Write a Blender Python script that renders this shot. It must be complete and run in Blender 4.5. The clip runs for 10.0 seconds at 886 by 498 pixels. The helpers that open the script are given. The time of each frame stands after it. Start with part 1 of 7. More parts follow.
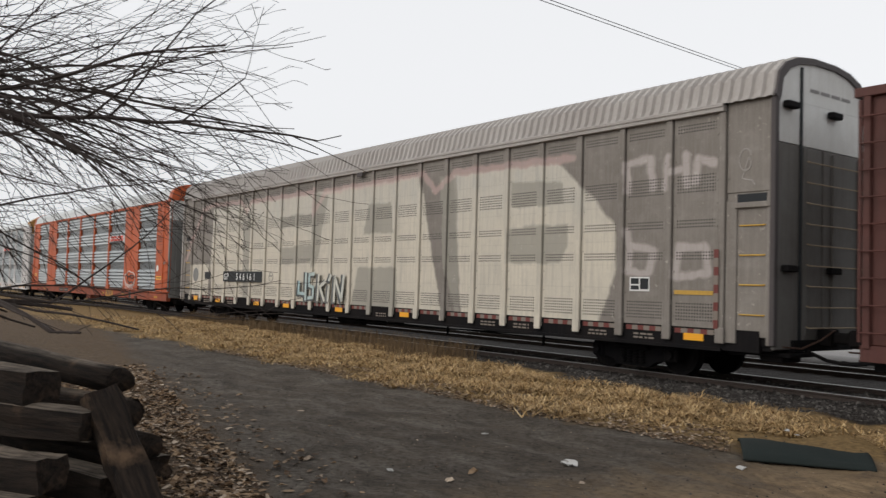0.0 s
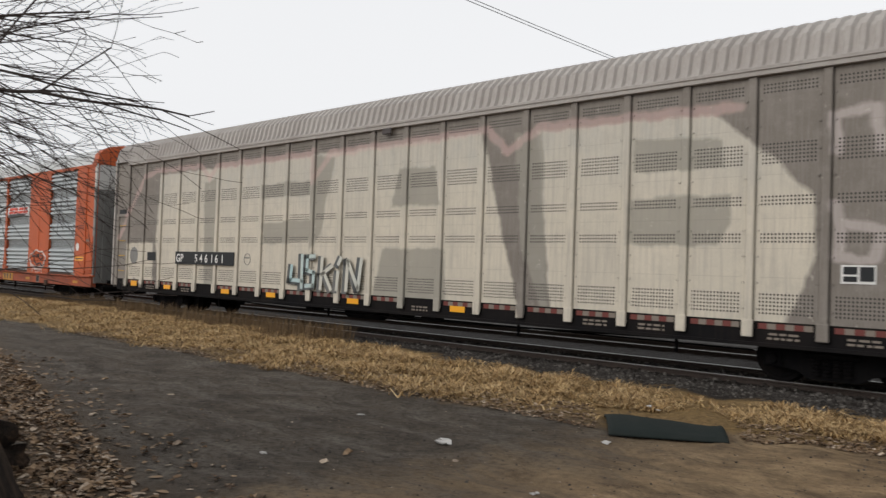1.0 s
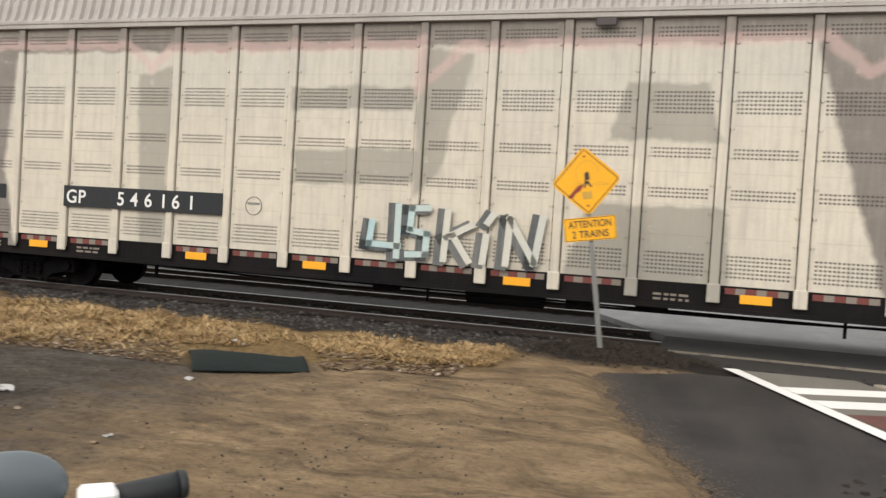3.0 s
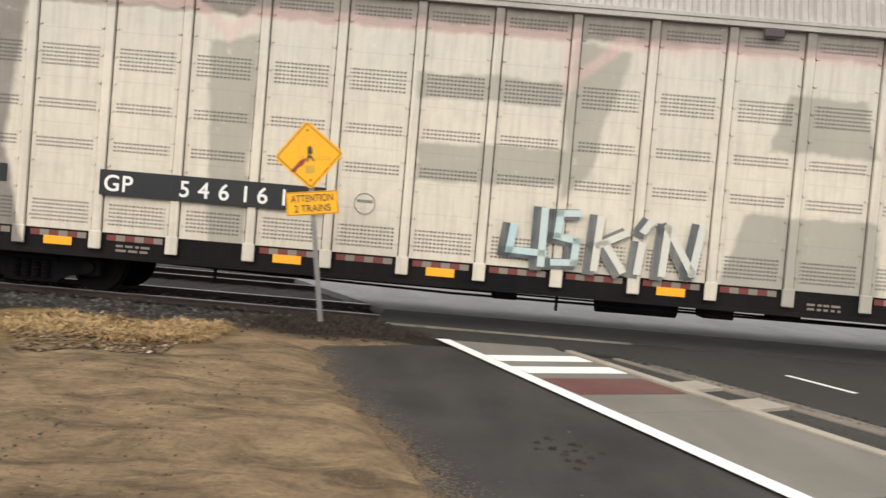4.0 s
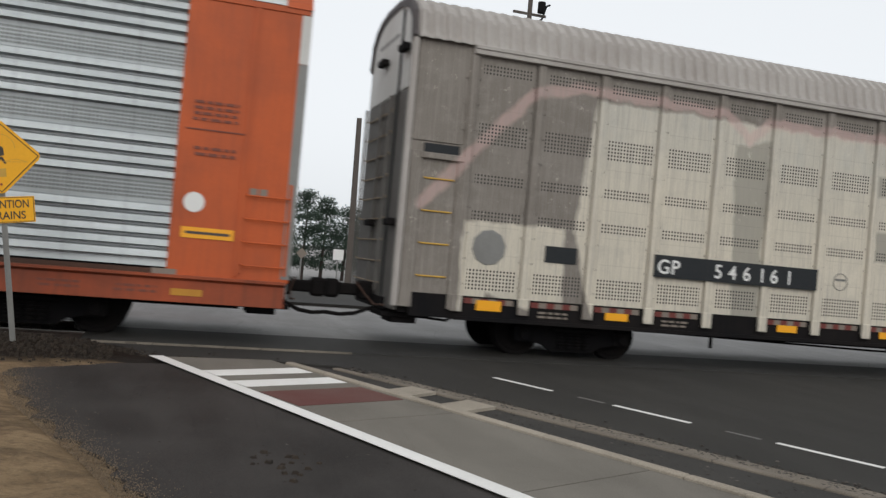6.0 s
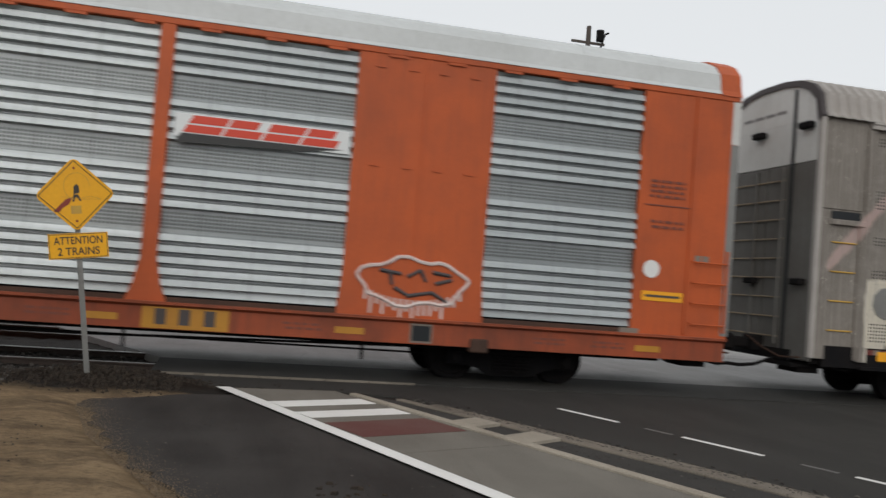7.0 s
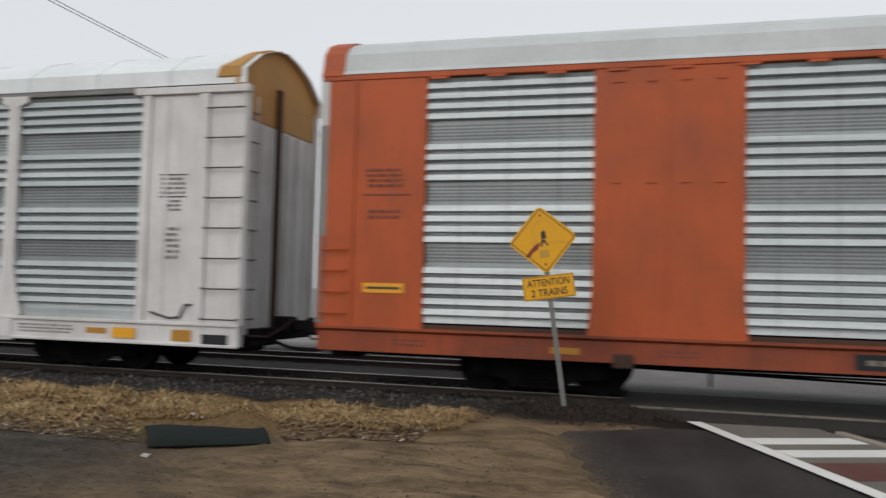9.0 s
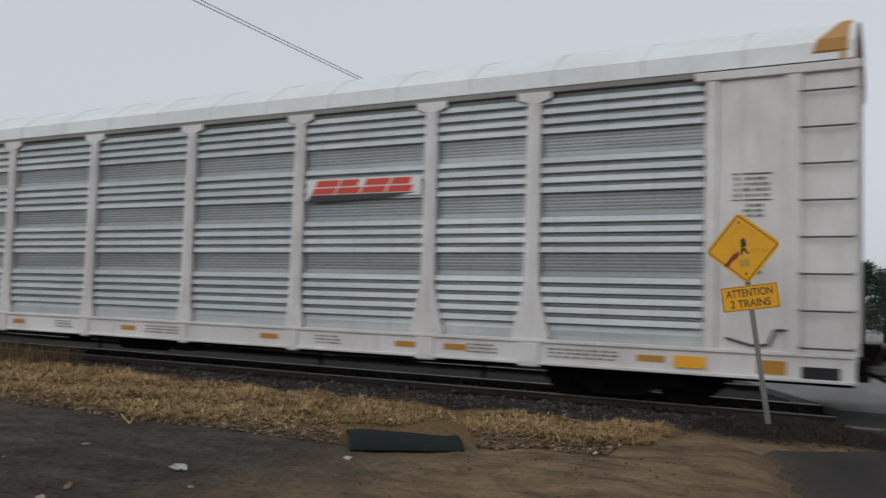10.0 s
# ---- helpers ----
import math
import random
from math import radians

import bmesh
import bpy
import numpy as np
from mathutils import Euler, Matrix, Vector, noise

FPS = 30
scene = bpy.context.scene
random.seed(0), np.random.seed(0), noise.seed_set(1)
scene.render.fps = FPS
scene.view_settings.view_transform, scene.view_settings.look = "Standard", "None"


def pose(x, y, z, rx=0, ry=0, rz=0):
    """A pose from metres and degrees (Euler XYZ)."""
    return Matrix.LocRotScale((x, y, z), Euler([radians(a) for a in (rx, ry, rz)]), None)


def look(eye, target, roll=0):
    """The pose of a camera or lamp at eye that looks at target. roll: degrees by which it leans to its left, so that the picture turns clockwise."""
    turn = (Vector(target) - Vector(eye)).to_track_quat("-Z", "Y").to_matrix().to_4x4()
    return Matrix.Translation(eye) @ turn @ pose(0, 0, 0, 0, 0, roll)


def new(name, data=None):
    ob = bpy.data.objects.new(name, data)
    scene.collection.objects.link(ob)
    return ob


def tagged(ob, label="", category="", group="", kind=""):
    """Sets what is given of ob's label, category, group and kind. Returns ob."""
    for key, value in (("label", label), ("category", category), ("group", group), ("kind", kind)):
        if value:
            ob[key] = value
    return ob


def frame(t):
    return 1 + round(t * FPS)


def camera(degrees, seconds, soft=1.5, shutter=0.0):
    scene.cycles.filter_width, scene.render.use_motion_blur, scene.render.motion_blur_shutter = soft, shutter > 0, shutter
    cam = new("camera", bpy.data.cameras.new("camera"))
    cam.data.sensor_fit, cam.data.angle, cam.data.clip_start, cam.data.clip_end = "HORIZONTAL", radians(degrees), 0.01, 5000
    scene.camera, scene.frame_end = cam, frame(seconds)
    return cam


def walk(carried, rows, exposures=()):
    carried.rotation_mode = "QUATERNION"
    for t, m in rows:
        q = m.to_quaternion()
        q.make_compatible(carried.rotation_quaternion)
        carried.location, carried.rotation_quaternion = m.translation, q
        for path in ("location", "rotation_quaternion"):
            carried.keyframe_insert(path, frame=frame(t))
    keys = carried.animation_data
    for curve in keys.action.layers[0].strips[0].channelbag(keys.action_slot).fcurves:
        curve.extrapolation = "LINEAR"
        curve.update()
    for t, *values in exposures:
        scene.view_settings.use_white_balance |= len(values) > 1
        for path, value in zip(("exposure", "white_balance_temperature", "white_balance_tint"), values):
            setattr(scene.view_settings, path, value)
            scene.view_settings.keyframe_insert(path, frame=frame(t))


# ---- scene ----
cam = camera(54.54, 10.0, soft=1.4, shutter=0.3)
PATH = [
    (0.0, pose(-0.144, 0.110, 1.6, 92.50, -1.64, 52.61)),
    (0.5, pose(-0.137, 0.119, 1.6, 92.06, -1.78, 49.15)),
    (1.0, pose(-0.128, 0.129, 1.6, 91.50, -1.94, 44.59)),
    (1.5, pose(-0.116, 0.140, 1.6, 90.94, -1.96, 39.85)),
    (2.0, pose(-0.100, 0.152, 1.6, 90.10, -2.37, 33.20)),
    (2.2, pose(-0.092, 0.157, 1.6, 89.73, -2.57, 30.38)),
    (3.3, pose(-0.041, 0.177, 1.6, 88.29, -3.76, 13.11)),
    (3.5, pose(-0.030, 0.179, 1.6, 88.22, -3.95, 9.55)),
    (4.0, pose(-0.000, 0.182, 1.6, 88.11, -4.83, 0.04)),
    (4.5, pose(0.024, 0.180, 1.6, 88.25, -5.44, -7.74)),
    (5.0, pose(0.044, 0.176, 1.6, 88.72, -5.60, -14.15)),
    (5.5, pose(0.054, 0.173, 1.6, 89.49, -5.53, -17.39)),
    (6.0, pose(0.057, 0.173, 1.6, 90.45, -5.02, -18.21)),
    (6.2, pose(0.056, 0.173, 1.6, 90.82, -4.73, -17.98)),
    (7.3, pose(0.036, 0.178, 1.6, 92.43, -4.05, -11.40)),
    (7.5, pose(0.029, 0.179, 1.6, 92.56, -3.55, -9.09)),
    (8.0, pose(0.004, 0.182, 1.6, 92.57, -3.32, -1.12)),
    (8.5, pose(-0.022, 0.180, 1.6, 92.65, -2.20, 6.90)),
    (9.0, pose(-0.049, 0.175, 1.6, 92.78, -1.47, 15.50)),
    (9.5, pose(-0.068, 0.168, 1.6, 92.95, -1.30, 22.07)),
    (10.0, pose(-0.085, 0.161, 1.6, 93.13, -1.58, 27.93)),
]
EXPOSURE = [(0.0, -0.40, 6750, 12), (2.2, -0.33, 6900, 12), (3.3, 0.42, 7000, 12), (4.1, 0.38, 7000, 12), (5.0, 0.10, 6700, 10), (5.6, -0.25, 6550, 10), (6.2, -0.5, 6600, 10), (7.3, -0.6, 6650, 10), (8.5, -0.62, 6600, 10), (9.5, -0.72, 6500, 10), (10.0, -0.95, 6400, 10)]
walk(cam, PATH, EXPOSURE)

# ---- light ----
world = bpy.data.worlds.new("overcast")
scene.world = world
world.use_nodes = True
wt = world.node_tree
for nd in list(wt.nodes):
    wt.nodes.remove(nd)
w_out = wt.nodes.new("ShaderNodeOutputWorld")
w_bg = wt.nodes.new("ShaderNodeBackground")
w_sky = wt.nodes.new("ShaderNodeTexSky")
w_sky.sky_type = "NISHITA"
w_sky.sun_disc = False
w_sky.sun_elevation = radians(30)
w_sky.sun_rotation = radians(200)
w_sky.dust_density = 4.0
w_hsv = wt.nodes.new("ShaderNodeHueSaturation")
w_hsv.inputs["Saturation"].default_value = 0.12
w_mix = wt.nodes.new("ShaderNodeMix")
w_mix.data_type = "RGBA"
w_mix.inputs[0].default_value = 0.75
w_mix.inputs[7].default_value = (7.3, 7.7, 8.1, 1)     # even cloud cover
wt.links.new(w_sky.outputs[0], w_hsv.inputs["Color"])
wt.links.new(w_hsv.outputs[0], w_mix.inputs[6])
wt.links.new(w_mix.outputs[2], w_bg.inputs[0])
w_bg.inputs[1].default_value = 0.178
wt.links.new(w_bg.outputs[0], w_out.inputs[0])

sun_data = bpy.data.lights.new("sun", "SUN")
sun_data.energy = 0.8
sun_data.angle = radians(40)
sun_data.color = (1.0, 0.96, 0.9)
sun = new("sun", sun_data)
sun.matrix_world = look((-7, -18, 20), (0, 12, 0))


# ---- materials ----
class Nodes:
    """A short way to write node trees."""

    def __init__(self, name):
        self.m = bpy.data.materials.new(name)
        self.m.use_nodes = True
        self.t = self.m.node_tree
        self.b = self.t.nodes["Principled BSDF"]

    def put(self, kind, **sockets):
        nd = self.t.nodes.new(kind)
        for k, val in sockets.items():
            self.plug(nd.inputs[k.replace("_", " ")], val)
        return nd

    def plug(self, socket, val):
        if isinstance(val, bpy.types.NodeSocket):
            self.t.links.new(val, socket)
        else:
            socket.default_value = val

    def coords(self, ob=None):
        tc = self.t.nodes.new("ShaderNodeTexCoord")
        if ob:
            tc.object = ob
        return tc.outputs["Object"]

    def place(self):
        return self.t.nodes.new("ShaderNodeNewGeometry").outputs["Position"]

    def scaled(self, vec, s):
        nd = self.t.nodes.new("ShaderNodeMapping")
        self.t.links.new(vec, nd.inputs[0])
        nd.inputs["Scale"].default_value = s if isinstance(s, tuple) else (s, s, s)
        return nd.outputs[0]

    def noise(self, vec, scale, detail=4.0, rough=0.6):
        nd = self.put("ShaderNodeTexNoise", Vector=vec, Scale=scale, Detail=detail, Roughness=rough)
        return nd.outputs[0]

    def ramp(self, fac, lo, hi):
        nd = self.put("ShaderNodeMapRange", Value=fac)
        nd.inputs["From Min"].default_value = lo
        nd.inputs["From Max"].default_value = hi
        return nd.outputs[0]

    def math(self, op, a, b=0.0):
        nd = self.t.nodes.new("ShaderNodeMath")
        nd.operation = op
        self.plug(nd.inputs[0], a)
        self.plug(nd.inputs[1], b)
        return nd.outputs[0]

    def mix(self, fac, a, b, blend="MIX"):
        nd = self.t.nodes.new("ShaderNodeMix")
        nd.data_type = "RGBA"
        nd.blend_type = blend
        self.plug(nd.inputs[0], fac)
        self.plug(nd.inputs[6], (*a, 1) if isinstance(a, tuple) and len(a) == 3 else a)
        self.plug(nd.inputs[7], (*b, 1) if isinstance(b, tuple) and len(b) == 3 else b)
        return nd.outputs[2]

    def xyz(self, vec):
        nd = self.put("ShaderNodeSeparateXYZ", Vector=vec)
        return nd.outputs[0], nd.outputs[1], nd.outputs[2]

    def bump(self, height, strength=0.3, distance=0.02):
        nd = self.put("ShaderNodeBump", Height=height)
        nd.inputs["Strength"].default_value = strength
        nd.inputs["Distance"].default_value = distance
        self.t.links.new(nd.outputs[0], self.b.inputs["Normal"])

    def done(self, color, rough=0.6, metal=0.0, spec=None):
        self.plug(self.b.inputs["Base Color"], (*color, 1) if isinstance(color, tuple) and len(color) == 3 else color)
        self.plug(self.b.inputs["Roughness"], rough)
        self.plug(self.b.inputs["Metallic"], metal)
        if spec is not None:
            self.b.inputs["Specular IOR Level"].default_value = spec
        return self.m


def worn(name, color, dirt, amount=0.5, rough=0.6, metal=0.0, grain=6.0, streak=True, bump=0.1, spec=0.3):
    """Paint or raw stuff with stains at two scales and streaks that run down."""
    n = Nodes(name)
    p = n.coords()
    big = n.noise(p, 0.9, 5)
    fine = n.noise(p, grain * 4, 6, 0.7)
    fac = n.math("MULTIPLY", n.ramp(big, 0.38, 0.72), amount)
    col = n.mix(fac, color, dirt)
    if streak:
        run = n.noise(n.scaled(p, (9.0, 9.0, 0.45)), 2.0, 5, 0.65)
        col = n.mix(n.math("MULTIPLY", n.ramp(run, 0.5, 0.78), amount), col, dirt)
    col = n.mix(n.math("MULTIPLY", n.ramp(fine, 0.35, 0.75), 0.25), col, tuple(c * 0.6 for c in color))
    n.bump(fine, bump, 0.01)
    return n.done(col, n.math("ADD", n.math("MULTIPLY", fine, 0.25), rough - 0.1), metal, spec)


def plain(name, color, rough=0.6, metal=0.0, glow=0.0):
    n = Nodes(name)
    f = n.noise(n.coords(), 25.0, 4)
    col = n.mix(n.math("MULTIPLY", f, 0.3), color, tuple(c * 0.7 for c in color))
    if glow:
        n.b.inputs["Emission Color"].default_value = (*color, 1)
        n.b.inputs["Emission Strength"].default_value = glow
    return n.done(col, rough, metal)


M = {}
M["black_steel"] = worn("black_steel", (0.009, 0.009, 0.010), (0.022, 0.018, 0.016), 0.6, 0.8, spec=0.06)
M["truck_steel"] = worn("truck_steel", (0.006, 0.006, 0.007), (0.016, 0.013, 0.011), 0.6, 0.85, spec=0.05)
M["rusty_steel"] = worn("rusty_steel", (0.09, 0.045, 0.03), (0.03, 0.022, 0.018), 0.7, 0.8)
M["orange"] = worn("orange_paint", (0.50, 0.098, 0.026), (0.24, 0.06, 0.028), 0.6, 0.5)
M["white_paint"] = worn("white_paint", (0.73, 0.71, 0.70), (0.42, 0.38, 0.36), 0.55, 0.5)
M["brown"] = worn("brown_paint", (0.10, 0.035, 0.028), (0.05, 0.025, 0.02), 0.6, 0.6)
M["tan_end"] = worn("tan_end_paint", (0.52, 0.27, 0.07), (0.3, 0.17, 0.07), 0.5, 0.6)
M["dark_end"] = worn("dark_end_paint", (0.15, 0.145, 0.135), (0.08, 0.066, 0.056), 0.6, 0.7)
M["pale_end"] = worn("pale_end_paint", (0.62, 0.62, 0.6), (0.4, 0.38, 0.35), 0.5, 0.6)
M["roof_sheet"] = worn("roof_sheet", (0.58, 0.60, 0.60), (0.42, 0.43, 0.42), 0.5, 0.5, 0.0, 3.0)
M["roof_white"] = worn("roof_white", (0.83, 0.86, 0.865), (0.55, 0.58, 0.58), 0.45, 0.5, 0.0, 3.0)
M["roof_grey"] = worn("roof_grey", (0.40, 0.375, 0.35), (0.27, 0.24, 0.22), 0.55, 0.6, 0.0, 3.0)
M["reflector"] = plain("reflector_yellow", (0.85, 0.38, 0.01), 0.35)
M["tape_red"] = plain("tape_red", (0.14, 0.024, 0.017), 0.5)
M["tape_white"] = plain("tape_white", (0.20, 0.165, 0.135), 0.5)
M["stencil_black"] = worn("stencil_black", (0.014, 0.017, 0.02), (0.03, 0.03, 0.03), 0.4, 0.6)
M["stencil_white"] = plain("stencil_white", (0.72, 0.72, 0.7), 0.6)
M["stencil_faint"] = plain("stencil_faint", (0.17, 0.05, 0.032), 0.7)
M["stencil_grey"] = plain("stencil_grey", (0.2, 0.19, 0.185), 0.7)
M["scrap"] = worn("paper_scrap", (0.48, 0.47, 0.45), (0.2, 0.18, 0.16), 0.5, 0.8, 0.0, 12.0, False)
M["stencil_dark"] = plain("stencil_dark", (0.06, 0.05, 0.05), 0.7)
M["rung_dull"] = worn("rung_dull", (0.34, 0.26, 0.17), (0.17, 0.12, 0.08), 0.5, 0.6)
M["rung_yellow"] = worn("rung_yellow", (0.55, 0.33, 0.06), (0.25, 0.16, 0.07), 0.4, 0.6)
M["sign_yellow"] = worn("sign_yellow", (0.82, 0.40, 0.012), (0.62, 0.3, 0.03), 0.35, 0.4, 0.0, 6.0, False, 0.02)
M["sign_black"] = plain("sign_black", (0.03, 0.022, 0.015), 0.5)
M["sign_red"] = plain("sign_red", (0.22, 0.025, 0.012), 0.5)
M["zinc"] = worn("zinc_post", (0.24, 0.24, 0.23), (0.13, 0.12, 0.11), 0.5, 0.55, 0.3)
M["orange_dirty"] = worn("orange_dirty_paint", (0.36, 0.075, 0.028), (0.12, 0.04, 0.025), 0.9, 0.6)
M["logo_red"] = plain("logo_red", (0.62, 0.05, 0.02), 0.5)
M["logo_black"] = plain("logo_black", (0.02, 0.02, 0.02), 0.5)
M["logo_white"] = plain("logo_white", (0.7, 0.72, 0.72), 0.5)
M["ttx_yellow"] = worn("ttx_yellow", (0.50, 0.24, 0.03), (0.3, 0.12, 0.03), 0.5, 0.5)
M["rail_side"] = worn("rail_side", (0.045, 0.032, 0.026), (0.02, 0.016, 0.014), 0.5, 0.7)
M["rail_top"] = plain("rail_top", (0.30, 0.29, 0.28), 0.4, 1.0)
M["tie_wood"] = worn("tie_wood", (0.012, 0.009, 0.008), (0.03, 0.024, 0.02), 0.5, 0.9, 0.0, 14.0, False, 0.6)
M["line_white"] = worn("line_paint", (0.80, 0.79, 0.76), (0.45, 0.43, 0.4), 0.35, 0.6, 0.0, 8.0, False)
M["line_faint"] = worn("line_paint_faint", (0.16, 0.15, 0.14), (0.07, 0.07, 0.07), 0.6, 0.7, 0.0, 8.0, False)
M["red_pad"] = worn("tactile_red", (0.115, 0.04, 0.034), (0.15, 0.105, 0.09), 0.5, 0.8, 0.0, 10.0, False)
M["rubber"] = worn("rubber_mat", (0.015, 0.021, 0.020), (0.04, 0.04, 0.036), 0.5, 0.85, 0.0, 20.0, False, 0.4, 0.1)
M["black_rubber"] = worn("black_rubber", (0.02, 0.022, 0.024), (0.05, 0.05, 0.05), 0.4, 0.55, 0.0, 20.0, False, 0.1)
M["mirror_shell"] = plain("mirror_shell", (0.10, 0.12, 0.13), 0.35)
M["bark"] = worn("bark", (0.045, 0.034, 0.03), (0.09, 0.075, 0.065), 0.5, 0.9, 0.0, 20.0, False, 0.6)
M["pole_wood"] = worn("pole_wood", (0.10, 0.085, 0.075), (0.06, 0.05, 0.045), 0.5, 0.85)
M["needles"] = worn("needles", (0.022, 0.042, 0.026), (0.012, 0.022, 0.014), 0.6, 0.8, 0.0, 3.0, False)
M["twigs"] = worn("far_twigs", (0.12, 0.10, 0.095), (0.2, 0.18, 0.17), 0.5, 0.9, 0.0, 3.0, False)
M["red_glow"] = plain("red_glow", (1.0, 0.06, 0.03), 0.4, 0.0, 4.0)
M["glass_dark"] = plain("car_glass", (0.02, 0.025, 0.03), 0.1)
M["car_paint"] = plain("car_paint", (0.05, 0.05, 0.055), 0.3)
M["wire"] = plain("wire", (0.14, 0.14, 0.14), 0.6)


def galvanised():
    n = Nodes("galvanised_sheet")
    p = n.coords()
    info = n.t.nodes.new("ShaderNodeObjectInfo").outputs["Random"]
    spangle = n.noise(n.scaled(p, (0.2, 1.0, 3.2)), 1.5, 5, 0.6)
    run = n.noise(n.scaled(p, (14.0, 6.0, 0.7)), 2.0, 4, 0.6)
    fine = n.noise(p, 45, 4)
    x, y, z = n.xyz(p)
    col = n.mix(n.ramp(spangle, 0.3, 0.7), (0.36, 0.385, 0.39), (0.55, 0.58, 0.585))
    col = n.mix(n.math("MULTIPLY", n.ramp(run, 0.5, 0.75), 0.5), col, (0.30, 0.31, 0.31))
    # bolt dots at a fixed spacing
    fx = n.math("ABSOLUTE", n.math("SUBTRACT", n.math("FRACT", n.math("MULTIPLY", x, 1.25)), 0.5))
    col = n.mix(n.math("MULTIPLY", n.math("LESS_THAN", fx, 0.02), 0.35), col, (0.2, 0.2, 0.2))
    col = n.mix(n.math("MULTIPLY", n.ramp(info, 0.45, 1.0), 0.4), col, (0.24, 0.265, 0.28))
    s = 0.055
    hx = n.math("SUBTRACT", n.math("FRACT", n.math("DIVIDE", x, s)), 0.5)
    hz = n.math("SUBTRACT", n.math("FRACT", n.math("DIVIDE", z, s)), 0.5)
    hole = n.math("LESS_THAN", n.math("ADD", n.math("MULTIPLY", hx, hx), n.math("MULTIPLY", hz, hz)), 0.14)
    zone = None
    for lo, hi in ((1.93, 2.20), (2.92, 3.19), (3.91, 4.18)):
        q = n.math("MULTIPLY", n.math("GREATER_THAN", z, lo), n.math("LESS_THAN", z, hi))
        zone = q if zone is None else n.math("MAXIMUM", zone, q)
    col = n.mix(n.math("MULTIPLY", n.math("MULTIPLY", hole, zone), 0.7), col, (0.05, 0.055, 0.052))
    n.bump(fine, 0.08, 0.01)
    return n.done(col, n.ramp(fine, -1.1, 1.7), 0.75)


M["galvanised"] = galvanised()

# The faded lettering on the grey rack: convex patches in panel numbers (22 along the side) and metres above the rail.
CREAM = [
    [(0.0, 0.5), (0.45, 0.5), (0.45, 2.05), (0.0, 2.05)],
    [(0.0, 1.05), (1.6, 0.5), (1.6, 2.15), (0.0, 2.1)],
    [(1.6, 0.5), (15.0, 0.5), (14.0, 4.45), (1.2, 4.35), (1.72, 2.1)],
    [(15.6, 0.5), (19.4, 0.5), (19.9, 1.9), (19.85, 3.0), (19.2, 3.6), (18.6, 4.3), (15.2, 4.35)],
]
GREY = [
    [(4.45, 0.5), (4.95, 0.5), (4.95, 4.1), (4.3, 3.9)],
    [(7.05, 2.05), (9.0, 2.15), (9.1, 2.75), (7.05, 2.65)],
    [(7.0, 3.35), (8.9, 3.35), (8.95, 3.75), (7.0, 3.75)],
    [(8.95, 1.9), (9.3, 2.3), (9.75, 4.3), (8.95, 4.4)],
    [(11.55, 2.95), (13.0, 2.95), (12.8, 3.85), (11.8, 3.85)],
    [(11.05, 0.5), (13.2, 0.5), (13.1, 2.0), (11.35, 2.0)],
    [(15.05, 0.5), (15.55, 0.5), (15.35, 4.3), (14.2, 4.4), (14.9, 2.3)],
    [(17.05, 2.05), (18.45, 2.05), (18.7, 2.4), (18.7, 2.95), (17.05, 2.9)],
    [(17.1, 3.35), (18.6, 3.35), (18.6, 3.85), (17.1, 4.0)],
]
PINK = [((-0.6, 2.3), (0.95, 4.35)), ((0.95, 4.35), (1.6, 4.5)), ((1.6, 4.5), (4.1, 4.48)), ((4.1, 4.48), (4.55, 4.05)), ((4.55, 4.05), (4.9, 4.42)),
        ((4.9, 4.42), (8.9, 4.45)), ((8.95, 4.5), (8.95, 3.7)), ((8.95, 3.75), (9.6, 4.4)), ((9.6, 4.4), (14.1, 4.48)), ((14.1, 4.48), (14.6, 4.0)), ((14.6, 4.0), (15.3, 4.4)), ((15.3, 4.4), (18.8, 4.35))]
SCRAWL = [((20.1, 3.5), (20.1, 4.05)), ((20.1, 4.05), (20.6, 4.1)), ((20.6, 4.1), (20.65, 3.5)), ((20.9, 3.5), (20.95, 4.1)), ((20.95, 3.8), (21.3, 3.85)), ((21.3, 4.1), (21.35, 3.5)), ((21.5, 3.55), (21.55, 4.0)), ((21.55, 4.0), (21.85, 3.9)),
          ((20.15, 1.9), (20.2, 2.4)), ((20.2, 2.4), (20.7, 2.3)), ((20.7, 2.3), (20.6, 1.85)), ((20.6, 1.85), (20.15, 1.9)), ((21.1, 1.8), (21.2, 2.35)), ((21.2, 2.35), (21.7, 2.35)), ((21.7, 2.35), (21.75, 1.85)), ((21.75, 1.85), (21.1, 1.8)), ((20.2, 2.3), (20.1, 2.7))]
PITCH = 1.19


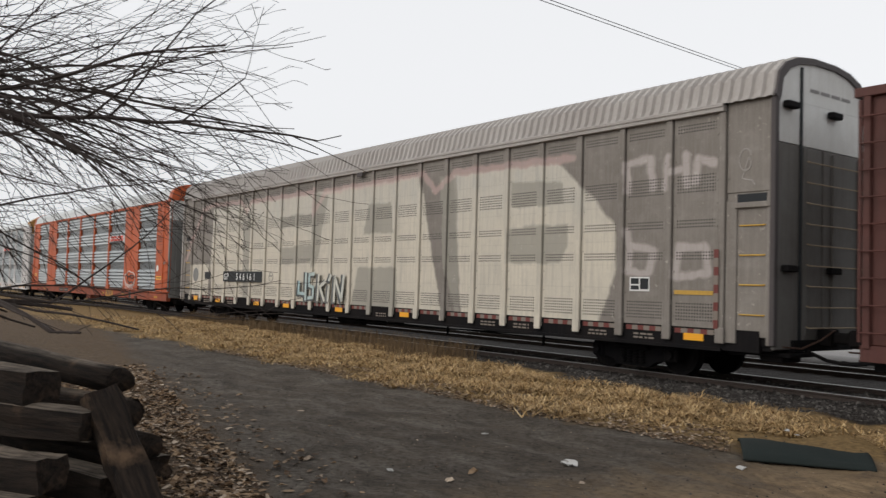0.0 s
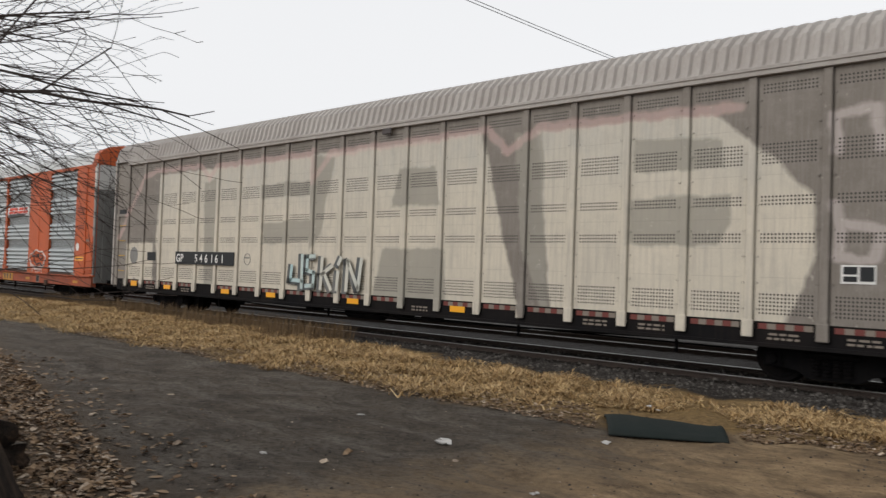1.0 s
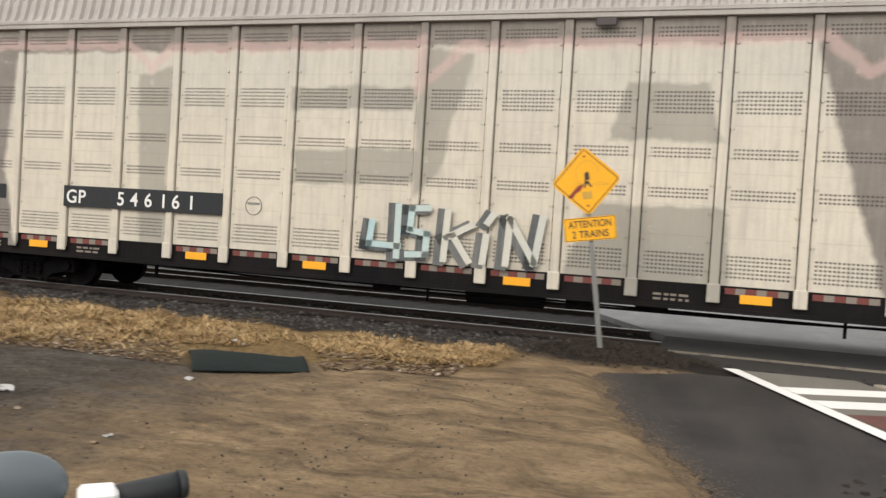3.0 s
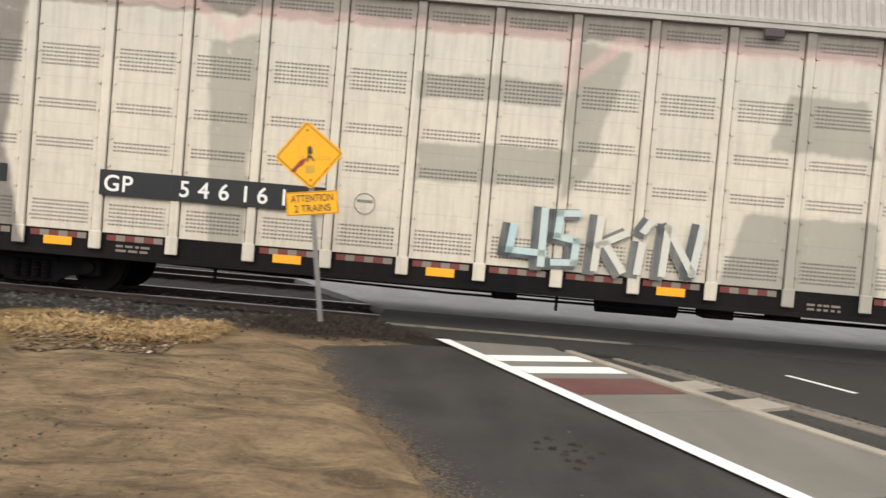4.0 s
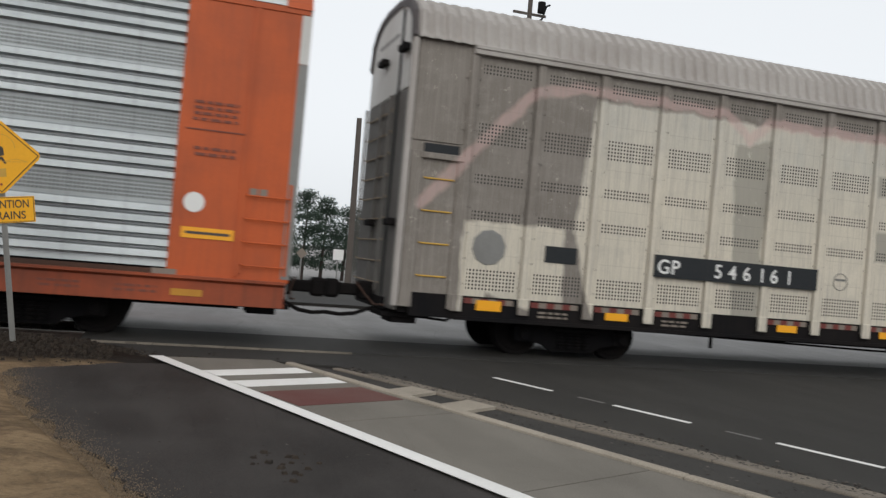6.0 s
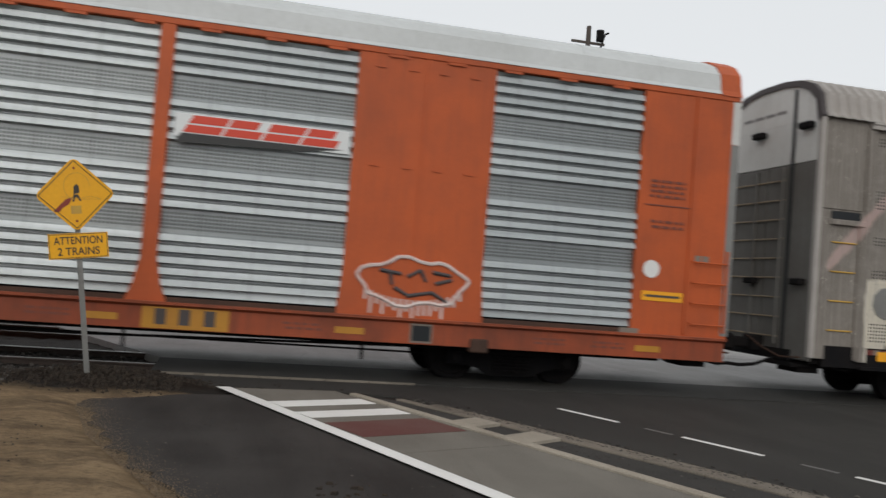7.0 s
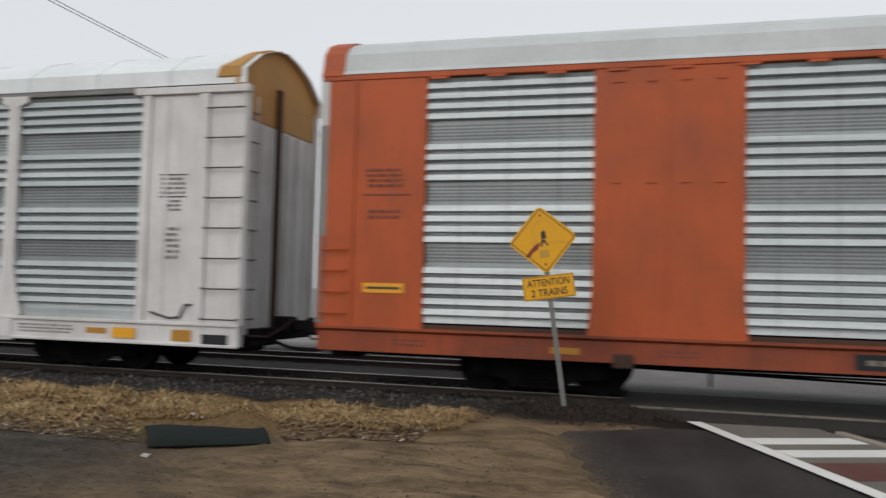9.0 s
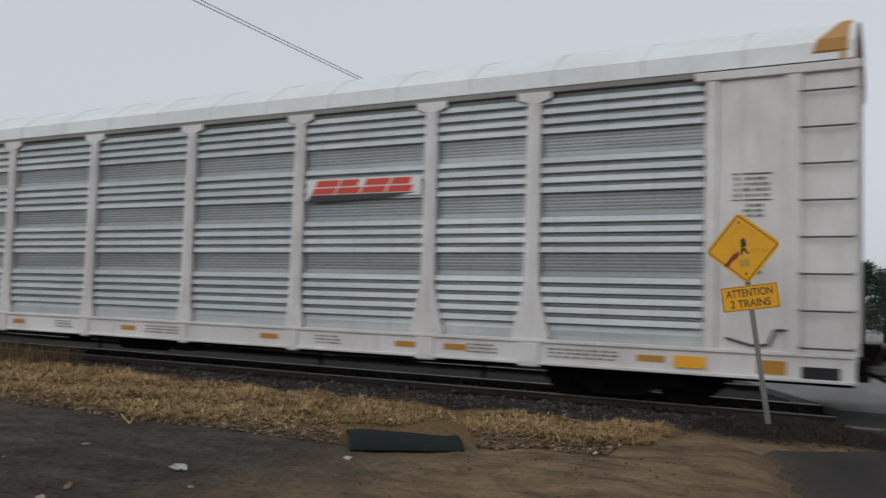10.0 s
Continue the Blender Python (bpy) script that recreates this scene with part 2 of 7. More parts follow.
def lettered(car):
    """Paint of the grey rack: dirty taupe with cream and grey patches, punched air holes in bands, streaks."""
    n = Nodes("lettered_paint")
    p = n.coords(car)
    x, y, z = n.xyz(p)
    wob = n.math("MULTIPLY", n.math("SUBTRACT", n.noise(p, 1.6, 3), 0.5), 0.22)
    wob2 = n.math("MULTIPLY", n.math("SUBTRACT", n.noise(n.scaled(p, 1.31), 1.9, 3), 0.5), 0.22)
    u = n.math("ADD", n.math("ADD", n.math("MULTIPLY", x, 1 / PITCH), 11.0), wob)
    h = n.math("ADD", z, wob2)

    def convex(poly):
        area = sum(a[0] * b[1] - b[0] * a[1] for a, b in zip(poly, poly[1:] + poly[:1]))
        pts = poly if area > 0 else poly[::-1]
        best = None
        for a, b in zip(pts, pts[1:] + pts[:1]):
            dx, dy = b[0] - a[0], b[1] - a[1]
            ln = math.hypot(dx, dy)
            nx, ny = -dy / ln, dx / ln
            d = n.math("ADD", n.math("ADD", n.math("MULTIPLY", u, nx), n.math("MULTIPLY", h, ny)), -(nx * a[0] + ny * a[1]))
            best = d if best is None else n.math("MINIMUM", best, d)
        return best

    def union(polys):
        best = None
        for q in polys:
            d = convex(q)
            best = d if best is None else n.math("MAXIMUM", best, d)
        return n.ramp(best, -0.02, 0.05)

    def strokes(lines, width):
        best = None
        for a, b in lines:
            dx, dy = b[0] - a[0], b[1] - a[1]
            l2 = dx * dx + dy * dy
            px, py = n.math("SUBTRACT", u, a[0]), n.math("SUBTRACT", h, a[1])
            k = n.math("ADD", n.math("MULTIPLY", px, dx / l2), n.math("MULTIPLY", py, dy / l2))
            k = n.math("MINIMUM", n.math("MAXIMUM", k, 0.0), 1.0)
            ex = n.math("SUBTRACT", px, n.math("MULTIPLY", k, dx))
            ey = n.math("SUBTRACT", py, n.math("MULTIPLY", k, dy))
            d = n.math("ADD", n.math("MULTIPLY", ex, ex), n.math("MULTIPLY", ey, ey))
            best = d if best is None else n.math("MINIMUM", best, d)
        return n.ramp(n.math("SQRT", best), width, width * 0.4)

    big = n.noise(p, 0.7, 5)
    run = n.noise(n.scaled(p, (7.0, 7.0, 0.4)), 2.0, 6, 0.65)
    fine = n.noise(p, 30, 6, 0.7)
    taupe = n.mix(n.ramp(big, 0.3, 0.7), (0.15, 0.13, 0.11), (0.205, 0.182, 0.158))
    cream = n.mix(n.ramp(big, 0.35, 0.7), (0.61, 0.555, 0.455), (0.52, 0.48, 0.40))
    blue = n.ramp(n.noise(n.scaled(p, (2.2, 1, 0.8)), 1.4, 3), 0.5, 0.75)
    high = n.ramp(n.math("ADD", z, n.math("MULTIPLY", wob, 4.0)), 2.7, 4.0)
    cream = n.mix(n.math("MULTIPLY", n.math("MULTIPLY", n.math("ADD", n.math("MULTIPLY", blue, 0.5), 0.5), high), 0.75), cream, (0.43, 0.428, 0.395))
    grey = n.mix(n.ramp(big, 0.3, 0.7), (0.30, 0.283, 0.235), (0.255, 0.242, 0.205))
    col = n.mix(union(CREAM), taupe, cream)
    col = n.mix(n.math("MULTIPLY", union(GREY), 0.85), col, grey)
    col = n.mix(n.math("MULTIPLY", strokes(PINK, 0.13), 0.55), col, (0.56, 0.38, 0.35))
    col = n.mix(n.math("MULTIPLY", strokes(SCRAWL, 0.11), 0.5), col, (0.62, 0.55, 0.53))
    col = n.mix(n.math("MULTIPLY", n.ramp(run, 0.46, 0.78), 0.6), col, (0.27, 0.245, 0.22))
    blot = n.noise(n.scaled(p, (1.0, 1.0, 1.4)), 2.6, 6, 0.7)
    col = n.mix(n.math("MULTIPLY", n.ramp(blot, 0.5, 0.72), 0.3), col, (0.33, 0.31, 0.28))
    chip = n.noise(p, 7.0, 5, 0.7)
    col = n.mix(n.math("MULTIPLY", n.ramp(chip, 0.62, 0.72), 0.35), col, (0.66, 0.62, 0.54))
    col = n.mix(n.math("MULTIPLY", n.ramp(fine, 0.45, 0.8), 0.25), col, (0.3, 0.27, 0.24))
    return n, p, x, z, col, fine


def lettered_paint(car):
    n, p, x, z, col, fine = lettered(car)
    n.bump(fine, 0.1, 0.01)
    return n.done(col, 0.65)


def lettered_holes(car):
    """The same paint on the sheets, with the punched holes."""
    n, p, x, z, col, fine = lettered(car)
    s = 0.06
    fx = n.math("SUBTRACT", n.math("FRACT", n.math("DIVIDE", x, s)), 0.5)
    fz = n.math("SUBTRACT", n.math("FRACT", n.math("DIVIDE", z, s)), 0.5)
    r = n.math("SQRT", n.math("ADD", n.math("MULTIPLY", fx, fx), n.math("MULTIPLY", fz, fz)))
    hole = n.math("LESS_THAN", r, 0.30)
    zone = None
    for lo, hi in ((4.50, 4.68), (3.36, 3.72), (2.70, 2.88), (2.10, 2.28), (0.96, 1.32)):
        q = n.math("MULTIPLY", n.math("GREATER_THAN", z, lo), n.math("LESS_THAN", z, hi))
        zone = q if zone is None else n.math("MAXIMUM", zone, q)
    u = n.math("FRACT", n.math("ADD", n.math("DIVIDE", x, PITCH), 11.0))
    inner = n.math("MULTIPLY", n.math("GREATER_THAN", u, 0.135), n.math("LESS_THAN", u, 0.865))
    mask = n.math("MULTIPLY", n.math("MULTIPLY", hole, zone), inner)
    col = n.mix(mask, col, (0.045, 0.039, 0.034))
    for zz in (1.56, 2.02, 2.50, 3.20, 3.95, 4.45):
        seam = n.math("MULTIPLY", n.math("LESS_THAN", n.math("ABSOLUTE", n.math("SUBTRACT", z, zz)), 0.007), inner)
        col = n.mix(n.math("MULTIPLY", seam, 0.16), col, (0.15, 0.13, 0.11))
    # bolt marks beside the posts
    bz = n.math("ABSOLUTE", n.math("SUBTRACT", n.math("FRACT", n.math("DIVIDE", z, 0.42)), 0.5))
    edge = n.math("GREATER_THAN", n.math("ABSOLUTE", n.math("SUBTRACT", u, 0.5)), 0.385)
    bolt = n.math("MULTIPLY", n.math("LESS_THAN", bz, 0.035), edge)
    col = n.mix(n.math("MULTIPLY", bolt, 0.9), col, (0.07, 0.06, 0.052))
    n.bump(n.math("SUBTRACT", n.math("MULTIPLY", fine, 0.2), mask), 0.3, 0.02)
    return n.done(col, 0.65)


# ---- building helpers ----
def box(bm, x0, x1, y0, y1, z0, z1, bevel=0.0):
    r = bmesh.ops.create_cube(bm, size=1.0)
    vs = r["verts"]
    for q in vs:
        q.co = Vector(((x0 + x1) / 2 + q.co.x * (x1 - x0), (y0 + y1) / 2 + q.co.y * (y1 - y0), (z0 + z1) / 2 + q.co.z * (z1 - z0)))
    if bevel:
        es = list({e for q in vs for e in q.link_edges})
        bmesh.ops.bevel(bm, geom=es, offset=bevel, segments=1, affect="EDGES")


def prism(bm, pts, axis, a, b):
    """A closed outline drawn in the plane across axis, drawn out from a to b."""
    def at(p, q):
        return {"x": (q, p[0], p[1]), "y": (p[0], q, p[1]), "z": (p[0], p[1], q)}[axis]
    lo = [bm.verts.new(at(p, a)) for p in pts]
    hi = [bm.verts.new(at(p, b)) for p in pts]
    k = len(pts)
    for i in range(k):
        bm.faces.new((lo[i], lo[(i + 1) % k], hi[(i + 1) % k], hi[i]))
    bm.faces.new(lo[::-1])
    bm.faces.new(hi)


def rod(bm, a, b, r0, r1=None, seg=8, caps=True):
    a, b = Vector(a), Vector(b)
    r1 = r0 if r1 is None else r1
    d = (b - a).normalized()
    s = d.orthogonal().normalized()
    w = d.cross(s)
    rings = []
    for c, r in ((a, r0), (b, r1)):
        rings.append([bm.verts.new(c + (s * math.cos(2 * math.pi * i / seg) + w * math.sin(2 * math.pi * i / seg)) * r) for i in range(seg)])
    for i in range(seg):
        bm.faces.new((rings[0][i], rings[0][(i + 1) % seg], rings[1][(i + 1) % seg], rings[1][i]))
    if caps:
        bm.faces.new(rings[0][::-1])
        bm.faces.new(rings[1])


def pipe(bm, pts, r, seg=6):
    for a, b in zip(pts, pts[1:]):
        rod(bm, a, b, r, r, seg)


def mesh_of(bm, name, material, smooth=False):
    bmesh.ops.recalc_face_normals(bm, faces=bm.faces)
    me = bpy.data.meshes.new(name)
    bm.to_mesh(me)
    bm.free()
    me.materials.append(material)
    if smooth:
        for f in me.polygons:
            f.use_smooth = True
    return me


def part(name, bm, material, parent, label="", smooth=False):
    ob = new(name, mesh_of(bm, name, material, smooth))
    ob.parent = parent
    return tagged(ob, label)


def again(name, me, parent, m):
    ob = new(name, me)
    ob.parent = parent
    ob.matrix_basis = m
    return ob


def boxes(*lims, bevel=0.0):
    bm = bmesh.new()
    for q in lims:
        box(bm, *q, bevel=bevel)
    return bm


def lettering(name, body, size, material, parent, m, thick=0.002, bold=0.012):
    cu = bpy.data.curves.new(name, "FONT")
    cu.body, cu.size, cu.extrude, cu.offset = body, size, thick, size * bold
    tmp = bpy.data.objects.new(name, cu)
    scene.collection.objects.link(tmp)
    dg = bpy.context.evaluated_depsgraph_get()
    me = bpy.data.meshes.new_from_object(tmp.evaluated_get(dg))
    bpy.data.objects.remove(tmp)
    bpy.data.curves.remove(cu)
    me.name = name
    me.materials.clear()
    me.materials.append(material)
    return again(name, me, parent, m)

# ---- the train ----
RAIL_Z = -0.02
BODY_Z = 0.12
TRACK_Y = 14.95
SLOPE = -0.009                     # the track runs slightly away from the x axis
SKEW = math.degrees(math.atan(SLOPE))
WHEEL_R = 0.42
SIDE = -1.55
CARS = []


def on_track(x):
    return pose(x, TRACK_Y + SLOPE * x, BODY_Z, 0, 0, SKEW)


WHEELSETS = []


def arch(half, base, top, edge, k=9):
    """Half-round roof outline across the car, from the near eave over the crown to the far eave."""
    pts = [(-half, base)]
    for i in range(k + 1):
        a = math.pi * i / k
        pts.append((-(half - 0.05) * math.copysign(abs(math.cos(a)) ** 0.8, math.cos(a)), edge + (top - edge) * math.sin(a) ** 0.75))
    pts.append((half, base))
    return pts


def make_wheelset():
    bm = bmesh.new()
    for s in (-1, 1):
        y = s * 0.72
        rod(bm, (0, y - 0.06, 0), (0, y + 0.06, 0), WHEEL_R, WHEEL_R, 28)
        rod(bm, (0, y - s * 0.10, 0), (0, y - s * 0.06, 0), WHEEL_R + 0.03, WHEEL_R + 0.03, 28)
        rod(bm, (0, y + s * 0.06, 0), (0, y + s * 0.075, 0), WHEEL_R - 0.06, WHEEL_R - 0.09, 28)
        rod(bm, (0, y + s * 0.06, 0), (0, y + s * 0.20, 0), 0.11, 0.10, 12)
        for i in range(6):
            a = i * math.pi / 3
            rod(bm, (0.24 * math.cos(a), y + s * 0.06, 0.24 * math.sin(a)), (0.24 * math.cos(a), y + s * 0.082, 0.24 * math.sin(a)), 0.035, 0.035, 8)
    rod(bm, (0, -0.95, 0), (0, 0.95, 0), 0.085, 0.085, 12)
    return mesh_of(bm, "wheelset", M["truck_steel"])


def make_side_frame():
    bm = bmesh.new()
    top = [(-1.12, 0.50), (-0.95, 0.56), (-0.45, 0.62), (0.45, 0.62), (0.95, 0.56), (1.12, 0.50), (1.12, 0.34), (0.95, 0.30), (0.55, 0.22), (0.40, 0.12), (-0.40, 0.12), (-0.55, 0.22), (-0.95, 0.30), (-1.12, 0.34)]
    prism(bm, top, "y", -0.06, 0.06)
    for x in (-0.95, 0.95):
        box(bm, x - 0.16, x + 0.16, -0.11, 0.08, 0.26, 0.54, bevel=0.03)
        rod(bm, (x, -0.12, 0.40), (x, -0.17, 0.40), 0.10, 0.09, 12)
    for x in (-0.24, -0.08, 0.08, 0.24):
        for k in range(5):
            z = 0.19 + k * 0.055
            rod(bm, (x, -0.09, z), (x, -0.09, z + 0.03), 0.065, 0.065, 10)
    box(bm, -0.42, 0.42, -0.15, 0.06, 0.46, 0.54, bevel=0.02)
    return mesh_of(bm, "side_frame", M["truck_steel"])


ME_WHEELSET = make_wheelset()
ME_SIDE_FRAME = make_side_frame()


def truck(car, x):
    bm = boxes((-0.28, 0.28, -0.95, 0.95, 0.38, 0.60), (-1.0, 1.0, -0.35, -0.25, 0.30, 0.40), (-1.0, 1.0, 0.25, 0.35, 0.30, 0.40), bevel=0.02)
    bol = part("truck", bm, M["truck_steel"], car, "grimy dark cast steel truck")
    bol.matrix_basis = pose(x, 0, RAIL_Z - BODY_Z)
    for s in (-1, 1):
        again("side_frame", ME_SIDE_FRAME, bol, pose(0, s * 1.0, 0, 0, 0, 0 if s < 0 else 180))
        wh = again("wheelset", ME_WHEELSET, bol, pose(s * 0.95, 0, WHEEL_R))
        WHEELSETS.append((wh, s * 0.95))


def coupler(car, x_end, s):
    """Knuckle, yoke housing, cut lever and air hose at one end (s: +1 at the right end)."""
    bm = bmesh.new()
    box(bm, *sorted((x_end - s * 0.5, x_end + s * 0.25)), -0.16, 0.16, 0.60, 0.92, bevel=0.03)
    box(bm, *sorted((x_end + s * 0.25, x_end + s * 0.62)), -0.10, 0.10, 0.66, 0.86, bevel=0.03)
    box(bm, *sorted((x_end + s * 0.58, x_end + s * 0.84)), -0.17, 0.15, 0.60, 0.92, bevel=0.05)
    cp = part("coupler", bm, M["black_steel"], car, "black cast knuckle coupler")
    bm = bmesh.new()
    pipe(bm, [(x_end - s * 0.2, -0.5, 0.62), (x_end + s * 0.1, -0.55, 0.5), (x_end + s * 0.35, -0.45, 0.38), (x_end + s * 0.6, -0.35, 0.34), (x_end + s * 0.85, -0.3, 0.36)], 0.035)
    part("air_hose", bm, M["black_steel"], cp, "sagging black rubber air hose")
    bm = bmesh.new()
    pipe(bm, [(x_end + s * 0.12, -1.45, 0.62), (x_end + s * 0.14, -0.9, 0.58), (x_end + s * 0.2, -0.4, 0.72), (x_end + s * 0.3, -0.1, 0.9)], 0.016)
    part("cut_lever", bm, M["rusty_steel"], cp)
    bm = bmesh.new()
    box(bm, *sorted((x_end - s * 0.75, x_end + s * 0.1)), -1.2, -0.4, 0.42, 0.50, bevel=0.01)
    box(bm, *sorted((x_end - s * 0.55, x_end - s * 0.1)), -1.1, -0.5, 0.32, 0.42, bevel=0.01)
    box(bm, *sorted((x_end - s * 0.5, x_end + s * 0.05)), -1.0, 1.0, 0.52, 0.72)
    pipe(bm, [(x_end - s * 1.3, -1.3, 0.6), (x_end - s * 1.0, -1.3, 0.42), (x_end - s * 0.7, -1.3, 0.44), (x_end - s * 0.5, -1.3, 0.52)], 0.022)
    part("draft_gear", bm, M["black_steel"], car, "black draft gear with hanging pipes")


def under_gear(car, half, sill):
    """Centre sill, brake rigging, reservoir and hangers below the floor."""
    bm = boxes((-half + 0.6, half - 0.6, -0.35, 0.35, sill - 0.16, sill + 0.2), bevel=0.0)
    part("centre_sill", bm, M["black_steel"], car)
    bm = bmesh.new()
    rod(bm, (-1.6, -0.75, sill - 0.14), (-0.3, -0.75, sill - 0.14), 0.2, 0.2, 14)
    part("air_reservoir", bm, M["black_steel"], car, "black steel air reservoir")
    for q in ((0.1, 0.6, -0.95, -0.5, sill - 0.28, sill - 0.02), (1.2, 1.7, -0.9, -0.6, sill - 0.22, sill), (-3.3, -2.9, -0.95, -0.6, sill - 0.25, sill)):
        part("brake_valve", boxes(q, bevel=0.02), M["black_steel"], car)
    bm = bmesh.new()
    pipe(bm, [(-half + 4, -0.9, sill - 0.1), (-4.0, -0.95, sill - 0.22), (3.5, -0.95, sill - 0.2), (half - 4, -0.9, sill - 0.08)], 0.022)
    pipe(bm, [(-half + 5, -0.5, sill - 0.16), (half - 5, -0.5, sill - 0.24)], 0.018)
    part("brake_rod", bm, M["black_steel"], car)
    for x in (-half * 0.55, -half * 0.16, half * 0.3, half * 0.56):
        bm = boxes((x - 0.022, x + 0.022, -0.98, -0.93, sill - 0.36, sill), (x - 0.05, x + 0.05, -0.99, -0.92, sill - 0.10, sill - 0.02))
        part("hanger", bm, M["black_steel"], car)


def shell(car, half, sill, eave, material, far_material):
    """Floor, far wall and inner lining, so that the car is closed."""
    bm = boxes((-half + 0.1, half - 0.1, -1.40, 1.40, sill + 0.02, sill + 0.14))
    part("floor_deck", bm, M["black_steel"], car)
    bm = boxes((-half + 0.1, half - 0.1, 1.46, 1.54, sill, eave))
    part("far_wall", bm, far_material, car)
    bm = boxes((-half + 0.1, half - 0.1, -1.44, -1.41, sill + 0.1, eave))
    part("inner_wall", bm, material, car)


def ladder(car, x0, x1, y, z0, z1, k, material, rail_material, name="ladder", axis="x"):
    def pt(u, off, z):
        return (u, y + off, z) if axis == "x" else (y - off, u, z)
    top = None
    for u in (x0, x1):
        bm = bmesh.new()
        a, b = pt(u - 0.025, -0.02, z0), pt(u + 0.025, 0.02, z1)
        box(bm, *sorted((a[0], b[0])), *sorted((a[1], b[1])), z0, z1)
        if top is None:
            top = part(name, bm, rail_material, car)
        else:
            part("stile", bm, rail_material, top)
    for i in range(k):
        z = z0 + (z1 - z0) * (i + 0.35) / k
        bm = bmesh.new()
        pipe(bm, [pt(x0, 0.0, z + 0.03), pt(x0 + 0.02, -0.07, z), pt(x1 - 0.02, -0.07, z), pt(x1, 0.0, z + 0.03)], 0.014)
        part("rung", bm, material, top)
    return top


def bars(car, x0, x1, z0, z1, rows, material, name="stencil_line", y=SIDE - 0.01, seed=1):
    """Writing too small to read: rows of short bars."""
    rnd = random.Random(seed)
    bm = bmesh.new()
    hgt = (z1 - z0) / rows
    for i in range(rows):
        x = x0 + rnd.uniform(0, 0.05)
        while x < x1 - 0.03:
            w = rnd.uniform(0.05, 0.16)
            box(bm, x, min(x + w, x1), y - 0.003, y, z1 - hgt * (i + 0.75), z1 - hgt * (i + 0.25))
            x += w + rnd.uniform(0.025, 0.05)
    tagged(part(name, bm, material, car), kind="stuff")


def base_car(name, x, half, label, group="train"):
    car = new(name)
    car.matrix_world = on_track(x)
    tagged(car, label, "railcar", "cars of the freight train")
    CARS.append((car, x))
    return car


def reflector(car, x, z, w=0.36, h=0.13, y=SIDE - 0.012, material="reflector", name="reflector"):
    part(name, boxes((x - w / 2, x + w / 2, y - 0.006, y, z - h / 2, z + h / 2)), M[material], car, "bright yellow reflector plate" if name == "reflector" else "")


def end_wall(car, half, s, sill, eave, lower, upper, split, roof_pts, ribs=(-1.2, -0.75, -0.3, 0.3, 0.75, 1.2), inset=0.06):
    """End door leaves, with the roof's shape on top."""
    x = s * (half - inset)
    bm = boxes((*sorted((x - s * 0.02, x + s * 0.05)), -1.50, -0.02, sill, split), (*sorted((x - s * 0.02, x + s * 0.05)), 0.02, 1.50, sill, split), bevel=0.02)
    door = part("end_door", bm, M[lower], car, "ribbed end doors")
    for y in ribs:
        part("door_rib", boxes((*sorted((x + s * 0.05, x + s * 0.09)), y - 0.04, y + 0.04, sill + 0.1, split - 0.05)), M[lower], door)
    bm = boxes((*sorted((x - s * 0.02, x + s * 0.05)), -1.50, 1.50, split + 0.01, eave))
    pts = [(p[0] * 0.96, p[1] - 0.04) for p in roof_pts]
    pts[0] = (pts[0][0], eave + 0.003)
    pts[-1] = (pts[-1][0], eave + 0.003)
    prism(bm, pts, "x", *sorted((x - s * 0.02, x + s * 0.05)))
    part("end_gable", bm, M[upper], car)


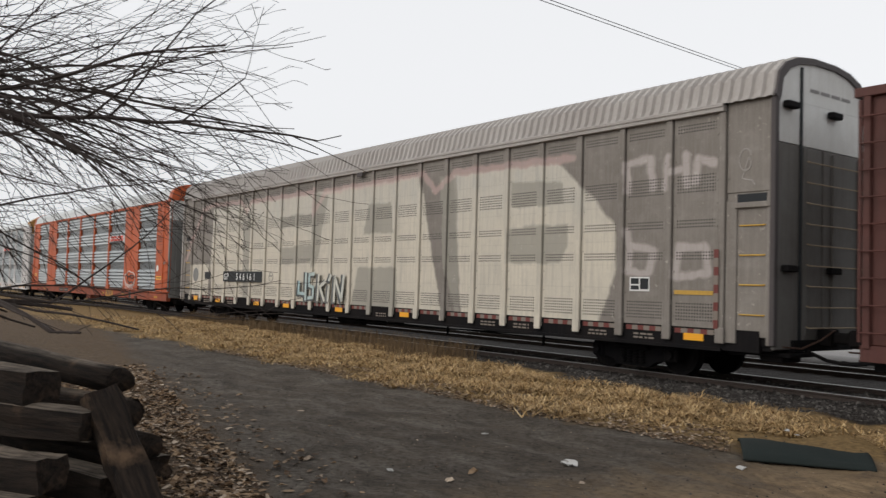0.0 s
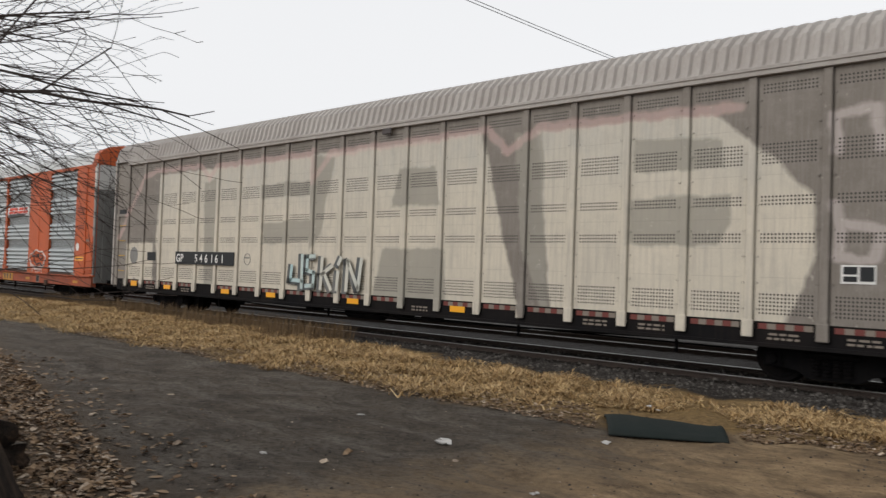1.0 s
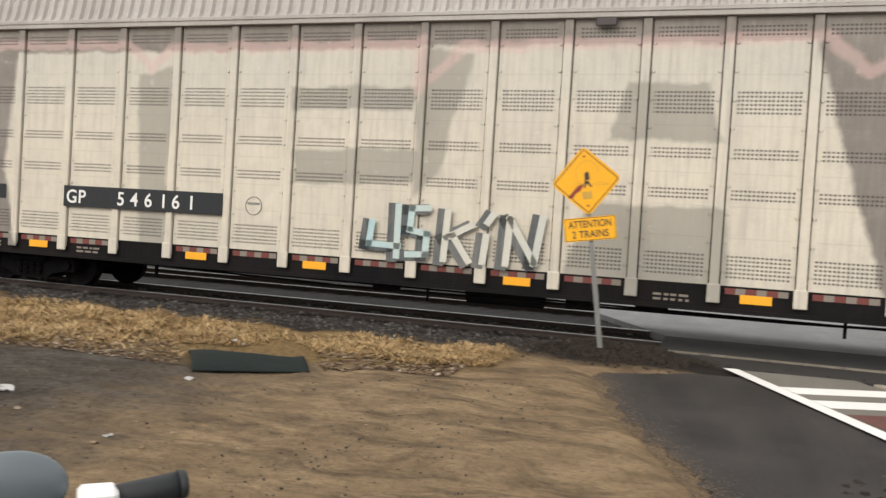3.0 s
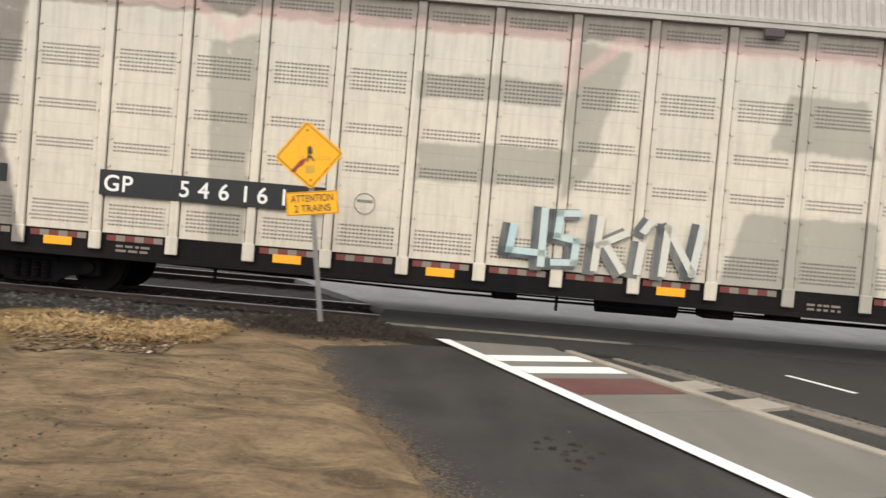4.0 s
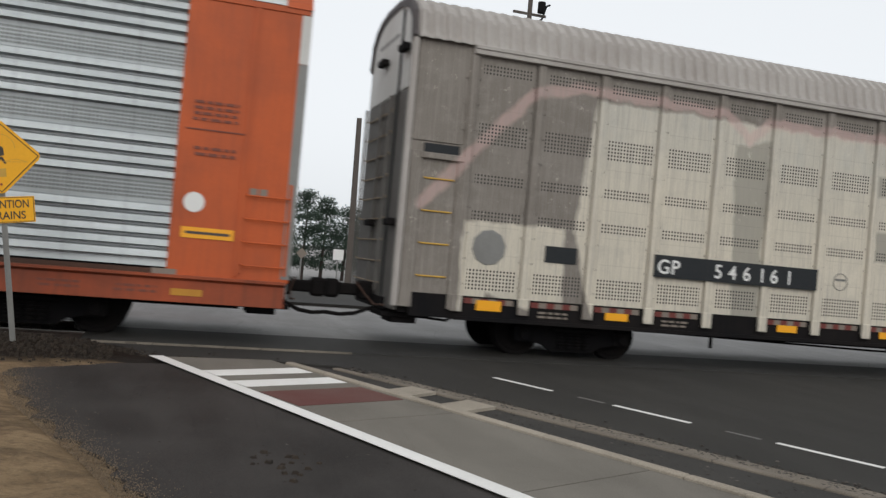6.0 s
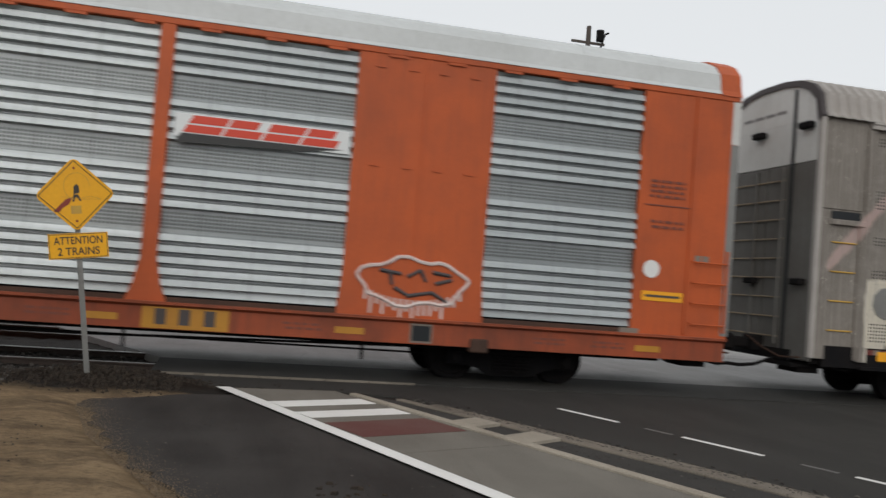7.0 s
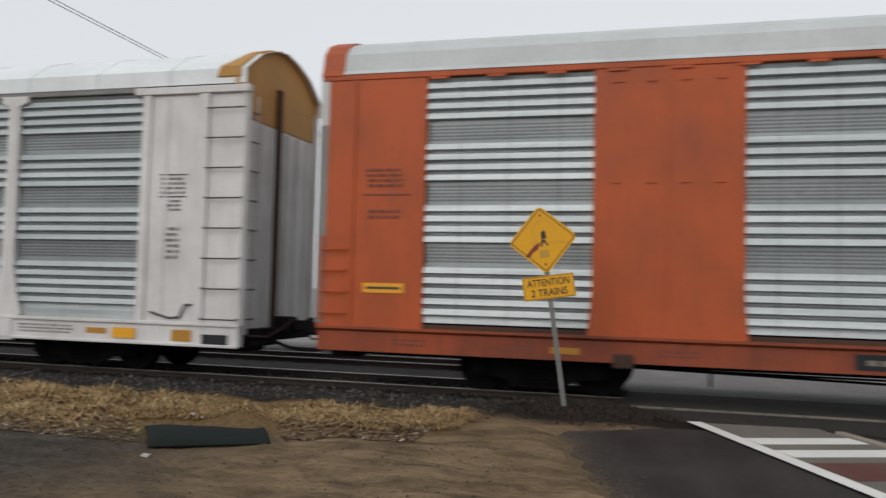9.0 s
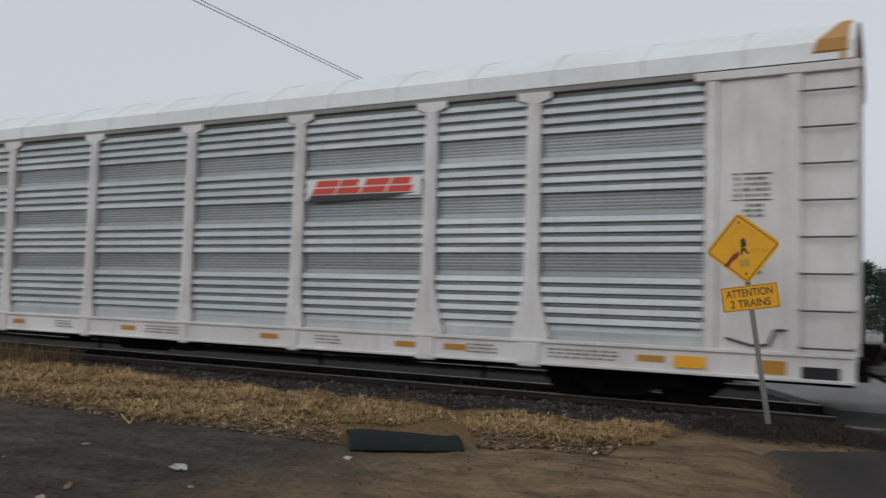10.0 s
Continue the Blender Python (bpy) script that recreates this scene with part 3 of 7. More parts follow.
# -- grey rack with the faded lettering --
def grey_rack():
    half, L = 14.15, 28.3
    car = base_car("autorack_car", -22.55, half, "weathered cream and taupe autorack railcar with faded graffiti, rolling past")
    paint, holes = lettered_paint(car), lettered_holes(car)
    eave = 4.93
    shell(car, half, 0.5, eave, M["black_steel"], M["roof_grey"])
    edge = PITCH * 11
    # sheets and posts
    bm = bmesh.new()
    box(bm, 0.088, PITCH - 0.088, SIDE + 0.05, SIDE + 0.08, 0.86, 4.80)
    me = mesh_of(bm, "side_panel", holes)
    for i in range(22):
        again("side_panel", me, car, pose(-edge + i * PITCH, 0, 0))
    bm = bmesh.new()
    box(bm, -0.07, 0.07, SIDE - 0.005, SIDE + 0.09, 0.66, 4.80, bevel=0.012)
    box(bm, -0.095, 0.095, SIDE - 0.03, SIDE + 0.02, 0.60, 0.88, bevel=0.012)
    for k in range(9):
        z = 1.05 + k * 0.42
        box(bm, -0.135, -0.095, SIDE + 0.028, SIDE + 0.045, z - 0.012, z + 0.012)
        box(bm, 0.095, 0.135, SIDE + 0.028, SIDE + 0.045, z - 0.012, z + 0.012)
    me = mesh_of(bm, "post", paint)
    for i in range(23):
        again("post", me, car, pose(-edge + i * PITCH, 0, 0))
    # eave rail
    bm = boxes((-edge - 0.05, edge + 0.05, SIDE - 0.05, SIDE + 0.08, 4.80, 4.93), (-edge - 0.05, edge + 0.05, SIDE - 0.07, SIDE - 0.02, 4.88, 4.95), bevel=0.008)
    part("eave_rail", bm, M["roof_grey"], car, "grey eave rail with chipped white patches")
    # roof: ribbed sheets
    prof = arch(1.58, 4.93, 5.76, 5.02)
    bm = bmesh.new()
    k = 128
    xs = []
    for i in range(k):
        a = -half + L * i / k
        w = L / k
        xs += [(a, 0.0), (a + w * 0.30, 0.0), (a + w * 0.46, 0.045), (a + w * 0.82, 0.045)]
    xs.append((half, 0.0))
    rings = []
    for x, up in xs:
        rings.append([bm.verts.new((x, p[0] * (1 + up / 1.6), p[1] + (up if 0 < j < len(prof) - 1 else 0))) for j, p in enumerate(prof)])
    for a, b in zip(rings, rings[1:]):
        for j in range(len(prof) - 1):
            bm.faces.new((a[j], a[j + 1], b[j + 1], b[j]))
    part("roof", bm, M["roof_grey"], car, "ribbed weathered grey sheet roof")
    # end sections with ladder bays
    for s in (-1, 1):
        x0, x1 = sorted((s * edge, s * (half - 0.02)))
        part("end_panel", boxes((x0 + 0.08, x1, SIDE + 0.05, SIDE + 0.12, 3.30, 4.97), bevel=0.01), paint, car)
        part("bay_back", boxes((x0 + 0.08, x1, SIDE + 0.065, SIDE + 0.105, 0.75, 3.30), bevel=0.01), paint, car)
        part("bay_post", boxes((x0 + 0.08, x0 + 0.30, SIDE + 0.03, SIDE + 0.34, 0.62, 3.14), bevel=0.01), paint, car)
        part("bay_post", boxes((x1 - 0.14, x1, SIDE + 0.02, SIDE + 0.36, 0.62, 3.3), bevel=0.01), paint, car)
        ladder(car, x0 + 0.34, x1 - 0.18, SIDE + 0.12, 0.95, 3.05, 4, M["rung_yellow"], paint)
        part("grab_slot", boxes((x0 + 0.3, x1 - 0.1, SIDE + 0.045, SIDE + 0.05, 3.12, 3.27)), M["stencil_black"], car)
        part("ladder_header", boxes((x0 + 0.26, x1, SIDE + 0.0, SIDE + 0.14, 3.02, 3.12), bevel=0.01), paint, car)
        part("side_stile", boxes((*sorted((s * (half - 0.08), s * (half + 0.02))), SIDE - 0.02, SIDE + 0.10, 0.62, 4.93), bevel=0.015), M["roof_grey"] if s < 0 else M["stencil_dark"], car)
        end_wall(car, half, s, 0.55, 4.93, "dark_end", "pale_end", 4.15, prof, (-0.66, 0.34))
        ladder(car, -0.6, 1.25, s * (half + 0.02) - (0.0 if s > 0 else 0.06), 0.8, 4.1, 9, M["rung_dull"], M["dark_end"], "end_ladder", "y")
        for z in (1.9, 4.75):
            for y in (-1.35, 0.1):
                part("door_latch", boxes((*sorted((s * (half + 0.0), s * (half + 0.14))), y, y + 0.34, z, z + 0.12), bevel=0.02), M["black_steel"], car)
        bm = bmesh.new()
        band = [(p[0] * 1.012, p[1] + 0.02) for p in prof] + [(p[0] * 0.93, p[1] - 0.09) for p in prof[::-1]]
        k = len(prof)
        for xa in (s * (half - 0.05), s * (half + 0.03)):
            ring = [bm.verts.new((xa, *p)) for p in band]
            for j in range(k - 1):
                bm.faces.new((ring[j], ring[j + 1], ring[2 * k - 2 - j], ring[2 * k - 1 - j]))
        vs = list(bm.verts)
        for j in range(2 * k):
            bm.faces.new((vs[j], vs[(j + 1) % (2 * k)], vs[2 * k + (j + 1) % (2 * k)], vs[2 * k + j]))
        part("roof_edge_band", bm, M["stencil_dark"], car, "dark rubber band round the roof's end")
        part("door_seam", boxes((*sorted((s * (half - 0.02), s * (half + 0.02))), -0.78, -0.72, 0.6, 5.55)), M["stencil_black"], car)
        for j in range(4):
            part("end_stencil", boxes((*sorted((s * (half - 0.02), s * (half - 0.004))), -0.45 + j * 0.36, -0.15 + j * 0.36, 5.16, 5.22)), M["stencil_grey"], car)
        coupler(car, s * half, s)
        truck(car, s * 10.7)
    under_gear(car, half, 0.55)
    # side sill with tape and plates
    part("side_sill", boxes((-half + 0.3, half - 0.3, SIDE + 0.06, SIDE + 0.14, 0.48, 0.86), (-edge, edge, SIDE + 0.02, SIDE + 0.10, 0.46, 0.52)), M["black_steel"], car, "black side sill")
    for i in range(22):
        x = -edge + i * PITCH
        if i in (4, 12):
            continue
        for j in range(6):
            part("tape_strip", boxes((x + 0.16 + j * 0.146, x + 0.155 + (j + 1) * 0.146, SIDE + 0.05, SIDE + 0.056, 0.74, 0.83)), M["tape_red" if j % 2 == 0 else "tape_white"], car)
    for i in (0, 2, 5, 7, 10, 13, 21):
        x = -edge + (i + 0.5) * PITCH
        reflector(car, x, 0.68 if i else 0.72, 0.44, 0.13 if i else 0.17, SIDE + 0.045)
    for i in (1, 3, 12, 16, 17, 19, 20):
        bars(car, -edge + i * PITCH + 0.3, -edge + i * PITCH + 0.85, 0.56, 0.70, 2, M["tape_white"], seed=i, y=SIDE + 0.055)
    # number board, stencils
    yb = SIDE + 0.044
    part("number_board", boxes((-edge + 3 * PITCH + 0.02, -edge + 5.95 * PITCH, yb - 0.07, yb - 0.06, 1.44, 1.83)), M["stencil_black"], car, "black painted number band with white characters")
    yt = yb - 0.073
    for ch, u in (("G", 3.07), ("P", 3.30), ("5", 4.05), ("4", 4.30), ("6", 4.56), ("1", 4.84), ("6", 5.06), ("1", 5.34)):
        lettering("numeral", ch, 0.35, M["stencil_white"], car, pose(-edge + u * PITCH, yt, 1.51, 90, 0, 0))
    part("paint_patch", boxes((-edge + 1.28 * PITCH, -edge + 1.78 * PITCH, yb - 0.008, yb, 1.52, 1.80), bevel=0.003), M["stencil_black"], car, "black painted-over patch")
    bm = bmesh.new()
    rod(bm, (-edge + 0.43 * PITCH, yb, 1.68), (-edge + 0.43 * PITCH, yb - 0.006, 1.68), 0.30, 0.29, 10)
    part("paint_patch", bm, M["zinc"], car, "grey painted-over patch")
    bm = bmesh.new()
    for i in range(24):
        a, b = 2 * math.pi * i / 24, 2 * math.pi * (i + 1) / 24
        rod(bm, (-edge + 6.45 * PITCH + 0.16 * math.cos(a), yb, 1.64 + 0.16 * math.sin(a)), (-edge + 6.45 * PITCH + 0.16 * math.cos(b), yb, 1.64 + 0.16 * math.sin(b)), 0.008, 0.008, 4)
    box(bm, -edge + 6.45 * PITCH - 0.12, -edge + 6.45 * PITCH + 0.12, yb - 0.006, yb, 1.66, 1.70)
    part("round_emblem", bm, M["zinc"], car)
    bm = boxes((-edge + 20.2 * PITCH, -edge + 20.62 * PITCH, yb - 0.008, yb, 1.50, 1.78))
    lb = part("data_label", bm, M["stencil_white"], car, "white framed consolidated stencil label")
    part("label_field", boxes((-edge + 20.23 * PITCH, -edge + 20.40 * PITCH, yb - 0.014, yb - 0.009, 1.64, 1.755), (-edge + 20.43 * PITCH, -edge + 20.60 * PITCH, yb - 0.014, yb - 0.009, 1.54, 1.755), (-edge + 20.23 * PITCH, -edge + 20.40 * PITCH, yb - 0.014, yb - 0.009, 1.53, 1.61)), M["stencil_black"], lb)
    part("yellow_strip", boxes((-edge + 21.12 * PITCH, -edge + 21.85 * PITCH, yb - 0.008, yb, 1.46, 1.54)), M["rung_yellow"], car)
    for j in range(9):
        part("tape_strip", boxes((edge - 0.12, edge - 0.02, SIDE - 0.032, SIDE - 0.026, 0.86 + j * 0.16, 1.015 + j * 0.16)), M["tape_red" if j % 2 == 0 else "tape_white"], car)
    # small graffiti word in pale blue with dark shadow
    M["spray_blue"] = worn("spray_blue", (0.36, 0.52, 0.54), (0.56, 0.55, 0.48), 0.9, 0.6)
    M["spray_pale"] = worn("spray_pale", (0.50, 0.52, 0.48), (0.60, 0.56, 0.47), 0.8, 0.6)
    M["spray_dark"] = worn("spray_dark", (0.055, 0.068, 0.075), (0.24, 0.23, 0.21), 0.7, 0.6)
    x0 = -edge + 8.28 * PITCH

    def strokes(bm, lines, dx, dz, wd, y):
        for a, b in lines:
            va, vb = Vector((a[0] + dx, a[1] + dz)), Vector((b[0] + dx, b[1] + dz))
            d = (vb - va).normalized() * wd * 0.5
            nrm = Vector((-d.y, d.x))
            q = [va - d + nrm, vb + d + nrm, vb + d - nrm, va - d - nrm]
            prism(bm, [(x0 + p.x, 0.90 + p.y * 0.88) for p in q], "y", y, y + 0.004)

    word = [((0.14, 0.66), (0.10, 0.26)), ((0.10, 0.26), (0.62, 0.24)), ((0.60, 0.98), (0.60, 0.06)),
            ((1.12, 0.98), (0.84, 0.96)), ((0.84, 0.96), (0.82, 0.58)), ((0.82, 0.56), (1.12, 0.50)), ((1.12, 0.50), (1.10, 0.12)), ((1.10, 0.12), (0.80, 0.10)),
            ((1.46, 0.92), (1.42, 0.06)), ((1.46, 0.46), (1.86, 0.70)), ((1.56, 0.50), (1.84, 0.06)),
            ((2.12, 0.52), (2.08, 0.06)), ((2.14, 0.78), (2.22, 0.92)),
            ((2.46, 0.06), (2.50, 0.86)), ((2.50, 0.86), (2.92, 0.10)), ((2.92, 0.10), (3.02, 0.90))]
    letters = [word[0:3], word[3:8], word[8:11], word[11:13], word[13:16]]
    for k, lines in enumerate(letters):
        bm = bmesh.new()
        strokes(bm, lines, -0.085, -0.03, 0.19, SIDE - 0.036)
        sh = part("graffiti_shadow", bm, M["spray_dark"], car, "dark drop shadow of a sprayed letter")
        bm = bmesh.new()
        strokes(bm, lines, 0.0, 0.0, 0.115, SIDE - 0.042)
        part("graffiti_letter", bm, M["spray_blue" if k < 2 else "spray_pale"], car, "pale blue sprayed block letter" if k < 2 else "pale grey sprayed block letter")
    # hanging dark vent under the eave
    bm = boxes((-edge + 11.35 * PITCH, -edge + 11.62 * PITCH, SIDE - 0.08, SIDE - 0.05, 4.66, 4.80), bevel=0.02)
    part("eave_stain", bm, M["stencil_dark"], car, "dark bracket below the eave")
    # loop drawn by a finger on the end
    bm = bmesh.new()
    xs = edge + 0.45
    pts = [(xs + 0.12 * math.cos(a * 0.55), 3.95 + 0.16 * math.sin(a * 0.55) - a * 0.012) for a in range(14)] + [(xs - 0.05, 3.55), (xs + 0.16, 3.50), (xs + 0.2, 3.42)]
    pipe(bm, [(p[0], SIDE + 0.046, p[1]) for p in pts], 0.012, 4)
    part("chalk_scribble", bm, M["roof_grey"], car)
    return car


# -- racks with corrugated sheets --
def rib_profile(z0, z1):
    """Outline (depth, height) of a sheet with groups of four ribs and a flat band between the groups."""
    pts = [(0.0, z0)]
    q = (z1 - z0 - 0.06) / 23.5
    c = z0 + 0.03 + q * 0.5
    for ribs in (5, 4, 4, 4):
        for j in range(ribs):
            pts += [(0.04, c), (-0.05, c + q * 0.14), (-0.022, c + q * 0.70), (0.04, c + q * 0.84)]
            c += q
        c += 2 * q
    pts.append((0.0, z1))
    return pts


def ribbed_sheet(car, x0, x1, z0, z1):
    bm = bmesh.new()
    prof = rib_profile(z0, z1)
    back = SIDE + 0.10
    outline = [(SIDE + 0.06 + p[0], p[1]) for p in prof] + [(back, z1), (back, z0)]
    prism(bm, outline, "x", x0, x1)
    return part("ribbed_panel", bm, M["galvanised"], car, "horizontally ribbed galvanised sheet")


def smooth_roof(car, half, base, top, edge, material, seams, lip, shape=None):
    prof = shape or arch(1.58, base, top, edge, 10)
    bm = bmesh.new()
    xs = [-half, half]
    rings = [[bm.verts.new((x, p[0], p[1])) for p in prof] for x in xs]
    for j in range(len(prof) - 1):
        bm.faces.new((rings[0][j], rings[0][j + 1], rings[1][j + 1], rings[1][j]))
    part("roof", bm, M[material], car, "smooth pale metal roof")
    for i in range(1, seams):
        x = -half + 2 * half * i / seams
        bm = bmesh.new()
        for a, b in zip(prof, prof[1:]):
            va, vb = Vector((x, *a)), Vector((x, *b))
            rod(bm, va, vb, 0.010, 0.010, 4)
        part("roof_seam", bm, M[lip], car)
    return prof


def orange_rack():
    half = 14.02
    car = base_car("autorack_car", -52.38, half, "orange-red autorack railcar with ribbed galvanised panels, rolling past")
    z0, z1 = 0.96, 4.935
    shell(car, half, 0.5, 5.05, M["black_steel"], M["orange"])
    lx = lambda q: half + q                      # distances from the right-hand corner
    sheets = [(-4.42, -1.79), (-9.42, -6.65), (-12.40, -9.58), (-15.41, -12.56), (-18.35, -15.57), (-21.28, -18.51), (-26.19, -23.49)]
    for a, b in sheets:
        ribbed_sheet(car, lx(a), lx(b), z0, z1)
    for q in (-9.5, -12.48, -15.49, -18.43):
        bm = bmesh.new()
        prism(bm, [(lx(q) - 0.30, 0.84), (lx(q) + 0.30, 0.84), (lx(q) + 0.20, 1.10), (lx(q) + 0.115, 1.5), (lx(q) + 0.105, 5.02), (lx(q) - 0.105, 5.02), (lx(q) - 0.115, 1.5), (lx(q) - 0.20, 1.10)], "y", SIDE - 0.01, SIDE + 0.10)
        part("post", bm, M["orange"], car)
    for a, b, kind in ((-6.65, -4.42, 0), (-23.49, -21.28, 0), (-1.79, 0.0, 1), (-28.04, -26.19, -1)):
        bm = bmesh.new()
        x0, x1 = lx(a), lx(b)
        if kind == 0:
            prism(bm, [(x0 - 0.06, 0.84), (x1 + 0.06, 0.84), (x1 + 0.02, 1.3), (x1, 1.6), (x1, 5.02), (x0, 5.02), (x0, 1.6), (x0 - 0.02, 1.3)], "y", SIDE, SIDE + 0.10)
            xm = (x0 + x1) / 2
            box(bm, xm - 0.03, xm + 0.03, SIDE - 0.015, SIDE, 1.2, 5.0)
            for z in (3.2, 4.75):
                for x in (x0 + 0.35, xm - 0.25, xm + 0.25, x1 - 0.35):
                    box(bm, x - 0.07, x + 0.07, SIDE - 0.02, SIDE, z - 0.02, z + 0.02)
            part("plain_panel", bm, M["orange"], car, "smooth orange steel panel")
        else:
            box(bm, x0, x1, SIDE, SIDE + 0.10, 0.84, 5.02, bevel=0.01)
            xm = x1 - 0.8 if kind > 0 else x0 + 0.6
            box(bm, xm - 0.03, xm + 0.03, SIDE - 0.03, SIDE, 0.9, 5.0)
            part("end_panel", bm, M["orange"], car, "smooth orange steel end panel")
            s = kind
            ladder(car, *sorted((lx(a if s < 0 else b) - s * 0.08, xm + s * 0.06)), SIDE - 0.01, 0.95, 2.35, 4, M["orange"], M["orange"])
            zx = (x0 + 0.16, xm - 0.05) if s > 0 else (xm + 0.22, x1 - 0.30)
            bars(car, zx[0], zx[1] - 0.1, 3.14, 3.48, 4, M["stencil_faint"], seed=5 + s)
            part("stencil_rule", boxes((zx[0] - 0.05, zx[1] + 0.05, SIDE - 0.012, SIDE - 0.006, 3.02, 3.04)), M["stencil_faint"], car)
            bars(car, zx[0] + 0.05, zx[1] - 0.1, 2.62, 2.8, 2, M["stencil_faint"], seed=9 + s)
            part("notice_plate", boxes((zx[0], zx[1] - 0.02, SIDE - 0.012, SIDE - 0.004, 1.42, 1.58)), M["reflector"], car, "yellow notice plate")
            part("notice_line", boxes((zx[0] + 0.06, zx[1] - 0.08, SIDE - 0.016, SIDE - 0.013, 1.48, 1.52)), M["stencil_dark"], car)
            if s > 0:
                bm = bmesh.new()
                rod(bm, (zx[0] + 0.15, SIDE - 0.004, 1.95), (zx[0] + 0.15, SIDE - 0.01, 1.95), 0.15, 0.15, 20)
                part("round_emblem", bm, M["stencil_white"], car, "pale green and white round emblem")
                bars(car, xm + 0.1, xm + 0.42, 2.06, 2.3, 1, M["tape_white"], seed=3)
                part("white_patch", boxes((x0 - 0.2, x0 + 0.15, SIDE - 0.006, SIDE - 0.002, 0.86, 0.94)), M["tape_white"], car)
            xe = sorted((s * (half - 0.13), s * (half + 0.02)))
            part("end_lip", boxes((*xe, SIDE - 0.006, SIDE + 0.06, 0.9, 4.2), bevel=0.002), M["zinc"], car, "grey steel edge of the end door")
            part("end_lip", boxes((*xe, SIDE - 0.006, SIDE + 0.06, 4.205, 5.05), bevel=0.002), M["pale_end"], car, "white steel edge of the end door")
            prof = arch(1.58, 5.02, 5.84, 5.12, 10)
            end_wall(car, half, s, 0.6, 5.0, "zinc", "pale_end", 4.1, prof)
            bm = bmesh.new()
            xe = sorted((s * (half - 0.38), s * (half + 0.015)))
            prism(bm, [(p[0] * 1.006, p[1] + 0.012) for p in arch(1.58, 5.02, 5.84, 5.12, 10)], "x", *xe)
            part("roof_cap", bm, M["orange"], car, "orange roof end cap")
            coupler(car, s * half, s)
            truck(car, s * 10.35)
    bm = boxes((-half, half, SIDE - 0.02, SIDE + 0.12, 4.95, 5.05), bevel=0.01)
    for k in range(26):
        x = -half + 1.9 + k * 0.95
        box(bm, x, x + 0.3, SIDE - 0.03, SIDE, 4.91, 4.95)
    part("top_rail", bm, M["orange"], car)
    prism_bm = bmesh.new()
    prism(prism_bm, [(SIDE - 0.03, 0.46), (SIDE - 0.03, 0.78), (SIDE - 0.10, 0.82), (SIDE - 0.10, 0.86), (SIDE + 0.15, 0.86), (SIDE + 0.15, 0.46)], "x", -half + 0.05, half - 0.05)
    part("side_sill", prism_bm, M["orange_dirty"], car, "orange side sill with stencils")
    # dark strip under the sheets: the shade above the sill, put into its colour
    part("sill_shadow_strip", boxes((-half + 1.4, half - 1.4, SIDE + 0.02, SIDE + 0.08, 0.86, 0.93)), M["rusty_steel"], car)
    smooth_roof(car, half - 0.1, 5.05, 5.82, 5.12, "roof_sheet", 20, "roof_sheet")
    under_gear(car, half, 0.48)
    # sill markings
    ys = SIDE - 0.034
    tx = lx(-8.9)
    part("logo_plate", boxes((tx - 0.62, tx + 0.62, ys - 0.004, ys, 0.47, 0.80)), M["ttx_yellow"], car, "dull yellow owner's plate on the sill")
    for q in (-0.36, -0.02, 0.34):
        part("logo_bar", boxes((tx + q - 0.08, tx + q + 0.08, ys - 0.008, ys - 0.005, 0.53, 0.76)), M["stencil_dark"], car)
    for q, w, mt in ((-5.35, 0.36, "stencil_black"),):
        lb = part("data_label", boxes((lx(q) - w / 2, lx(q) + w / 2, ys - 0.004, ys, 0.48, 0.78)), M["tape_white"], car, "white framed black data label")
        part("label_field", boxes((lx(q) - w / 2 + 0.03, lx(q) + w / 2 - 0.03, ys - 0.008, ys - 0.005, 0.51, 0.75)), M[mt], lb)
    for q in (-19.3, -18.1):
        part("number_plate_board", boxes((lx(q) - 0.52, lx(q) + 0.52, ys - 0.004, ys, 0.52, 0.74)), M["stencil_black"], car, "black stencil board")
        bars(car, lx(q) - 0.4, lx(q) + 0.4, 0.55, 0.70, 1, M["tape_white"], y=ys - 0.005, seed=int(-q))
    for q in (-2.2, -3.2, -7.2, -10.8, -14.6, -16.4, -22.2, -24.6, -26.4):
        bars(car, lx(q) - 0.3, lx(q) + 0.3, 0.56, 0.70, 2, M["stencil_faint"], y=ys, seed=int(-q * 10))
        if q in (-2.2, -7.2, -10.8, -24.6):
            part("sill_tab", boxes((lx(q) + 0.5, lx(q) + 0.95, ys - 0.004, ys, 0.56, 0.66)), M["ttx_yellow"], car)
    # jacking pads
    for q in (-4.4, -23.0):
        part("jack_pad", boxes((lx(q) - 0.15, lx(q) + 0.15, SIDE - 0.08, SIDE + 0.1, 0.38, 0.60), bevel=0.02), M["rusty_steel"], car)
    # railway's mark as slanted red shapes over a black swoosh
    rail_mark(car, lx(-9.42) + 0.12, lx(-6.65) - 0.05, 3.45)
    # white drippy graffiti on the smooth panel
    M["drip_white"] = worn("drip_white", (0.66, 0.58, 0.55), (0.5, 0.25, 0.2), 0.5, 0.6)
    rnd = random.Random(8)
    xm = lx(-5.53)
    bm = bmesh.new()
    ring = []
    for i in range(30):
        a = 2 * math.pi * i / 30
        ring.append((xm + (0.86 + 0.07 * math.sin(5 * a)) * math.cos(a), SIDE - 0.012, 1.42 + (0.36 + 0.05 * math.cos(7 * a)) * math.sin(a)))
    pipe(bm, ring + ring[:1], 0.03, 5)
    for i in range(17):
        x = xm - 0.75 + i * 0.095
        z = 1.42 - 0.34 * math.sqrt(max(0.02, 1 - ((x - xm) / 0.88) ** 2))
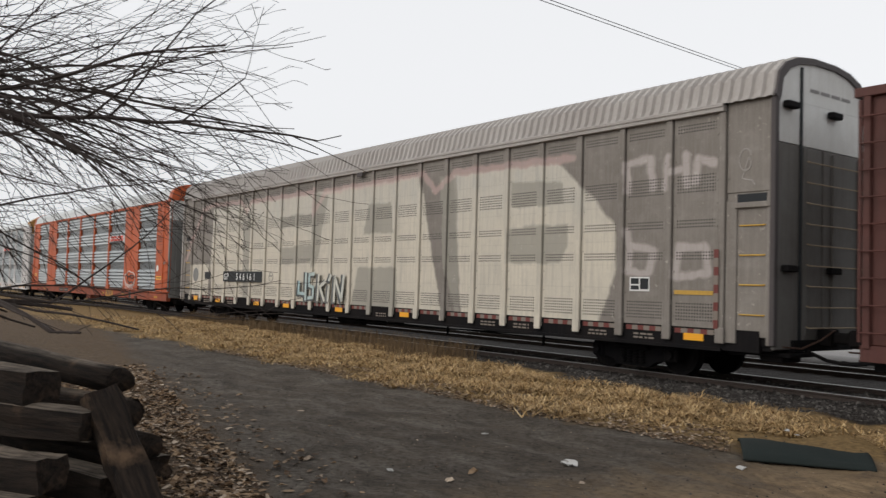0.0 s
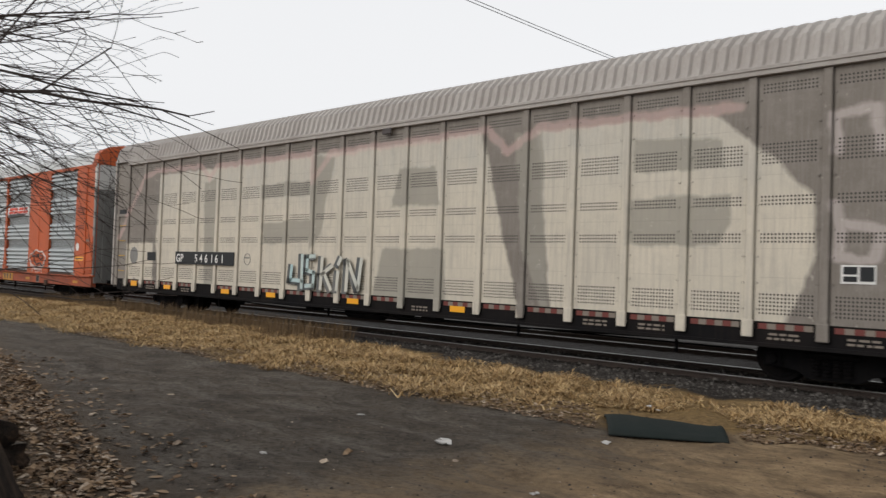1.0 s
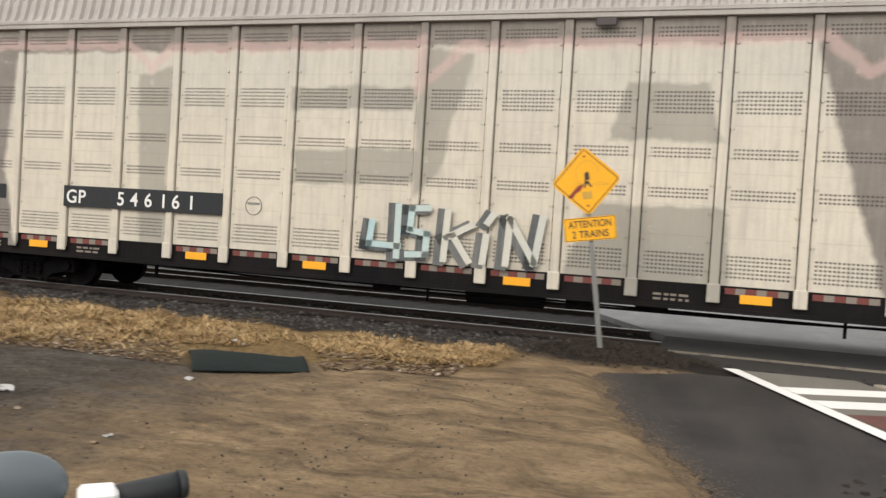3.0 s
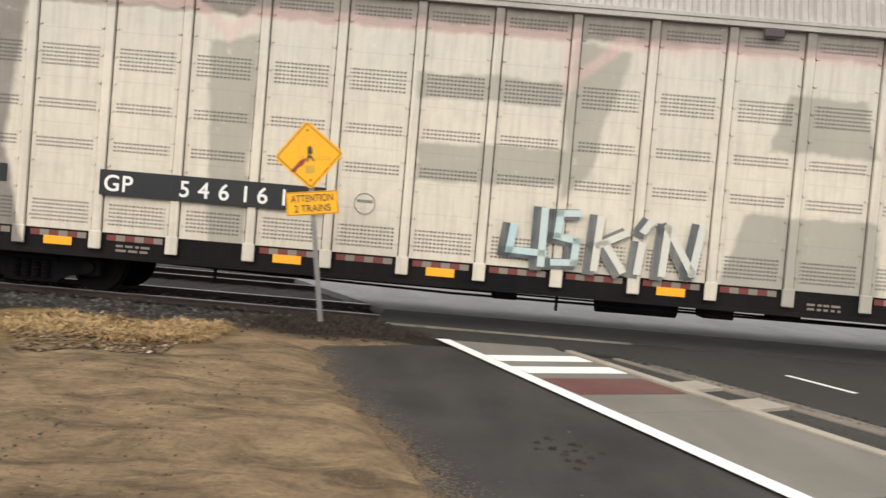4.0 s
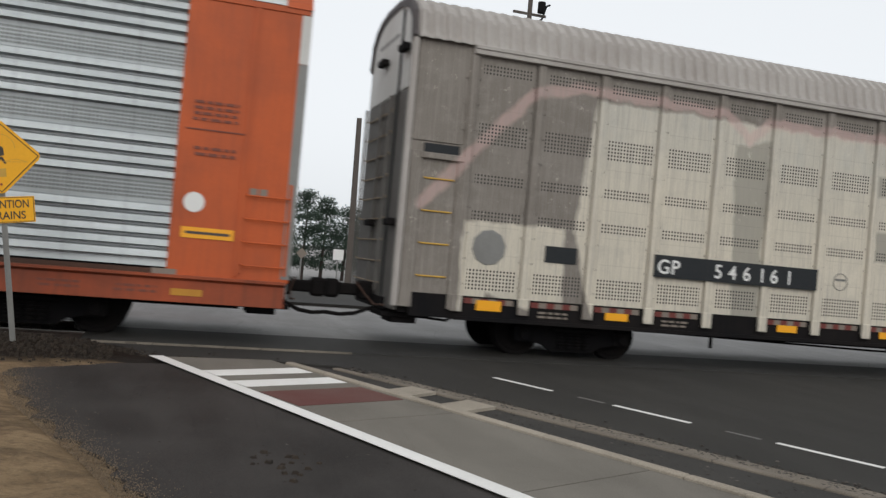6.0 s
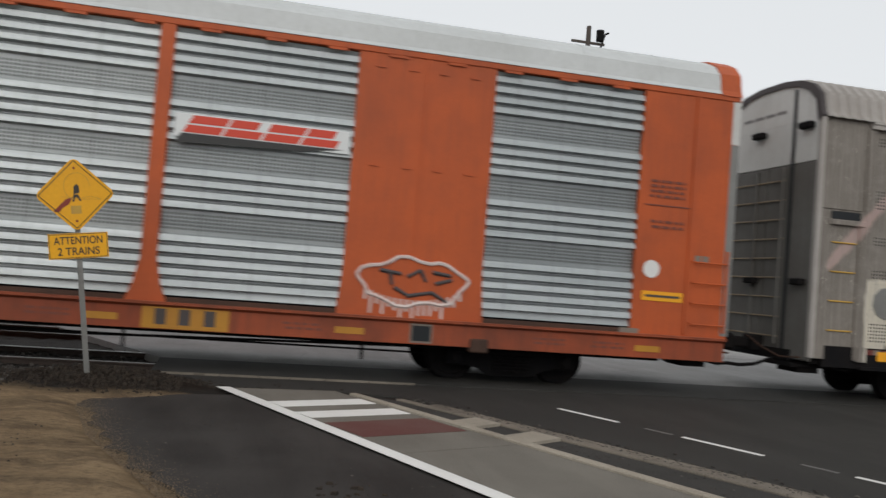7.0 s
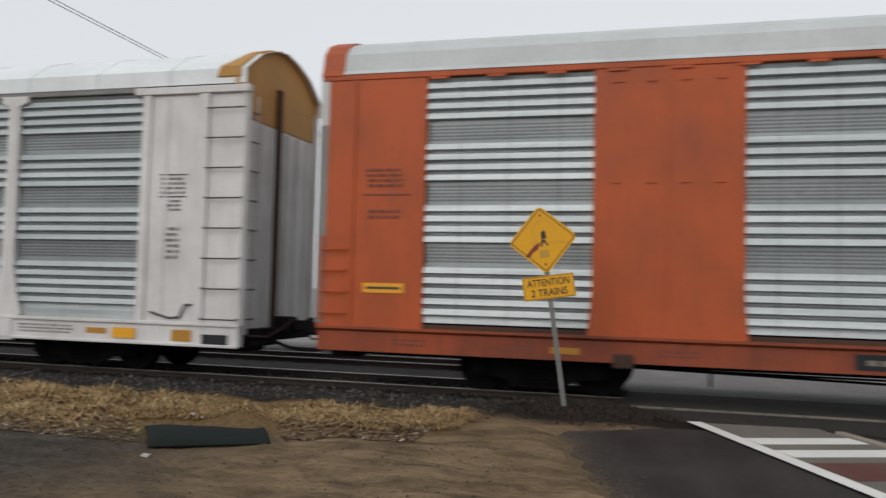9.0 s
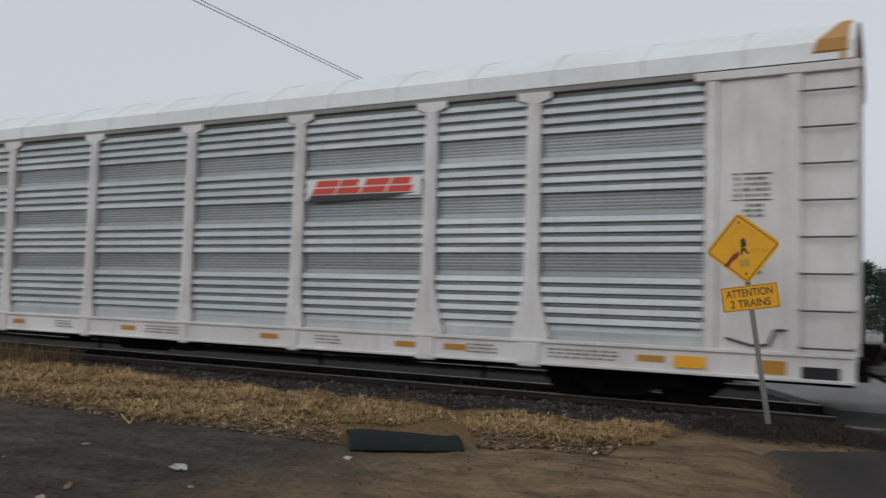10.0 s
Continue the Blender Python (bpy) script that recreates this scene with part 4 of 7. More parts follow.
        box(bm, x - 0.02, x + 0.02, SIDE - 0.016, SIDE - 0.004, z - rnd.uniform(0.08, 0.3), z + 0.06)
    part("graffiti_outline", bm, M["drip_white"], car, "dripping white spray outline")
    for a, b, c, d in ((-0.55, 1.58, -0.2, 1.54), (-0.38, 1.56, -0.34, 1.36), (-0.1, 1.5, 0.1, 1.62), (0.1, 1.62, 0.2, 1.44), (0.3, 1.6, 0.6, 1.56), (0.35, 1.42, 0.62, 1.5), (-0.1, 1.2, 0.3, 1.28), (0.3, 1.28, 0.55, 1.15), (-0.3, 1.32, -0.1, 1.22)):
        bm = bmesh.new()
        rod(bm, (xm + a, SIDE - 0.012, b), (xm + c, SIDE - 0.012, d), 0.035, 0.03, 5)
        part("graffiti_stroke", bm, M["stencil_dark"], car, "dark spray stroke")
    part("under_tank", boxes((0.1, 0.95, SIDE + 0.1, SIDE + 0.6, 0.22, 0.46), bevel=0.03), M["orange_dirty"], car, "dirty orange tank below the sill")
    return car


def rail_mark(car, x0, x1, z):
    y = SIDE - 0.008
    part("mark_ground", boxes((x0, x1, y - 0.004, y, z - 0.14, z + 0.21)), M["logo_white"], car, "white field of the painted railway mark")
    w = (x1 - x0 - 0.3) / 4
    for i in range(4):
        a = x0 + 0.12 + i * w
        for lo, hi, cut in ((-0.07, 0.045, 0.0), (0.07, 0.19, 0.12 if i % 2 else 0.0)):
            bm = bmesh.new()
            k0, k1 = (lo + 0.07) * 0.55, (hi + 0.07) * 0.55
            prism(bm, [(a + k0, z + lo), (a + w * 0.93 - cut + k0, z + lo), (a + w * 0.93 - cut + k1, z + hi), (a + k1, z + hi)], "y", y - 0.010, y - 0.006)
            part("mark_block", bm, M["logo_red"], car)
    bm = bmesh.new()
    prism(bm, [(x0 + 0.02, z - 0.23), (x0 + 0.10, z - 0.085), (x1 - 0.10, z - 0.085), (x1 - 0.7, z - 0.17)], "y", y - 0.010, y - 0.006)
    part("mark_swoosh", bm, M["logo_black"], car)


def white_rack():
    half = 13.7
    car = base_car("autorack_car", -81.47, half, "dirty white autorack railcar with ribbed galvanised panels, rolling past")
    z0, z1 = 0.96, 4.89
    shell(car, half, 0.45, 5.0, M["black_steel"], M["white_paint"])
    lx = lambda q: half + q
    posts = [-4.92, -6.89, -9.82, -12.68, -15.67, -18.57, -20.57, -22.62]
    cuts = [-2.12] + posts + [-25.3]
    for i, (b, a) in enumerate(zip(cuts, cuts[1:])):
        ribbed_sheet(car, lx(a) + 0.02, lx(b) - 0.02, z0, z1)
    for i, q in enumerate(posts):
        bm = bmesh.new()
        w = 0.34 if i in (0, 1, 6, 7) else 0.22
        x = lx(q)
        prism(bm, [(x - w, 0.86), (x - w * 0.7, 0.76), (x + w * 0.7, 0.76), (x + w, 0.86), (x + w * 0.72, 1.2), (x + 0.13, 1.7), (x + 0.115, 4.75), (x + 0.30, 4.82), (x + 0.30, 4.93), (x - 0.30, 4.93), (x - 0.30, 4.82), (x - 0.115, 4.75), (x - 0.13, 1.7), (x - w * 0.72, 1.2)], "y", SIDE - 0.03, SIDE + 0.10)
        box(bm, x - 0.03, x + 0.03, SIDE - 0.05, SIDE - 0.03, 1.2, 4.75)
        part("post", bm, M["white_paint"], car)
        part("post_foot", boxes((x - w * 0.55, x + w * 0.55, SIDE - 0.06, SIDE + 0.05, 0.36, 0.76), bevel=0.02), M["white_paint"], car)
    part("kick_strip", boxes((lx(-25.3), lx(-2.12), SIDE + 0.045, SIDE + 0.10, 0.80, 0.975)), M["galvanised"], car, "flat galvanised strip at the foot of the sheets")
    for s in (-1, 1):
        x0, x1 = (lx(-2.12), half) if s > 0 else (-half, lx(-25.3))
        xin = lx(-0.78) if s > 0 else -half + 0.78
        bm = boxes((x0, x1, SIDE + 0.0, SIDE + 0.10, 0.80, 4.86))
        for xx in ((x0 + 0.10), (xin - 0.10 if s > 0 else xin + 0.10)):
            box(bm, xx - 0.09, xx + 0.09, SIDE - 0.05, SIDE, 0.8, 4.86, bevel=0.015)
        box(bm, x0 + 0.5, x0 + 0.54, SIDE - 0.02, SIDE, 1.0, 4.8)
        part("end_panel", bm, M["white_paint"], car, "smooth dirty white end panel")
        bm = boxes((x0 - 0.15, x1 + 0.02 if s > 0 else x1 + 0.15, SIDE - 0.07, SIDE + 0.08, 4.84, 4.97), bevel=0.01)
        part("end_cornice", bm, M["white_paint"], car)
        la, lb = sorted((s * (half - 0.06), xin))
        ladder(car, la, lb, SIDE - 0.03, 0.7, 4.9, 8, M["stencil_dark"], M["white_paint"])
        ladder(car, -1.45, -0.9, s * (half - 0.2), 0.7, 4.9, 8, M["stencil_dark"], M["white_paint"], "end_ladder", "y")
        zx = x0 + 0.42
        bars(car, zx, zx + 0.5, 3.05, 3.38, 4, M["stencil_grey"], seed=21)
        part("stencil_rule", boxes((zx - 0.02, zx + 0.54, SIDE - 0.012, SIDE - 0.008, 3.40, 3.42), (zx - 0.02, zx + 0.54, SIDE - 0.012, SIDE - 0.008, 3.01, 3.03)), M["stencil_dark"], car)
        bars(car, zx + 0.14, zx + 0.42, 2.75, 2.98, 3, M["stencil_grey"], seed=22)
        bars(car, zx + 0.14, zx + 0.42, 1.9, 2.5, 6, M["stencil_grey"], seed=23)
        bm = bmesh.new()
        pipe(bm, [(zx - 0.1, SIDE - 0.03, 0.98), (zx + 0.3, SIDE - 0.06, 0.88), (zx + 0.5, SIDE - 0.05, 0.9), (zx + 0.6, SIDE - 0.05, 1.12), (zx + 0.8, SIDE - 0.03, 1.12)], 0.02)
        part("brake_line", bm, M["stencil_dark"], car)
        prof = arch(1.58, 4.97, 5.90, 5.06, 10)
        end_wall(car, half, s, 0.6, 4.95, "white_paint", "tan_end", 4.45, [(-1.66, 4.97), (-1.66, 5.33), (-1.04, 5.74), (0.0, 6.02), (1.04, 5.74), (1.66, 5.33), (1.66, 4.97)], inset=0.24)
        bm = boxes((*sorted((s * (half - 0.24), s * (half - 0.12))), -0.18, -0.02, 0.7, 5.2), bevel=0.02)
        part("door_post", bm, M["rusty_steel"], car, "rust-brown end door post")
        coupler(car, s * half, s)
        truck(car, s * 10.15)
    bm = boxes((lx(-25.3), lx(-2.12), SIDE - 0.02, SIDE + 0.12, 4.90, 5.0), bevel=0.01)
    part("top_rail", bm, M["zinc"], car, "grey top rail")
    for za, zb in ((0.76, 0.82), (0.40, 0.45)):
        part("sill_flange", boxes((-half + 0.05, half - 0.05, SIDE - 0.06, SIDE + 0.02, za, zb), bevel=0.008), M["white_paint"], car)
    bm = boxes((-half + 0.05, half - 0.05, SIDE - 0.02, SIDE + 0.14, 0.42, 0.80), bevel=0.008)
    part("side_sill", bm, M["white_paint"], car, "white side sill with stencils and yellow tabs")
    smooth_roof(car, half - 0.06, 5.0, 5.88, 5.06, "roof_white", 18, "roof_sheet", [(-1.58, 5.0), (-1.575, 5.27), (-1.3, 5.46), (-1.0, 5.66), (-0.5, 5.83), (0.0, 5.92), (0.5, 5.83), (1.0, 5.66), (1.3, 5.46), (1.575, 5.27), (1.58, 5.0)])
    # tan end caps lapping onto the roof, narrowing upwards
    for s in (-1, 1):
        bm = bmesh.new()
        for lap in (-1, 1):
            line = [(1.575, 5.10, 0.50), (1.575, 5.27, 0.44), (1.3, 5.46, 0.30), (1.0, 5.66, 0.19), (0.5, 5.83, 0.12), (0.0, 5.92, 0.08)]
            rows = [[bm.verts.new((s * x, lap * (y + o), z + o)) for x in (half - d - 0.12, half - 0.16) for o in (-0.01, 0.03)] for y, z, d in line]
            for a, b in zip(rows, rows[1:]):
                for i, j in ((0, 1), (1, 3), (3, 2), (2, 0)):
                    bm.faces.new((a[i], a[j], b[j], b[i]))
            bm.faces.new((rows[0][0], rows[0][1], rows[0][3], rows[0][2]))
        bmesh.ops.recalc_face_normals(bm, faces=bm.faces)
        part("roof_end_cap", bm, M["tan_end"], car, "tan painted roof end cap")
    part("roof_patch", boxes((half - 1.9, half - 0.6, -1.5, -1.45, 5.05, 5.14)), M["roof_sheet"], car)
    under_gear(car, half, 0.42)
    ys = SIDE - 0.024
    for q in (-2.9, -6.3, -7.3, -10.4, -14.3, -18.0, -21.0):
        part("sill_tab", boxes((lx(q) - 0.22, lx(q) + 0.22, ys - 0.004, ys, 0.56, 0.66)), M["ttx_yellow"], car)
    for q in (-3.7, -4.3, -5.8, -9.0, -12.9, -13.5, -16.4, -19.6):
        bars(car, lx(q) - 0.3, lx(q) + 0.3, 0.52, 0.70, 3, M["stencil_grey"], y=ys, seed=int(-q * 10))
    part("notice_plate", boxes((lx(-2.55), lx(-2.08), ys - 0.03, ys - 0.02, 0.50, 0.68)), M["reflector"], car, "yellow notice plate")
    part("sill_tab", boxes((lx(-1.35), lx(-0.95), ys - 0.005, ys, 0.48, 0.68)), M["ttx_yellow"], car)
    part("step_recess", boxes((lx(-0.75), lx(-0.25), ys - 0.006, ys, 0.44, 0.62)), M["stencil_black"], car)
    rail_mark(car, lx(-9.67) + 0.05, lx(-7.07), 3.42)
    return car


def brown_car():
    half = 8.0
    car = base_car("hopper_car", 0.99, half, "weathered maroon-brown steel freight car, coupled ahead of the autorack")
    bm = boxes((-half + 0.1, half - 0.1, SIDE + 0.05, 1.5, 0.75, 4.75), bevel=0.02)
    part("body", bm, M["brown"], car)
    for i in range(12):
        x = -half + 0.2 + i * (2 * half - 0.4) / 11
        part("side_rib", boxes((x - 0.06, x + 0.06, SIDE - 0.03, SIDE + 0.06, 0.7, 4.7), bevel=0.01), M["brown"], car)
    for k in range(7):
        part("end_rib", boxes((-half + 0.02, -half + 0.1, -1.45, 1.45, 1.1 + k * 0.52, 1.2 + k * 0.52), bevel=0.01), M["brown"], car)
    part("top_rail", boxes((-half, half, SIDE - 0.04, SIDE + 0.12, 4.65, 4.80), (-half, -half + 0.12, -1.5, 1.5, 4.65, 4.80), bevel=0.01), M["brown"], car)
    ladder(car, -half + 0.1, -half + 0.55, SIDE - 0.02, 0.8, 4.6, 9, M["brown"], M["brown"])
    bm = bmesh.new()
    rod(bm, (-half + 0.55, -1.0, 4.75), (-half + 0.55, -1.0, 5.3), 0.2, 0.16, 12)
    rod(bm, (-half + 0.55, -1.0, 5.3), (-half + 0.55, -1.0, 5.42), 0.26, 0.2, 12)
    part("roof_vent", bm, M["black_steel"], car, "dark roof fitting")
    part("side_sill", boxes((-half + 0.1, half - 0.1, SIDE, 1.5, 0.5, 0.75)), M["brown"], car)
    for s in (-1, 1):
        coupler(car, s * half, s)
        truck(car, s * 6.0)
    under_gear(car, half, 0.5)


grey_rack()
orange_rack()
white_rack()
brown_car()

# ---- ground ----
AW = Vector((-0.40, 0.9165))       # along the road, away from the near side
LAT = Vector((0.9165, 0.40))       # across the road
TIP = Vector((0.13, 11.80))        # where the white edge line starts


def road_xy(lat, along):
    p = TIP + LAT * lat + AW * along
    return p.x, p.y


def edge_lat(along):
    """The white line's place across the road: it leaves the kerb slowly."""
    return 0.043 * along


def gutter_lat(along):
    """How far the gutter spreads from the kerb."""
    return -0.078 * (along + 5.5)


def smooth01(v, a, b):
    t = np.clip((v - a) / (b - a), 0, 1)
    return t * t * (3 - 2 * t)


def wavy(x, y, f, seed):
    return (np.sin(x * f + seed) * np.cos(y * f * 1.3 + seed * 2.1) + 0.5 * np.sin(x * f * 2.7 + y * f * 1.9 + seed * 3.3) + 0.25 * np.sin(x * f * 6.1 - y * f * 5.3 + seed))


def ground_z(x, y):
    z = 0.012 * wavy(x, y, 1.7, 0.4) + 0.006 * wavy(x, y, 6.0, 2.0)
    berm = smooth01(y, 7.6, 8.6) * (1 - smooth01(y, 11.6, 12.4)) * (1 - smooth01(x, -4.5, -2.5))
    z = z + berm * (0.05 + 0.03 * wavy(x, y, 2.3, 5.0))
    z = z + 0.14 * np.exp(-(((x + 1.4) / 1.2) ** 2 + ((y - 11.9) / 0.5) ** 2)) * (1 + 0.25 * wavy(x, y, 7.0, 1.0))
    far = smooth01(y, 24, 34)
    rim = -1.2 + 0.35 * np.clip(9.3 - y, 0, 6)          # the asphalt's ragged edge
    w = smooth01(y, 10.2, 11.2)
    flat = smooth01(x, (rim - 0.4) * (1 - w) - 0.9 * w, (rim + 0.02) * (1 - w) + 0.2 * w)
    near = 1 - smooth01(y, 12.6, 13.2)
    z = z * (1 - flat * 0.9) * near
    bed = smooth01(y, 12.7, 13.1) * (1 - smooth01(y, 21.0, 23.0)) * (1 - flat)
    z = z + bed * (-0.13 + 0.02 * wavy(x, y, 5.0, 3.0))
    rut = np.exp(-((y - 5.4 - 0.02 * x) / 0.25) ** 2) + np.exp(-((y - 7.0 - 0.02 * x) / 0.25) ** 2)
    z = z - 0.025 * rut * (1 - smooth01(x, -3.5, -1.0))
    return z - far * 0.9 - 0.05 * flat


def make_ground():
    def steps(lo, a, b, hi, fine, grow=1.25):
        v = list(np.arange(a, b + 1e-6, fine))
        s = fine
        while v[-1] < hi:
            s *= grow
            v.append(v[-1] + s)
        s = fine
        while v[0] > lo:
            s *= grow
            v.insert(0, v[0] - s)
        return np.array(v)
    xs = steps(-1500, -13, 3, 1500, 0.10)
    ys = steps(-1500, 2.0, 13.4, 1800, 0.09)
    X, Y = np.meshgrid(xs, ys)
    Z = ground_z(X, Y)
    verts = np.stack([X.ravel(), Y.ravel(), Z.ravel()], 1)
    nx, ny = len(xs), len(ys)
    idx = np.arange(nx * ny).reshape(ny, nx)
    faces = np.stack([idx[:-1, :-1].ravel(), idx[:-1, 1:].ravel(), idx[1:, 1:].ravel(), idx[1:, :-1].ravel()], 1)
    me = bpy.data.meshes.new("ground")
    me.from_pydata(verts.tolist(), [], faces.tolist())
    for f in me.polygons:
        f.use_smooth = True
    n = Nodes("earth")
    p = n.place()
    x, y, z = n.xyz(p)
    wob = n.math("SUBTRACT", n.noise(p, 0.9, 5, 0.65), 0.5)
    fine = n.noise(p, 14.0, 8, 0.75)
    grit = n.noise(p, 60.0, 4, 0.7)
    mid = n.noise(p, 1.7, 6, 0.7)
    bend = n.put("ShaderNodeVectorMath", Vector=p)
    bend.inputs[1].default_value = (0, 0, 0)
    n.plug(bend.inputs[1], n.put("ShaderNodeCombineXYZ", X=0.0, Y=n.math("MULTIPLY", n.noise(p, 0.7, 2), 1.4), Z=0.0).outputs[0])
    lane = n.noise(n.scaled(bend.outputs[0], (0.55, 1.7, 1.0)), 1.5, 8, 0.76)
    mud = n.mix(n.ramp(mid, 0.3, 0.7), (0.042, 0.033, 0.026), (0.125, 0.104, 0.083))
    mud = n.mix(n.math("MULTIPLY", n.ramp(lane, 0.46, 0.70), 0.75), mud, (0.205, 0.183, 0.156))
    mud = n.mix(n.math("MULTIPLY", n.ramp(fine, 0.46, 0.62), 0.6), mud, (0.016, 0.013, 0.010))
    tan = n.mix(n.ramp(mid, 0.3, 0.7), (0.19, 0.128, 0.073), (0.41, 0.292, 0.172))
    tan = n.mix(n.math("MULTIPLY", n.ramp(lane, 0.46, 0.62), 0.8), tan, (0.085, 0.058, 0.038))
    tan = n.mix(n.math("MULTIPLY", n.ramp(fine, 0.48, 0.64), 0.5), tan, (0.10, 0.07, 0.045))
    tan = n.mix(n.math("MULTIPLY", n.ramp(grit, 0.56, 0.70), 0.45), tan, (0.46, 0.36, 0.24))
    straw = n.mix(n.ramp(fine, 0.3, 0.7), (0.08, 0.05, 0.024), (0.34, 0.225, 0.10))
    litter = n.mix(n.ramp(fine, 0.35, 0.65), (0.038, 0.026, 0.017), (0.17, 0.118, 0.074))
    stone = n.mix(n.ramp(grit, 0.3, 0.7), (0.010, 0.009, 0.008), (0.045, 0.038, 0.033))
    pale = n.mix(n.ramp(mid, 0.3, 0.7), (0.26, 0.25, 0.24), (0.36, 0.35, 0.34))
    col = mud
    col = n.mix(n.ramp(n.math("ADD", x, n.math("MULTIPLY", wob, 3.2)), -5.6, -3.6), col, tan)
    edge = n.math("SUBTRACT", n.math("ADD", n.math("MULTIPLY", x, -0.235), 1.55), y)
    col = n.mix(n.ramp(n.math("ADD", edge, n.math("MULTIPLY", wob, 1.6)), -0.35, 0.25), col, litter)
    lo = n.math("SUBTRACT", y, n.math("ADD", 7.9, n.math("MULTIPLY", n.math("MAXIMUM", 0.0, n.math("ADD", x, 5.2)), 0.5)))
    strip = n.ramp(n.math("ADD", lo, n.math("MULTIPLY", wob, 1.2)), -0.15, 0.25)
    strip = n.math("MULTIPLY", strip, n.ramp(n.math("ADD", x, n.math("MULTIPLY", wob, 1.5)), -2.3, -3.0))
    col = n.mix(strip, col, straw)
    rise = n.math("MULTIPLY", n.math("MAXIMUM", 0.0, n.math("SUBTRACT", -8.5, x)), 0.14)
    bank = n.math("SUBTRACT", n.math("ADD", y, n.math("MULTIPLY", wob, 1.2)), rise)
    col = n.mix(n.ramp(bank, 10.8, 11.3), col, stone)
    soil = n.math("ADD", n.math("ABSOLUTE", n.math("ADD", x, 1.4)), n.math("MULTIPLY", n.math("ABSOLUTE", n.math("SUBTRACT", y, 11.8)), 2.2))
    col = n.mix(n.ramp(n.math("ADD", soil, n.math("MULTIPLY", wob, 1.0)), 1.9, 1.3), col, (0.022, 0.016, 0.012))
    col = n.mix(n.ramp(y, 21.5, 23.5), col, pale)
    n.bump(n.math("ADD", fine, n.math("MULTIPLY", grit, 0.5)), 0.9, 0.06)
    me.materials.append(n.done(col, n.ramp(mid, -1.6, 1.1), 0.0, 0.1))
    return tagged(new("ground", me), "dark trodden dirt, dry straw grass and tan earth", "ground", kind="structure")


make_ground()


def asphalt(name, dark, light, crack=0.4):
    n = Nodes(name)
    p = n.place()
    big = n.noise(p, 0.55, 5)
    grit = n.noise(p, 90, 3, 0.7)
    lane = n.noise(n.scaled(p, (1.2, 0.3, 1.0)), 1.2, 4)
    col = n.mix(n.ramp(big, 0.3, 0.7), dark, light)
    col = n.mix(n.math("MULTIPLY", n.ramp(lane, 0.45, 0.7), 0.4), col, tuple(c * 1.4 for c in light))
    col = n.mix(n.math("MULTIPLY", n.ramp(grit, 0.4, 0.8), 0.5), col, tuple(c * 1.8 for c in light))
    vor = n.put("ShaderNodeTexVoronoi", Vector=p, Scale=0.9)
    vor.feature = "DISTANCE_TO_EDGE"
    col = n.mix(n.math("MULTIPLY", n.math("LESS_THAN", vor.outputs[0], 0.006), crack), col, tuple(c * 0.4 for c in dark))
    n.bump(grit, 0.4, 0.006)
    return n.done(col, n.ramp(big, -1.6, 1.2), 0.0, 0.08)


M["asphalt"] = asphalt("apron_asphalt", (0.016, 0.0146, 0.0138), (0.050, 0.0455, 0.0425), 0.1)
M["road"] = asphalt("road_asphalt", (0.027, 0.026, 0.0245), (0.041, 0.039, 0.036), 0.1)
M["crossing"] = asphalt("crossing_asphalt", (0.16, 0.155, 0.15), (0.24, 0.235, 0.23), 0.3)
M["concrete"] = asphalt("concrete_walk", (0.11, 0.10, 0.086), (0.165, 0.152, 0.131), 0.08)
M["kerb"] = asphalt("kerb_concrete", (0.20, 0.175, 0.14), (0.32, 0.285, 0.235), 0.2)
M["gutter"] = asphalt("gutter_concrete", (0.075, 0.066, 0.056), (0.19, 0.165, 0.135), 0.5)
M["planting"] = worn("planting_soil", (0.035, 0.033, 0.03), (0.06, 0.055, 0.05), 0.6, 0.9, 0.0, 14.0, False, 0.7)


def slab(name, outline, z0, z1, material, label="", category="", kind="structure"):
    bm = bmesh.new()
    prism(bm, outline, "z", z0, z1)
    return tagged(new(name, mesh_of(bm, name, material)), label, category, kind=kind)


rng = random.Random(3)
edge_pts = [(-0.75, 11.0), (-1.45, 10.4), (-1.18, 9.6), (-0.95, 8.5), (-0.55, 7.4), (-0.2, 6.45), (0.06, 5.6), (0.23, 4.9), (0.5, 3.0), (1.0, 0.0), (1.8, -4.0)]
ragged = []
for a, b in zip(edge_pts, edge_pts[1:]):
    for k in range(6):
        t = k / 6
        ragged.append((a[0] + (b[0] - a[0]) * t + rng.uniform(-0.10, 0.10), a[1] + (b[1] - a[1]) * t))
slab("apron", ragged + [road_xy(0.06 + edge_lat(-16.8), -16.8), road_xy(0.04, -0.6), (-0.1, 11.2)], -0.2, -0.02, M["asphalt"], "dark patched asphalt apron with stains", "pavement")
# road and its far side
slab("road", [road_xy(2.5 + gutter_lat(-30), -30), road_xy(60.0, -30), (60.0, 13.07), (-0.9, 13.07), (-0.9, 12.85), (0.12, 11.86), (1.66, 11.95), road_xy(2.5 + gutter_lat(-1.0), -1.0)], -0.2, -0.028, M["road"], "dark grey asphalt road with dashed line", "road")
slab("crossing_approach", [(-0.9, 13.135), (60.0, 13.135), (60.0, 15.1), (-0.9, 15.1)], -0.2, -0.015, M["road"], "dark worn asphalt beside the rails", "crossing")
slab("crossing_pavement", [(-0.9, 15.11), (60.0, 15.11), (60.0, 22.4), (-4.5, 22.4)], -0.2, -0.016, M["crossing"], "pale worn level crossing pavement", "crossing")
slab("road_beyond", [road_xy(0.5, 11.6), road_xy(12.5, 7.2), road_xy(12.5, 16), road_xy(0.5, 16)], -0.3, 0.03, M["road"], "grey asphalt road beyond the crossing", "road")
